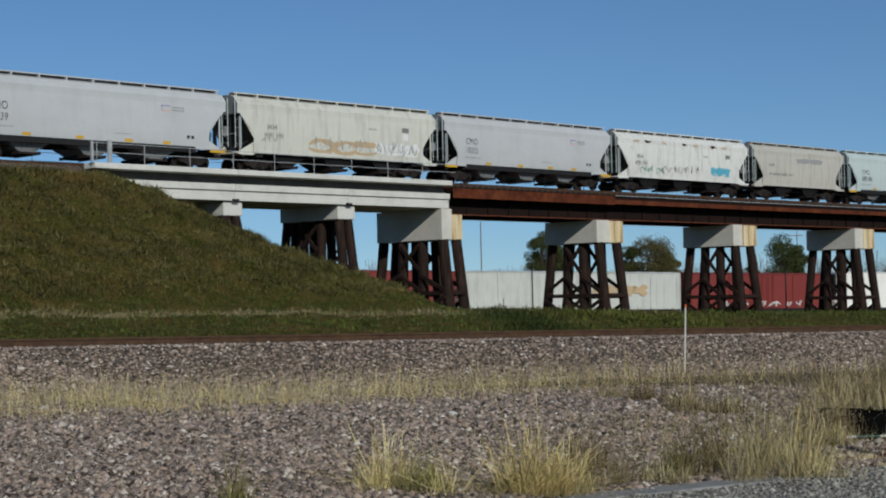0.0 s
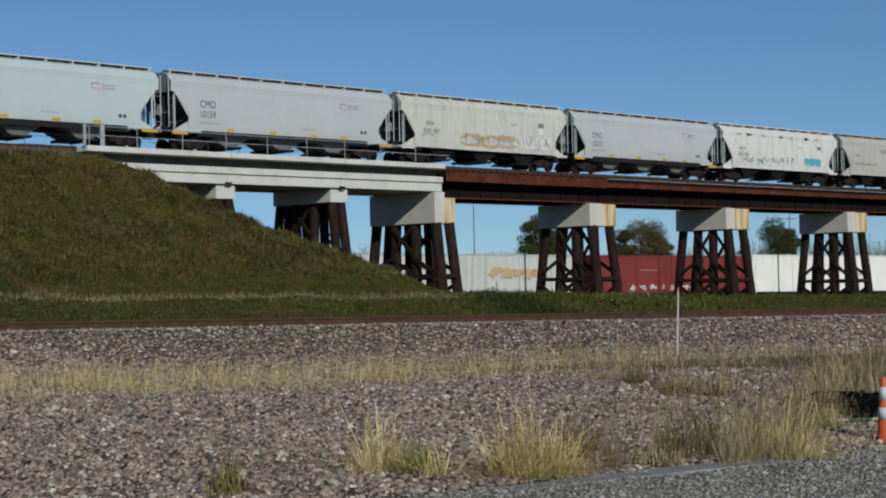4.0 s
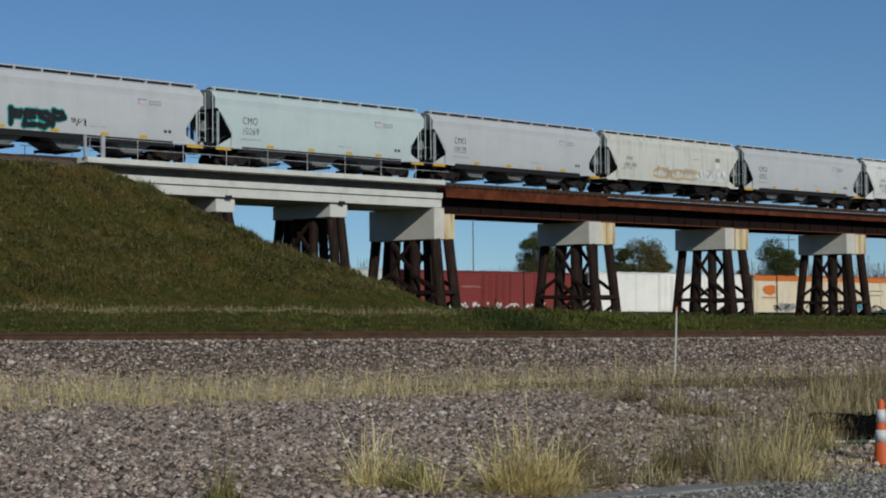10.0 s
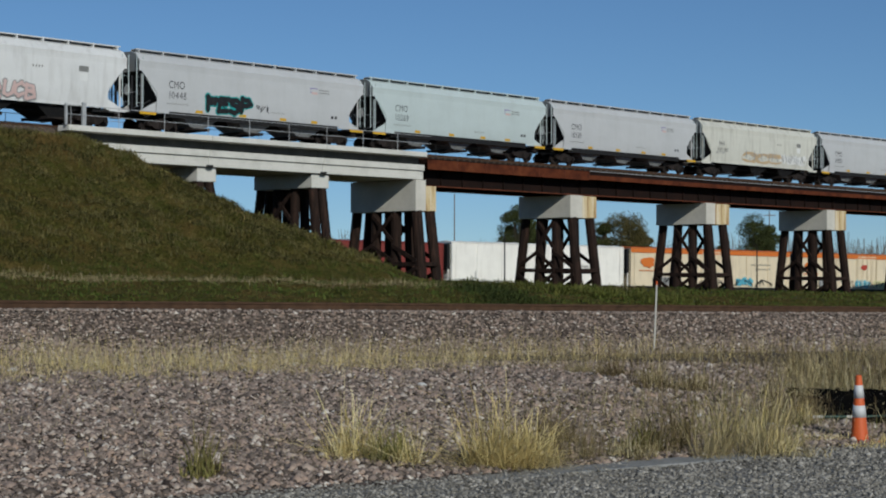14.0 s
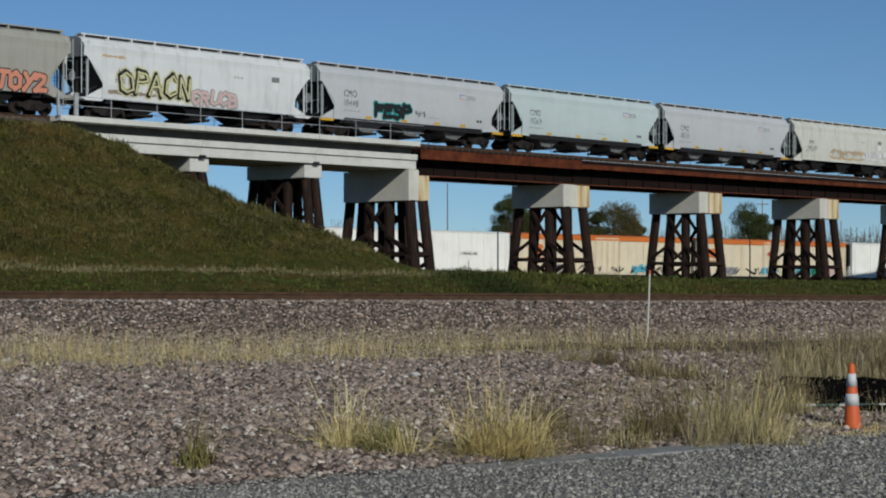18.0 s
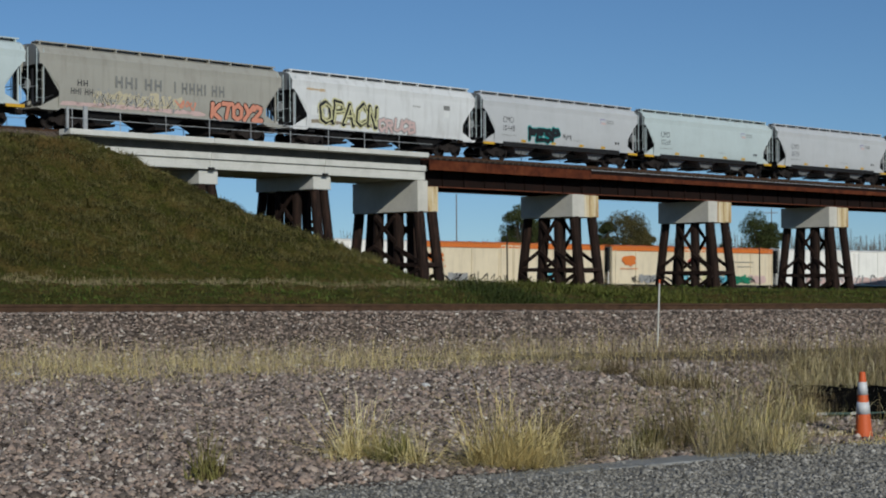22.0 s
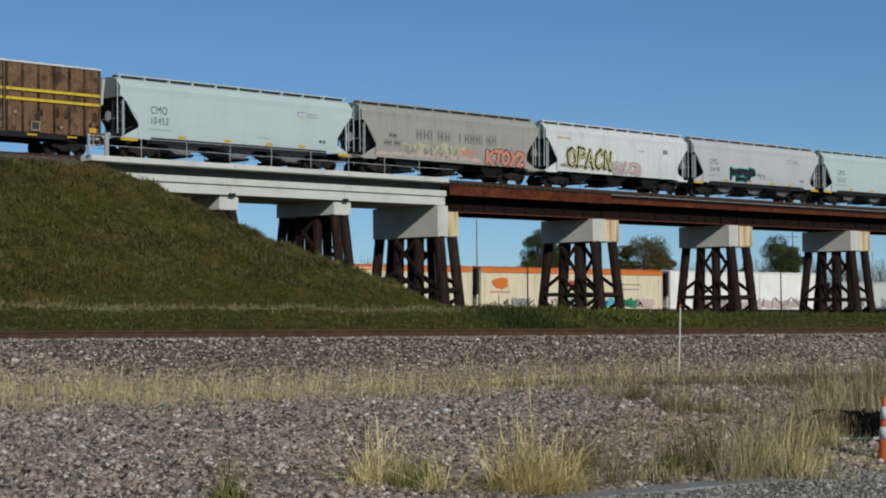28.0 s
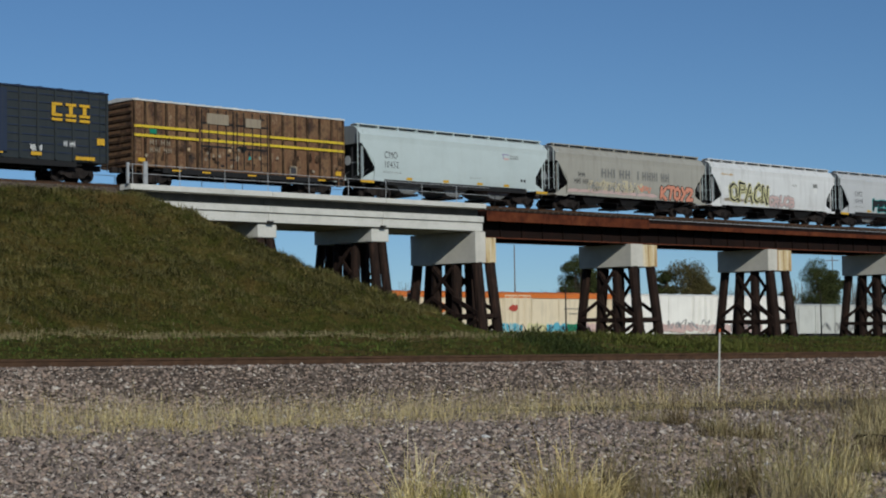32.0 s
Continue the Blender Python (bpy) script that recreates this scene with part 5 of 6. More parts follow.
def build_yard_train():
    c, n = yard_car(-99.3, -74.1, Y_RED, "dark red boxcar on the yard track", 5.0, "box")
    c, n = yard_car(-74.0, -45.4, Y_GREYW, "grey-white refrigerator car with grime on the yard track", 5.0, "plain")
    tag("graffiti", c, SPRAY["tan"], 2, 9, 2.4, 4.0, 5, "tan rust blotches", 101, flat=1.58, wild=0.5, fat=0.3)
    c, n = yard_car(-45.3, -22.9, Y_RED, "weathered red boxcar with chalk marks on the yard track", 5.0, "box")
    bars("caption", c, SPRAY["white"], -4.2, 3.4, 8, 0.22, 0.16, 0.08, "small white lettering bars", flat=1.58)
    tag("graffiti", c, SPRAY["white"], -6, 6, 1.3, 2.0, 9, "white sprayed scrawl", 102, strokes=True, fat=0.6, flat=1.6)
    c, n = yard_car(-22.8, 0.0, Y_WHITE, "clean white refrigerator car on the yard track", 5.2, "white")
    bars("caption", c, FADED_INK, n - 6.0, 2.9, 7, 0.22, 0.3, 0.08, "small grey lettering bars", flat=1.58)
    for k, (a, b) in enumerate(((0.1, 24.5), (24.6, 48.8))):
        c, n = yard_car(a, b, Y_CREAM, "cream refrigerator car with orange roof band and graffiti" if k else "cream refrigerator car with orange roof band and emblem", 5.2, "orange")
        for q, (x, col) in enumerate(((-8, "grey"), (-2, "blue"), (1, "yellow"), (3.5, "blue"), (6, "green"), (8, "pink"))):
            if k or q in (0, 3):
                tag("graffiti", c, SPRAY[col], x, x + 2.4, 1.25, 2.2, 3, "bright sprayed shapes along the sill", 110 + q, fat=0.45, flat=1.6)
        tag("graffiti", c, SPRAY["black"], -9, 9, 1.25, 2.1, 12, "black sprayed strokes along the sill", 130 + k, strokes=True, fat=0.4, flat=1.6, lift=0.026)
        if k:
            tag("graffiti", c, SPRAY["red"], -1.0, 0.0, 3.4, 4.0, 1, "red round mark", 140, flat=1.63)
    c, n = yard_car(49.0, 72.4, Y_WHITE, "white refrigerator car with pink and grey graffiti", 5.2, "white")
    tag("graffiti", c, SPRAY["pink"], -7, 8, 1.25, 2.2, 10, "faded pink sprayed shapes", 151, fat=0.42, flat=1.6)
    tag("graffiti", c, SPRAY["grey"], -7, 8, 1.25, 2.6, 10, "grey sprayed strokes", 152, strokes=True, fat=0.4, flat=1.6, lift=0.026)
    c, n = yard_car(73.1, 95.5, Y_GREYW, "lower white freight car with stained sides", 4.3, "white")
    tag("graffiti", c, SPRAY["grey"], -7, 8, 1.25, 2.4, 8, "grey sprayed strokes", 153, strokes=True, fat=0.5, flat=1.6)
    c, n = yard_car(95.7, 117.4, Y_WHITE, "white freight car at the tail of the yard train", 4.6, "white")


build_yard_train()

# ---- loose things beside the road ----
CONE_ORANGE = paint("cone_orange", (0.6, 0.11, 0.025), amount=0.25, rough=0.5)
CONE_WHITE = paint("cone_collar", (0.6, 0.6, 0.6), amount=0.25, rough=0.4)
POST_WHITE = paint("post_white", (0.55, 0.53, 0.47), amount=0.3)
# near-black without gloss, the pit's darkness put into the colour
PIT_BLACK = mineral("pit_black", [(0.3, (0.004, 0.004, 0.004)), (0.7, (0.012, 0.011, 0.009))], 3.0, 0.97)

PIT_BLACK.node_tree.nodes["Principled BSDF"].inputs["Specular IOR Level"].default_value = 0.0


def on_ground(x, y):
    return Vector((x, y, height_at(x, y)))


def build_cone():
    p = on_ground(4.5, 18.05)
    cone = thing("traffic_cone", pose(p.x + 0.01, p.y, p.z - 0.035, 1.0, -1.5, 20), "orange traffic cone with two white reflective collars in dry grass", "traffic cone")
    part("base", boxes((-0.18, 0.18, -0.18, 0.18, 0, 0.035), bevel=0.012), CONE_ORANGE, cone, "square orange base")
    part("body", turned(bmesh.new(), [(0.1, 0.036), (0.095, 0.06), (0.034, 0.73), (0.028, 0.75)], 24), CONE_ORANGE, cone, smooth=True)
    for z0, z1 in ((0.29, 0.42), (0.5, 0.64)):
        r = lambda z: 0.095 + (0.034 - 0.095) * (z - 0.06) / 0.67 + 0.003
        part("collar", turned(bmesh.new(), [(r(z0), z0), (r(z1), z1)], 24), CONE_WHITE, cone, "white reflective collar", smooth=True)


def build_marker_post():
    p = on_ground(5.12, 41.0)
    post = thing("marker_post", pose(p.x, p.y, p.z - 0.05, 0, 2.2, 0), "thin white marker post with orange tip beside the track", "marker post")
    part("shaft", turned(bmesh.new(), [(0.022, 0), (0.022, 1.7)], 10), POST_WHITE, post)
    part("tip", turned(bmesh.new(), [(0.024, 1.701), (0.024, 1.77), (0.016, 1.79)], 10), CONE_ORANGE, post, "orange tip")


def build_barrier():
    p = on_ground(4.4, 19.9)
    # flat black sheet added where the verge drops into a dark pit
    mat = thing("dark_pit_sheet", pose(p.x, p.y, p.z), "wide black sheet on the verge in place of a dark pit", "rubber sheet")
    bm = bmesh.new()
    nx, ny = 26, 16
    grid = []
    for i in range(nx):
        for j in range(ny):
            x = 0.02 + 0.13 * i + 0.03 * j + 0.04 * math.sin(j * 2.3)
            near, away = max(-1.2, 0.5 - 1.5 * x), 3.7 + 0.7 * x
            y = near + (away - near) * j / (ny - 1) + 0.06 * math.sin(i * 1.9)
            z = height_at(p.x + x, p.y + y) - p.z + 0.065 + 0.008 * math.sin(i * 1.1 + j * 0.7)
            if i == 0 or j == 0:
                z -= 0.05
            grid.append(bm.verts.new((x, y, z)))
    for i in range(nx - 1):
        for j in range(ny - 1):
            bm.faces.new((grid[i * ny + j], grid[(i + 1) * ny + j], grid[(i + 1) * ny + j + 1], grid[i * ny + j + 1]))
    geom = bmesh.ops.extrude_face_region(bm, geom=list(bm.faces))["geom"]
    for v in geom:
        if isinstance(v, bmesh.types.BMVert):
            v.co.z -= 0.16
    bmesh.ops.recalc_face_normals(bm, faces=bm.faces)
    part("sheet", bm, PIT_BLACK, mat, smooth=True)
    q = on_ground(4.45, 19.75)
    pole = thing("barrier_pole", pose(q.x - 0.16, q.y, q.z + 0.05, 0, 0, 3), "white and green banded barrier pole lying low over the verge", "barrier pole")
    green = paint("pole_green", (0.03, 0.07, 0.05), amount=0.3)
    for i, (a, b, m) in enumerate(((0, 0.2, POST_WHITE), (0.2, 0.5, green), (0.5, 0.72, POST_WHITE), (0.72, 0.98, green), (0.98, 1.3, POST_WHITE), (1.3, 1.7, green))):
        part("band", turned(bmesh.new(), [(0.018, a), (0.018, b)], 10, "x"), m, pole)
    part("stake", bar(bmesh.new(), (0.08, 0, -0.1), (0.06, 0, 0.02), 0.02), YELLOW, pole, "yellow stake")
    part("stake", bar(bmesh.new(), (1.5, 0, -0.1), (1.5, 0, 0.02), 0.02), YELLOW, pole, "yellow stake")


def rock(name, x, y, size, mat, label, seed):
    rng = random.Random(seed)
    bm = bmesh.new()
    bmesh.ops.create_icosphere(bm, subdivisions=2, radius=size)
    for v in bm.verts:
        v.co *= 1 + rng.uniform(-0.14, 0.14)
        v.co.z *= 0.6
    p = on_ground(x, y)
    ob = part(name, bm, mat, None, label, pose(p.x, p.y, p.z + size * 0.25, 0, 0, rng.uniform(0, 360)))
    return tagged(ob, label, "rock")


PALE_STONE = mineral("pale_stone", [(0.3, (0.5, 0.49, 0.47)), (0.7, (0.66, 0.65, 0.62))], 6.0)
build_cone()
build_marker_post()
build_barrier()
rock("rock", -0.41, 24.7, 0.08, PALE_STONE, "pale white rock lying on the ballast", 1)
rock("rock", 3.05, 19.9, 0.055, PALE_STONE, "small pale rock lying on the verge", 2)
rock("rock", 3.75, 19.1, 0.06, PALE_STONE, "small pale rock in the grass", 3)
rock("rock", -3.9, 18.2, 0.05, PALE_STONE, "pale stone lying on the ballast", 4)
rock("rock", -7.2, 27.0, 0.08, PALE_STONE, "pale stone lying on the ballast", 5)
for i, (u, v) in enumerate(((73.5, 86.0), (75.0, 86.5), (69.8, 85.0), (76.6, 87.0))):
    p = gnd(u, v, 0)
    rock("boulder", p.x, p.y, 0.32, PALE_STONE, "pale boulder in the grass below the flyover", 20 + i)

EDGING = mineral("edging_grey", [(0.3, (0.2, 0.2, 0.19)), (0.7, (0.32, 0.315, 0.3))], 3.0)
# flat concrete edging along the gravel road
edge = thing("edging_slab", gnd_pose(0, 12.2, 0.012, 0), "flat grey concrete edging half sunk in gravel", "concrete edging", kind="structure")
for i in range(4):
    a = 8.2 + i * 0.9
    part("slab", boxes((a, a + 0.88, -0.22 + 0.03 * (i % 2), 0.2, -0.08, 0.008 + 0.005 * (i % 3)), bevel=0.012), EDGING, edge)

# ---- stones ----
def stone_material(name, stops):
    m, nt, b = material(name, (0.2, 0.19, 0.18), 0.92)
    geo = nt.nodes.new("ShaderNodeNewGeometry")
    c = ramp(nt, geo.outputs["Random Per Island"], stops)
    b.inputs["Specular IOR Level"].default_value = 0.15
    n = noise_of(nt, coords(nt), 60, 3)
    c = blend(nt, 0.35, c, ramp(nt, n, [(0.3, (0.4, 0.4, 0.4)), (0.7, (1, 1, 1))]), "MULTIPLY")
    nt.links.new(c, b.inputs["Base Color"])
    return m


STONES = stone_material("loose_stones", [(0.0, (0.041, 0.031, 0.026)), (0.2, (0.136, 0.109, 0.090)), (0.45, (0.247, 0.199, 0.166)), (0.62, (0.319, 0.244, 0.201)), (0.78, (0.383, 0.281, 0.215)), (0.93, (0.456, 0.389, 0.330)), (1.0, (0.684, 0.615, 0.531))])
ROAD_STONES = stone_material("road_stones", [(0.0, (0.09, 0.084, 0.074)), (0.3, (0.21, 0.197, 0.172)), (0.7, (0.29, 0.272, 0.238)), (1.0, (0.44, 0.415, 0.37))])
OCTA = np.array([[1, 0, 0], [-1, 0, 0], [0, 1, 0], [0, -1, 0], [0, 0, 1], [0, 0, -1]], float)
OCTA_F = np.array([[0, 2, 4], [2, 1, 4], [1, 3, 4], [3, 0, 4], [2, 0, 5], [1, 2, 5], [3, 1, 5], [0, 3, 5]])


def scatter_stones(name, pts, size0, size1, seed, label, mat=None):
    rng = np.random.default_rng(seed)
    n = len(pts)
    size = rng.uniform(size0, size1, n) * np.where(rng.random(n) < 0.1, 1.7, 1.0)
    a = rng.uniform(0, 6.283, n)
    v = OCTA[None] * (1 + rng.uniform(-0.35, 0.35, (n, 6, 1))) + rng.uniform(-0.3, 0.3, (n, 6, 3))
    v = v * size[:, None, None] * np.array([1.1, 0.85, 0.62])
    c, s = np.cos(a), np.sin(a)
    x = v[..., 0] * c[:, None] - v[..., 1] * s[:, None]
    y = v[..., 0] * s[:, None] + v[..., 1] * c[:, None]
    v = np.stack([x, y, v[..., 2]], -1) + pts[:, None, :]
    f = OCTA_F[None] + (np.arange(n) * 6)[:, None, None]
    me = raw_mesh(name, v.reshape(-1, 3), f.reshape(-1, 3))
    me.materials.append(mat or STONES)
    ob = new(name, me)
    return tagged(ob, label, "ballast", kind="stuff")


def fan(rng, n, y0, y1, k=0.335):
    """Points spread evenly over the stretch of ground before the road's edge, y0 to y1 ahead."""
    y = np.sqrt(rng.uniform(y0 * y0, y1 * y1, n))
    x = rng.uniform(-k, k, n) * y
    return x, y


def v_of(x, y):
    return x * N2.x + y * N2.y


def u_of(x, y):
    return x * D2.x + y * D2.y


def build_stones():
    rng = np.random.default_rng(5)
    x, y = fan(rng, 48000, 12.5, 21)
    keep = v_of(x, y) > 12.4
    z = ground_height(x, y)
    p = np.stack([x, y, z + 0.004], -1)
    scatter_stones("ballast_stones", p[keep], 0.022, 0.045, 1, "loose grey and pinkish crushed stones")
    scatter_stones("road_stones", p[~keep][:14000], 0.01, 0.026, 2, "fine grey gravel of the road", ROAD_STONES)
    x, y = fan(rng, 62000, 21, 34)
    z = ground_height(x, y)
    scatter_stones("ballast_stones", np.stack([x, y, z + 0.006], -1), 0.028, 0.055, 3, "loose grey and pinkish crushed stones")
    x, y = fan(rng, 170000, 31, 52)
    v = v_of(x, y)
    keep = (v > 30) & (v < 35.05)
    z = ground_height(x, y)
    scatter_stones("ballast_stones", np.stack([x, y, z + 0.008], -1)[keep], 0.022, 0.046, 4, "grey crushed stones of the track shoulder")


build_stones()


# ---- grass ----
def grass_material(name, stops, patch, field=0.35):
    m, nt, b = material(name, stops[0][1], 0.85)
    b.inputs["Specular IOR Level"].default_value = 0.12
    geo = nt.nodes.new("ShaderNodeNewGeometry")
    c = ramp(nt, geo.outputs["Random Per Island"], stops)
    n = noise_of(nt, coords(nt), field, 4)
    c = blend(nt, ramp(nt, n, [(0.42, (0, 0, 0)), (0.62, (0.75, 0.75, 0.75))]), c, patch)
    nt.links.new(c, b.inputs["Base Color"])
    return m


def field_grass(name, stops):
    """Grass whose colour goes by where it stands, with a little play from blade to blade."""
    m, nt, b = material(name, stops[0][1], 0.9)
    b.inputs["Specular IOR Level"].default_value = 0.08
    n = noise_of(nt, coords(nt, (1, 1, 2.6)), 0.38, 6, 0.68)
    c = ramp(nt, n, stops)
    broad = noise_of(nt, coords(nt, (1, 1, 2.2)), 0.16, 3, 0.6)
    c = blend(nt, ramp(nt, broad, [(0.5, (0, 0, 0)), (0.66, (0.55, 0.55, 0.55))]), c, (0.16, 0.105, 0.045))
    geo = nt.nodes.new("ShaderNodeNewGeometry")
    c = blend(nt, 1.0, c, ramp(nt, geo.outputs["Random Per Island"], [(0.0, (0.72, 0.74, 0.7)), (0.5, (0.95, 0.95, 0.95)), (1.0, (1.1, 1.08, 1.04))]), "MULTIPLY")
    nt.links.new(c, b.inputs["Base Color"])
    return m


STRAW = grass_material("straw_grass", [(0.0, (0.23, 0.175, 0.085)), (0.35, (0.44, 0.36, 0.19)), (0.6, (0.58, 0.5, 0.3)), (0.75, (0.26, 0.235, 0.09)), (0.88, (0.15, 0.11, 0.05)), (1.0, (0.64, 0.57, 0.38))], (0.3, 0.245, 0.125), 0.9)
GOLD = grass_material("gold_grass", [(0.0, (0.470, 0.363, 0.133)), (0.45, (0.694, 0.561, 0.245)), (0.8, (0.780, 0.682, 0.388)), (0.9, (0.336, 0.297, 0.092)), (1.0, (0.246, 0.165, 0.061))], (0.560, 0.440, 0.184), 0.9)
MEADOW = field_grass("meadow_grass", [(0.34, (0.2166, 0.1653, 0.0627)), (0.43, (0.1596, 0.1368, 0.0433)), (0.5, (0.0855, 0.0958, 0.0228)), (0.58, (0.1596, 0.1311, 0.0410)), (0.68, (0.2508, 0.1995, 0.0798))])
VERGE_GREEN = grass_material("verge_green", [(0.0, (0.12, 0.13, 0.03)), (0.6, (0.26, 0.24, 0.07)), (1.0, (0.42, 0.36, 0.14))], (0.2, 0.17, 0.07), 0.9)
TUSSOCK = grass_material("tussock_grass", [(0.0, (0.1, 0.092, 0.032)), (0.5, (0.14, 0.122, 0.046)), (1.0, (0.17, 0.145, 0.06))], (0.1, 0.096, 0.03), 0.5)
GREEN = grass_material("green_grass", [(0.0, (0.05, 0.066, 0.014)), (0.5, (0.085, 0.1, 0.02)), (1.0, (0.12, 0.12, 0.028))], (0.1, 0.088, 0.026))
LUSH = grass_material("lush_grass", [(0.0, (0.04, 0.07, 0.012)), (0.5, (0.06, 0.095, 0.016)), (1.0, (0.085, 0.115, 0.024))], (0.08, 0.09, 0.022))
TAN = grass_material("tan_grass", [(0.0, (0.18, 0.15, 0.07)), (0.6, (0.27, 0.22, 0.12)), (1.0, (0.36, 0.3, 0.18))], (0.22, 0.18, 0.09))
RANK = grass_material("rank_weed", [(0.0, (0.02, 0.03, 0.008)), (1.0, (0.045, 0.056, 0.015))], (0.03, 0.04, 0.01))
BRAMBLE = grass_material("bramble_leaf", [(0.0, (0.03, 0.034, 0.01)), (0.6, (0.055, 0.052, 0.017)), (1.0, (0.085, 0.07, 0.025))], (0.045, 0.04, 0.014), 0.6)
DRY_WEED = grass_material("dry_weed", [(0.0, (0.09, 0.062, 0.03)), (0.6, (0.17, 0.125, 0.065)), (1.0, (0.26, 0.21, 0.11))], (0.15, 0.12, 0.055))


def blades(name, pts, h0, h1, w, mat, label, category, seed, lean=0.5, as_stuff=True, scale=None):
    """Bent grass blades on pts, joined; most are short, some stand out and some droop."""
    rng = np.random.default_rng(seed)
    n = len(pts)
    h = h0 + (h1 - h0) * rng.random(n) ** 1.8
    if scale is not None:
        h = h * scale
    a = rng.uniform(0, 6.283, n)
    b = rng.normal(0.0, 1.0, n) * 0.9 - 0.4
    side = np.stack([np.cos(b), np.sin(b), np.zeros(n)], -1) * (w * rng.uniform(0.5, 1.3, n) / 2)[:, None]
    ln = (rng.rayleigh(lean * 0.72, n) * np.where(rng.random(n) < 0.3, 1.6, 0.85)).clip(0.08, 1.8) * h
    out = np.stack([np.cos(a) * ln, np.sin(a) * ln, np.zeros(n)], -1)
    droop = np.clip(ln / h, 0, 1.6)
    up = np.zeros((n, 3))
    up[:, 2] = h * (1 - 0.5 * droop)
    base = pts - np.array([0, 0, 0.02])
    mid = pts + out * rng.uniform(0.3, 0.65, n)[:, None] + up * rng.uniform(0.6, 0.85, n)[:, None]
    tip = pts + out * 1.2 + up * rng.uniform(0.55, 1.05, n)[:, None]
    v = np.stack([base - side, base + side, mid - side * 0.75, mid + side * 0.75, tip], 1)
    f = np.array([[0, 1, 3], [0, 3, 2], [2, 3, 4]])[None] + (np.arange(n) * 5)[:, None, None]
    me = raw_mesh(name, v.reshape(-1, 3), f.reshape(-1, 3))
    me.materials.append(mat)
    return tagged(new(name, me), label, category, kind="stuff" if as_stuff else "")


def with_z(x, y):
    return np.stack([x, y, ground_height(x, y)], -1)


def clumped(rng, x, y, cell, keep):
    """Thin points out into patches."""
    q = np.sin(x * 1.7 / cell + 0.6 * np.sin(y * 2.3 / cell)) * np.sin(y * 1.3 / cell + 0.8 * np.sin(x * 1.1 / cell)) + rng.normal(0, 0.45, len(x))
    return q > keep


def tuft(x, y, r, count, h0, h1, mat, label, name="grass_tuft", category="grass tuft", seed=1, w=0.007, lean=0.75, stretch=1.0):
    """One plant: a few root crowns, dense and tall in the middle, thin at the rim."""
    rng = np.random.default_rng(seed)
    k = max(3, int(r * 22))
    cx, cy = rng.normal(0, r * 0.5, k), rng.normal(0, r * 0.5, k)
    pick = rng.integers(0, k, count)
    px = x + (cx[pick] + rng.normal(0, 0.075, count)) * stretch
    py = y + cy[pick] + rng.normal(0, 0.075, count)
    d = np.sqrt(((px - x) / stretch) ** 2 + (py - y) ** 2) / r
    grow = rng.uniform(0.6, 1.25, k)[pick] * np.clip(1.15 - 0.45 * d, 0.35, 1.2)
    return blades(name, with_z(px, py), h0, h1, w, mat, label, category, seed, lean * 1.15, as_stuff=False, scale=grow)


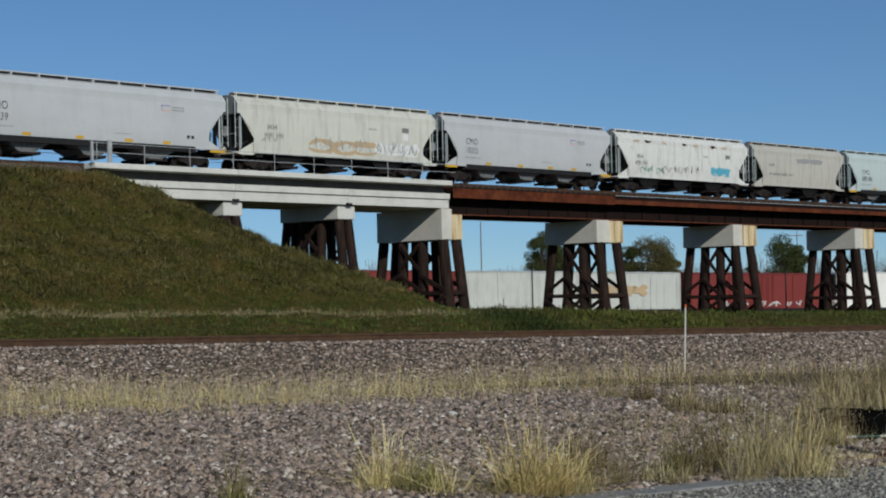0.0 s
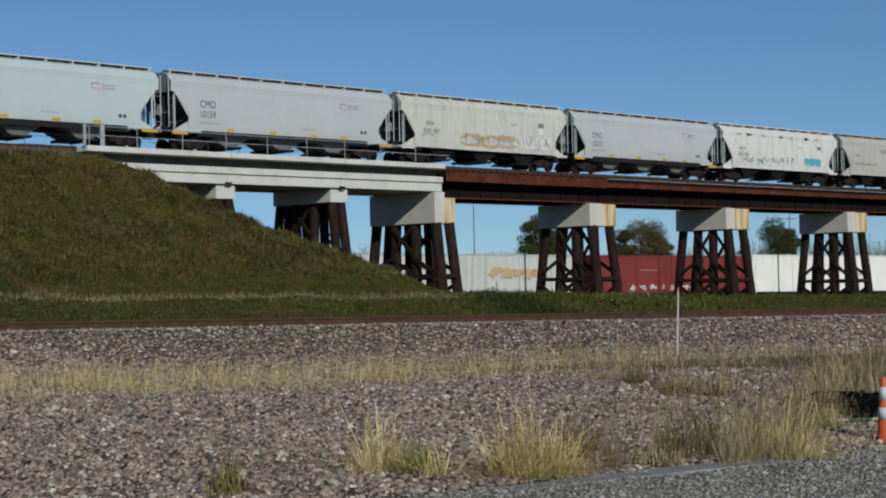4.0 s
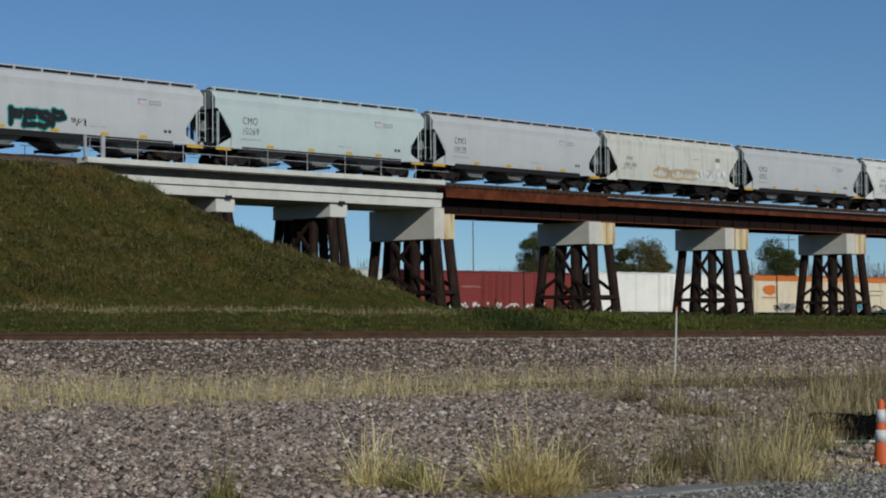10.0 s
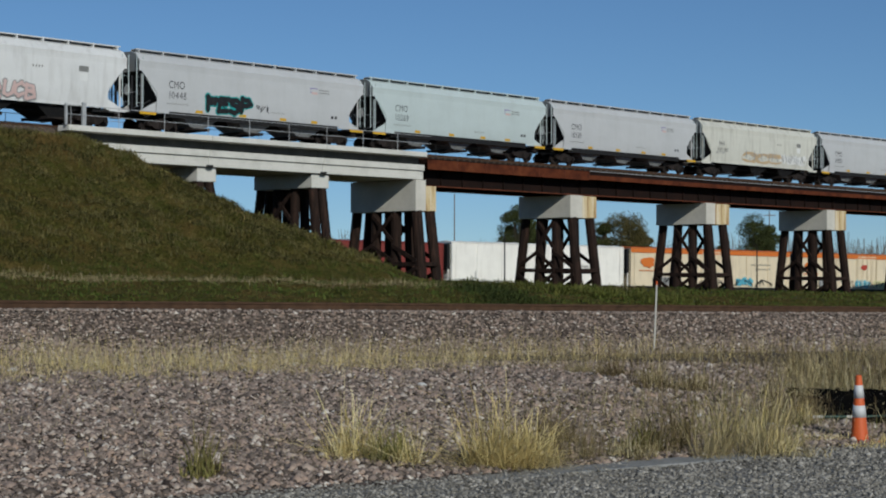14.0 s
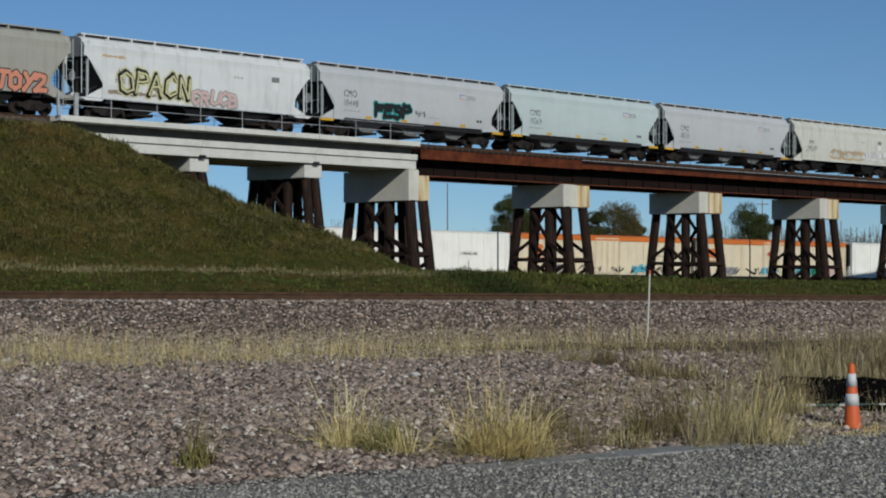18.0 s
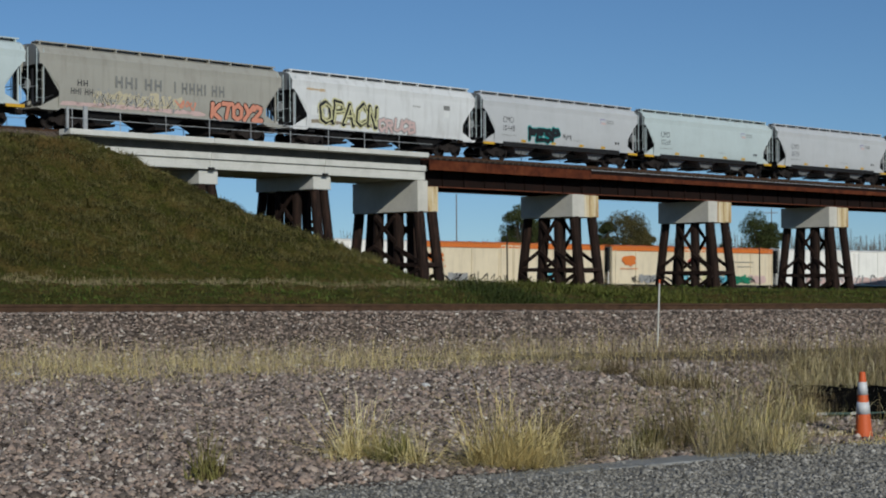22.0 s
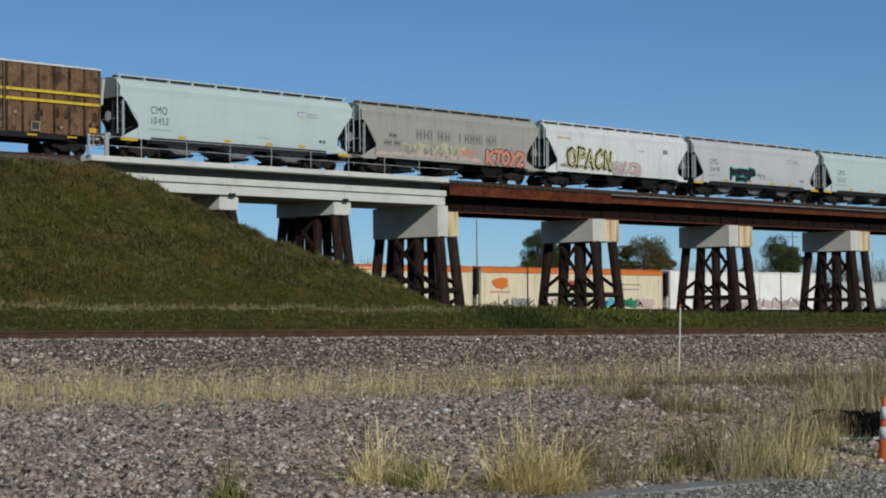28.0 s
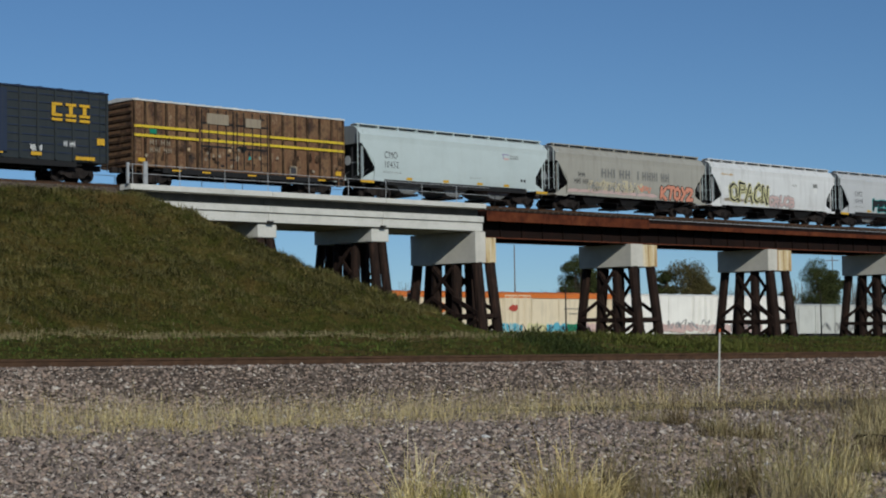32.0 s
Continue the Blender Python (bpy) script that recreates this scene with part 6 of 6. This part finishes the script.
def build_grass():
    rng = np.random.default_rng(9)
    # dry strip between the two ballast beds
    x, y = fan(rng, 230000, 23, 50)
    v = v_of(x, y)
    mid = 27.7 + 0.1 * x + 0.5 * np.sin(x * 0.5)
    thick = np.clip(0.5 - 0.05 * x, 0.14, 0.8)
    keep = (np.abs(v - mid) < 5.0) & (rng.random(len(x)) < thick * np.exp(-((v - mid) / 2.9) ** 2)) & clumped(rng, x, y, 0.9, 0.02)
    p = with_z(x, y)[keep]
    blades("dry_grass", p[::2], 0.2, 1.0, 0.0055, STRAW, "thin straw-coloured dry grass between the ballast beds", "dry grass", 2, 0.75)
    blades("dry_grass", p[1::2], 0.15, 0.95, 0.0055, GOLD, "straw-coloured dry grass between the ballast beds", "dry grass", 3, 0.75)
    # brown weeds mixed into the strip towards the cone
    x, y = fan(rng, 40000, 24, 42)
    v = v_of(x, y)
    keep = (np.abs(v - 26.5) < 4.0) & (rng.random(len(x)) < 0.5 * np.clip((x + 1) / 5, 0, 1)) & clumped(rng, x, y, 0.7, 0.2)
    blades("dry_weeds", with_z(x, y)[keep], 0.12, 0.7, 0.009, DRY_WEED, "brown dry weeds between the ballast beds", "dry weeds", 44, 0.5)
    # verge grass round the cone and to its side
    x, y = fan(rng, 150000, 14.5, 36)
    u, v = u_of(x, y), v_of(x, y)
    wgt = np.clip((x - 0.12 * y) / 2.5, 0, 1) * np.clip((v - 12.6) / 1.0, 0, 1) * np.clip((27 - v) / 6, 0, 1)
    bare = (x > 4.3 + (y - 19.5) * 0.1) & (y > 20.4 - 1.3 * (x - 4.4)) & (y > 18.6) & (y < 24.2)
    keep = (rng.random(len(x)) < wgt * 0.34) & clumped(rng, x, y, 0.5, 0.2) & ~bare
    p = with_z(x, y)[keep]
    blades("verge_grass", p[::2], 0.08, 0.55, 0.008, STRAW, "mixed dry and green grass on the verge", "verge grass", 4, 0.7)
    blades("verge_grass", p[1::2], 0.1, 0.65, 0.008, DRY_WEED, "thin dry grass on the verge", "verge grass", 5, 0.7)
    # sparse stalks over the lower bed
    x, y = fan(rng, 2600, 15, 26)
    keep = v_of(x, y) > 12.6
    blades("dry_stalks", with_z(x, y)[keep], 0.06, 0.2, 0.006, STRAW, "sparse dry stalks among the stones", "dry grass", 6)
    # thin mixed weeds over the stony verge, in patches with bare stones between
    x, y = fan(rng, 90000, 14.5, 24)
    wgt = np.clip((x - 0.02 * y) / 1.6, 0, 1) * np.clip((v_of(x, y) - 12.5) / 0.5, 0, 1) * np.clip((20 - v_of(x, y)) / 5, 0, 1)
    keep = (rng.random(len(x)) < wgt * 0.3) & clumped(rng, x, y, 0.28, 0.1) & ~((x > 4.3 + (y - 19.5) * 0.1) & (y > 20.4 - 1.3 * (x - 4.4)) & (y > 18.6) & (y < 24.2))
    p = with_z(x, y)[keep]
    blades("verge_weeds", p[::3], 0.1, 0.6, 0.006, STRAW, "thin pale stalks over the stony verge", "dry weeds", 41, 0.7)
    blades("verge_weeds", p[1::3], 0.1, 0.6, 0.006, DRY_WEED, "thin brown stalks over the stony verge", "dry weeds", 42, 0.5)
    blades("verge_weeds", p[2::3], 0.06, 0.35, 0.008, VERGE_GREEN, "low olive weeds over the stony verge", "dry weeds", 43, 1.0)
    # the two golden clumps in the ballast
    tuft(-0.95, 15.75, 0.3, 480, 0.3, 0.95, GOLD, "yellow-green grass tuft growing in the ballast", seed=11, lean=1.0)
    tuft(-0.62, 15.6, 0.24, 420, 0.22, 0.6, VERGE_GREEN, "green and straw grass tuft in the ballast", seed=12)
    tuft(0.3, 15.4, 0.36, 1250, 0.35, 1.3, GOLD, "large golden dry grass tuft in the ballast", seed=13, stretch=1.25, lean=1.0)
    tuft(0.72, 15.65, 0.3, 650, 0.22, 0.92, GOLD, "golden dry grass tuft in the ballast", seed=14, lean=1.1)
    tuft(0.92, 15.55, 0.25, 380, 0.12, 0.4, STRAW, "short straw tuft beside the golden clump", seed=25)
    # tall dark brown weeds, thin and upright
    tuft(1.2, 16.05, 0.45, 200, 0.3, 0.85, DRY_WEED, "tall dark brown dry weeds in the ballast", "dry_weed", "dry weed", 15, 0.008, 0.35)
    tuft(1.05, 17.2, 0.35, 200, 0.25, 0.7, DRY_WEED, "dark brown dry weeds in the ballast", "dry_weed", "dry weed", 27, 0.008, 0.35)
    tuft(1.72, 16.3, 0.3, 260, 0.15, 0.5, STRAW, "straw-green weeds at the road's edge", "weed", "weed", 16, 0.009, 0.7)
    tuft(2.02, 16.7, 0.16, 240, 0.15, 0.5, VERGE_GREEN, "yellow-green weed in the ballast", "weed", "weed", 28, 0.009, 0.5)
    tuft(2.15, 16.7, 0.28, 150, 0.3, 0.95, DRY_WEED, "tall dark brown dry weeds in the ballast", "dry_weed", "dry weed", 17, 0.007, 0.25)
    tuft(2.45, 17.1, 0.25, 150, 0.25, 0.75, DRY_WEED, "thin brown dry weeds in the ballast", "dry_weed", "dry weed", 29, 0.007, 0.3)
    # tall straw clump beside the road
    tuft(2.85, 16.5, 0.55, 560, 0.3, 1.3, STRAW, "tall straw grass clump beside the road", seed=18, w=0.006, lean=0.65)
    tuft(3.15, 17.0, 0.55, 400, 0.25, 1.2, GOLD, "tall golden grass clump beside the road", seed=19, w=0.006, lean=0.8)
    tuft(3.05, 17.9, 0.65, 240, 0.3, 0.95, VERGE_GREEN, "tall green and straw stalks behind the clump", seed=30, w=0.006, lean=0.65)
    tuft(3.5, 17.2, 0.3, 330, 0.12, 0.5, STRAW, "short straw grass beside the clump", seed=31)
    tuft(3.95, 19.3, 0.38, 600, 0.15, 0.6, STRAW, "straw grass clump beside the barrier", seed=20, lean=0.6)
    tuft(4.3, 20.4, 0.35, 420, 0.2, 0.75, DRY_WEED, "dark dry weeds at the end of the barrier", "dry_weed", "dry weed", 32, 0.007, 0.4)
    tuft(4.5, 21.4, 0.3, 200, 0.2, 0.6, DRY_WEED, "dark dry weeds at the edge of the dark pit", "dry_weed", "dry weed", 34, 0.007, 0.6)
    tuft(4.75, 22.9, 0.4, 260, 0.2, 0.7, STRAW, "straw grass at the edge of the dark pit", seed=35)
    tuft(4.25, 19.9, 0.25, 200, 0.12, 0.4, GOLD, "yellow grass at the barrier's end", seed=36)
    tuft(4.55, 17.8, 0.4, 520, 0.06, 0.2, GOLD, "short dry grass at the cone's foot", seed=21, stretch=1.6)
    tuft(5.3, 17.9, 0.45, 420, 0.06, 0.2, STRAW, "short dry grass beside the cone", seed=22, stretch=1.6)
    tuft(-2.17, 14.3, 0.06, 190, 0.25, 0.95, VERGE_GREEN, "slender yellow-green weed growing in the ballast", "weed", "weed", 23, 0.01, 0.3)
    tuft(-2.12, 14.32, 0.06, 90, 0.3, 1.0, DRY_WEED, "brown seed stalks of a weed in the ballast", "dry_weed", "dry weed", 33, 0.008, 0.3)
    for i, (xx, yy, hh) in enumerate(((5.75, 24.8, 0.95), (6.3, 25.0, 1.1), (5.1, 24.4, 0.9), (6.75, 25.4, 1.2), (6.1, 24.5, 0.7), (7.3, 26.0, 1.2), (6.9, 27.5, 1.0), (5.9, 26.5, 0.9), (7.9, 28.5, 1.1))):
        tuft(xx, yy, 0.6, 300, 0.3, hh, (STRAW, DRY_WEED)[i % 2], "tall brown dry weeds behind the cone" if i % 2 else "tall dry grass clump behind the cone", seed=260 + i, w=0.007, lean=0.5)
    for i in range(14):
        r = random.Random(200 + i)
        yy = r.uniform(24, 34)
        xx = r.uniform(0.08, 0.28) * yy
        tuft(xx, yy, 0.4, 240, 0.2, 0.7, STRAW if i % 2 else DRY_WEED, "dry grass clump on the verge" if i % 2 else "brown dry weed clump on the verge", seed=210 + i, w=0.009, lean=0.6)
    # the land behind the track and the fill's slope
    U, V = rng.uniform(4, 118, 380000), rng.uniform(39.5, 112, 380000)
    x, y = U * D2.x + V * N2.x, U * D2.y + V * N2.y
    keep = (np.abs(x / y) < 0.33) & (y < 120)
    x, y, V = x[keep], y[keep], V[keep]
    z = ground_height(x, y)
    p = np.stack([x, y, z], -1)
    low = (z < 2.3)
    hill = p[~low]
    blades("hill_grass", hill[::2], 0.1, 0.4, 0.03, MEADOW, "rough olive and brown grass on the railway fill", "grass", 31, 1.05)
    blades("hill_grass", hill[1::2], 0.06, 0.26, 0.055, MEADOW, "matted olive grass on the railway fill", "grass", 32, 1.2)
    # tussocks on the slope
    pick = rng.integers(0, len(hill), 1500)
    c = hill[pick].repeat(55, 0)
    tx, ty = c[:, 0] + rng.normal(0, 0.3, len(c)), c[:, 1] + rng.normal(0, 0.22, len(c))
    blades("tussock_grass", with_z(tx, ty)[::2], 0.15, 0.55, 0.025, TUSSOCK, "pale olive tussocks on the railway fill", "grass", 37, 1.1)
    # dark low brambles scattered over the slope
    pick = rng.integers(0, len(hill), 520)
    c = hill[pick].repeat(70, 0)
    tx, ty = c[:, 0] + rng.normal(0, 0.55, len(c)), c[:, 1] + rng.normal(0, 0.3, len(c))
    blades("bramble", with_z(tx, ty), 0.12, 0.42, 0.04, BRAMBLE, "dark low brambles on the railway fill", "brambles", 38, 1.0)
    lowp = p[low]
    blades("meadow_grass", lowp[::2], 0.05, 0.2, 0.04, LUSH, "green grass on the low land behind the track", "grass", 33, 1.0)
    blades("meadow_grass", lowp[1::4], 0.06, 0.26, 0.035, GREEN, "mixed rough grass on the low land behind the track", "grass", 34, 0.9)
    # a streak of dark rank weeds on the low land
    f = rng.random(8000)
    wx = 0.6 + 2.6 * f + rng.normal(0, 0.7, 8000)
    wy = 76 - 24 * f + rng.normal(0, 0.9, 8000)
    blades("rank_weeds", with_z(wx, wy), 0.12, 0.5, 0.03, RANK, "dark rank weeds in a streak on the low land", "weeds", 36, 1.0)
    # a bank of lush green growth where the fill meets the low land
    f = rng.random(16000)
    wx = 0.2 + 9.0 * f + rng.normal(0, 0.9, len(f))
    wy = 74 - 8 * f + rng.normal(0, 1.4, len(f))
    tall = clumped(rng, wx, wy, 0.8, -0.2)
    blades("bank_growth", with_z(wx, wy)[tall], 0.12, 0.5, 0.035, GREEN, "lush green growth at the foot of the fill", "undergrowth", 45, 1.0)
    # a pale dry band along the foot of the fill
    U = rng.uniform(10, 62, 64000)
    V = 58.3 + 0.5 * np.sin(U * 0.35) + rng.normal(0, 1.0, len(U)) + np.abs(rng.normal(0, 0.7, len(U)))
    x, y = U * D2.x + V * N2.x, U * D2.y + V * N2.y
    keep = (rng.random(len(x)) < 0.6 * np.clip((50 - U) / 24, 0.0, 1)) & clumped(rng, x, y, 1.6, -0.1)
    blades("dry_grass", with_z(x, y)[keep], 0.12, 0.45, 0.02, TAN, "pale dry grass band along the foot of the fill", "dry grass", 35, 1.1)


build_grass()

# ---- trees and far things ----
BARK = mineral("bark", [(0.3, (0.05, 0.04, 0.03)), (0.7, (0.11, 0.09, 0.07))], 4.0)
LEAF_GREEN = grass_material("leaf_green", [(0.0, (0.03, 0.042, 0.014)), (0.5, (0.052, 0.064, 0.02)), (1.0, (0.085, 0.082, 0.03))], (0.045, 0.056, 0.018))
LEAF_BROWN = grass_material("leaf_brown", [(0.0, (0.055, 0.055, 0.018)), (0.5, (0.09, 0.08, 0.028)), (1.0, (0.14, 0.105, 0.042))], (0.09, 0.078, 0.03))
TWIG = mineral("twig", [(0.3, (0.12, 0.105, 0.09)), (0.7, (0.22, 0.2, 0.17))], 3.0)


def tree(x, y, top, width, low, leaf, label, seed, count=15000, size=0.26):
    rng = np.random.default_rng(seed)
    rr = random.Random(seed)
    g = height_at(x, y)
    H = top - g
    ob = thing("tree", pose(x, y, g), label, "tree", "trees behind the yard")
    trunk = bmesh.new()
    bar(trunk, (0, 0, -0.3), (0.1, 0, H * 0.35), 0.26, 8)
    bar(trunk, (0.1, 0, H * 0.35), (0.0, 0.1, H * 0.8), 0.15, 7)
    part("trunk", trunk, BARK, ob)
    blobs = []
    for i in range(24):
        f = rr.random()
        zz = low - g + (H - (low - g)) * (0.12 + 0.8 * f)
        span = width / 2 * math.sqrt(max(0.08, 1 - (2 * f - 0.9) ** 2 * 0.85))
        a = rr.uniform(0, 6.283)
        q = span * rr.uniform(0.1, 0.75)
        blobs.append((q * math.cos(a), q * math.sin(a), zz, width * rr.uniform(0.11, 0.24)))
    for bx, by, bz, br in blobs:
        part("limb", bar(bmesh.new(), (0.05, 0, max(0.6, bz * 0.55)), (bx, by, bz), 0.06, 5), BARK, ob)
    per = count // len(blobs)
    pts = []
    for bx, by, bz, br in blobs:
        d = rng.normal(0, 1, (per, 3))
        d /= np.linalg.norm(d, axis=1)[:, None]
        q = br * (0.55 + 0.55 * rng.random(per))
        pts.append(np.array([bx, by, bz]) + d * q[:, None] * np.array([1.1, 1.1, 0.85]))
    pts = np.concatenate(pts)
    n = len(pts)
    a = rng.normal(0, 1, (n, 3))
    a /= np.linalg.norm(a, axis=1)[:, None]
    b = np.cross(a, rng.normal(0, 1, (n, 3)))
    b /= np.linalg.norm(b, axis=1)[:, None]
    s = rng.uniform(0.4, 1.0, n)[:, None] * size / 2
    v = np.stack([pts - a * s, pts - b * s * 0.6, pts + a * s, pts + b * s * 0.6], 1)
    me = raw_mesh("crown", v.reshape(-1, 3), np.arange(n * 4).reshape(n, 4))
    part_of("crown", me, leaf, ob, "leafy crown with gaps")
    return ob


def bare_bush(x, y, top, width, seed, name="bare_tree", label="bare leafless brush on the far side of the yard"):
    rr = random.Random(seed)
    g = height_at(x, y)
    H = top - g
    ob = thing(name, pose(x, y, g), label, "bare brush", "bare brush behind the yard")
    bm = bmesh.new()
    for i in range(52):
        a = rr.uniform(0, 6.283)
        bx = rr.uniform(-0.3, 0.3) * width
        h = H * rr.uniform(0.5, 1.0)
        tip = (bx + rr.uniform(-0.25, 0.25) * width, rr.uniform(-1, 1), h)
        bar(bm, (bx * 0.6, 0, -0.1), tip, 0.028, 4)
        for k in range(7):
            f = rr.uniform(0.35, 0.9)
            p = (bx * 0.6 + (tip[0] - bx * 0.6) * f, tip[1] * f, tip[2] * f)
            bar(bm, p, (p[0] + rr.uniform(-0.12, 0.12) * width, p[1] + rr.uniform(-0.6, 0.6), min(H, p[2] + rr.uniform(0.1, 1.0))), 0.018, 3)
    tagged(part("branchwork", bm, TWIG, ob), kind="stuff")
    return ob


def far(px, dist):
    """A place dist ahead on the line that passes px to the side of the view's middle (per 2900)."""
    return px / 2900.0 * dist, dist


def build_far():
    T = 230.0
    for px, top, w, low, leaf, label, seed in (
            (118, 11.2, 5.6, 4.0, LEAF_GREEN, "bushy dark green tree behind the yard train", 1),
            (140, 9.2, 4.5, 4.0, LEAF_GREEN, "bushy dark green tree behind the yard train", 2),
            (304, 10.0, 8.4, 3.2, LEAF_BROWN, "olive-brown autumn tree behind the yard train", 3),
            (272, 9.0, 4.2, 3.6, LEAF_GREEN, "olive green tree behind the yard train", 4),
            (334, 7.8, 5.5, 3.0, LEAF_BROWN, "olive-brown autumn tree behind the yard train", 5),
            (540, 9.8, 6.8, 3.0, LEAF_GREEN, "dense dark green tree behind the yard train", 6),
            (562, 8.6, 5.2, 3.0, LEAF_GREEN, "dense dark green tree behind the yard train", 7),
            (488, 6.6, 2.8, 3.2, LEAF_BROWN, "small brown autumn tree behind the yard train", 8)):
        x, y = far(px, T + seed)
        tree(x, y, top, w, low, leaf, label, seed)
    for i, (px, top, w) in enumerate(((-180, 8.2, 4.0), (-195, 6.6, 3.0), (70, 6.8, 4.0), (90, 7.6, 3.5), (50, 5.6, 3.5), (30, 6.4, 2.0), (470, 6.2, 3.0), (650, 6.4, 4.0), (690, 6.0, 5.0), (730, 5.8, 5.0), (770, 5.6, 5.0), (810, 5.8, 5.0), (850, 6.2, 5.0))):
        x, y = far(px, T + 12 + (i % 4))
        bare_bush(x, y, top, w, 40 + i)
    rr = random.Random(77)
    for i in range(22):
        x, y = far(210 + i * 30 + rr.uniform(-8, 8), T + 18 + 5 * (i % 5))
        bare_bush(x, y, rr.uniform(6.0, 8.2), rr.uniform(4.0, 6.5), 140 + i)
    wood = mineral("pole_wood", [(0.3, (0.14, 0.11, 0.09)), (0.7, (0.22, 0.18, 0.15))], 2.0)
    for px, top, d in ((9, 13.2, 240.0), (41, 7.4, 300.0), (100, 7.2, 320.0), (566, 13.0, 300.0), (600, 12.0, 330.0)):
        x, y = far(px, d)
        g = height_at(x, y)
        pole = thing("utility_pole", pose(x, y, g), "weathered wooden utility pole behind the yard", "utility pole", "utility poles")
        part("shaft", turned(bmesh.new(), [(0.11, -0.3), (0.075, top - g)], 8), wood, pole)
        if d != 240.0:
            part("crossarm", boxes((-1.1, 1.1, -0.06, 0.06, top - g - 0.9, top - g - 0.78)), wood, pole)
        for q in (-1.0, -0.4, 0.4, 1.0) if d != 240.0 else ():
            part("insulator", turned(bmesh.new(), [(0.05, top - g - 0.778), (0.06, top - g - 0.7), (0.03, top - g - 0.62)], 6), GALV, pole, m=pose(q, 0, 0))
    # two dark signal posts before the yard train
    for px, d, top in ((98, 158.0, 5.4), (544, 175.0, 4.5)):
        x, y = far(px, d)
        g = height_at(x, y)
        post = thing("signal_post", pose(x, y, g), "thin dark steel post beside the yard track", "signal post", "yard posts")
        part("shaft", turned(bmesh.new(), [(0.075, -0.2), (0.065, top - g)], 8), DARK_STEEL, post)
        part("foot", boxes((-0.2, 0.2, -0.2, 0.2, -0.2, 0.12)), CONCRETE_CAP, post)


build_far()


# ---- everything that moves ----
def train_at(t):
    return 7.4386e-05 * t ** 3 + 1.796e-05 * t ** 2 + 3.4462 * t - 45.052


YARD_WAY = [(0, 160.99), (2, 155.54), (4, 148.93), (6, 141.66), (8, 134.09), (10, 126.46), (12, 118.94), (14, 111.60), (16, 104.48), (18, 97.56), (20, 90.79), (22, 84.16), (24, 77.63), (26, 71.20), (28, 64.93), (30, 58.95), (32, 53.15)]


def yard_at(t):
    return float(np.interp(t, [r[0] for r in YARD_WAY], [r[1] for r in YARD_WAY]))


def motions():
    beats = [i * 32.0 / 16 for i in range(17)]
    for car, u in TRAIN:
        walk(car, [(t, fly_pose(u + train_at(t), BR_V, RAIL_Z)) for t in beats])
    for car, u in YARD_CARS:
        walk(car, [(t, gnd_pose(u + yard_at(t), YARD_V, YARD_RAIL - FALL * (u + yard_at(t)))) for t in beats])
    # wheels roll with the cars' way
    ticks = [k * 4 / 30 for k in range(241)]
    yard = {c for c, _ in YARD_CARS}
    for w, x in ROLLERS:
        way = yard_at if w.parent.parent in yard else train_at
        walk(w, [(t, pose(x, 0, WHEEL_R, 0, math.degrees(way(t) / WHEEL_R), 0)) for t in ticks])


motions()
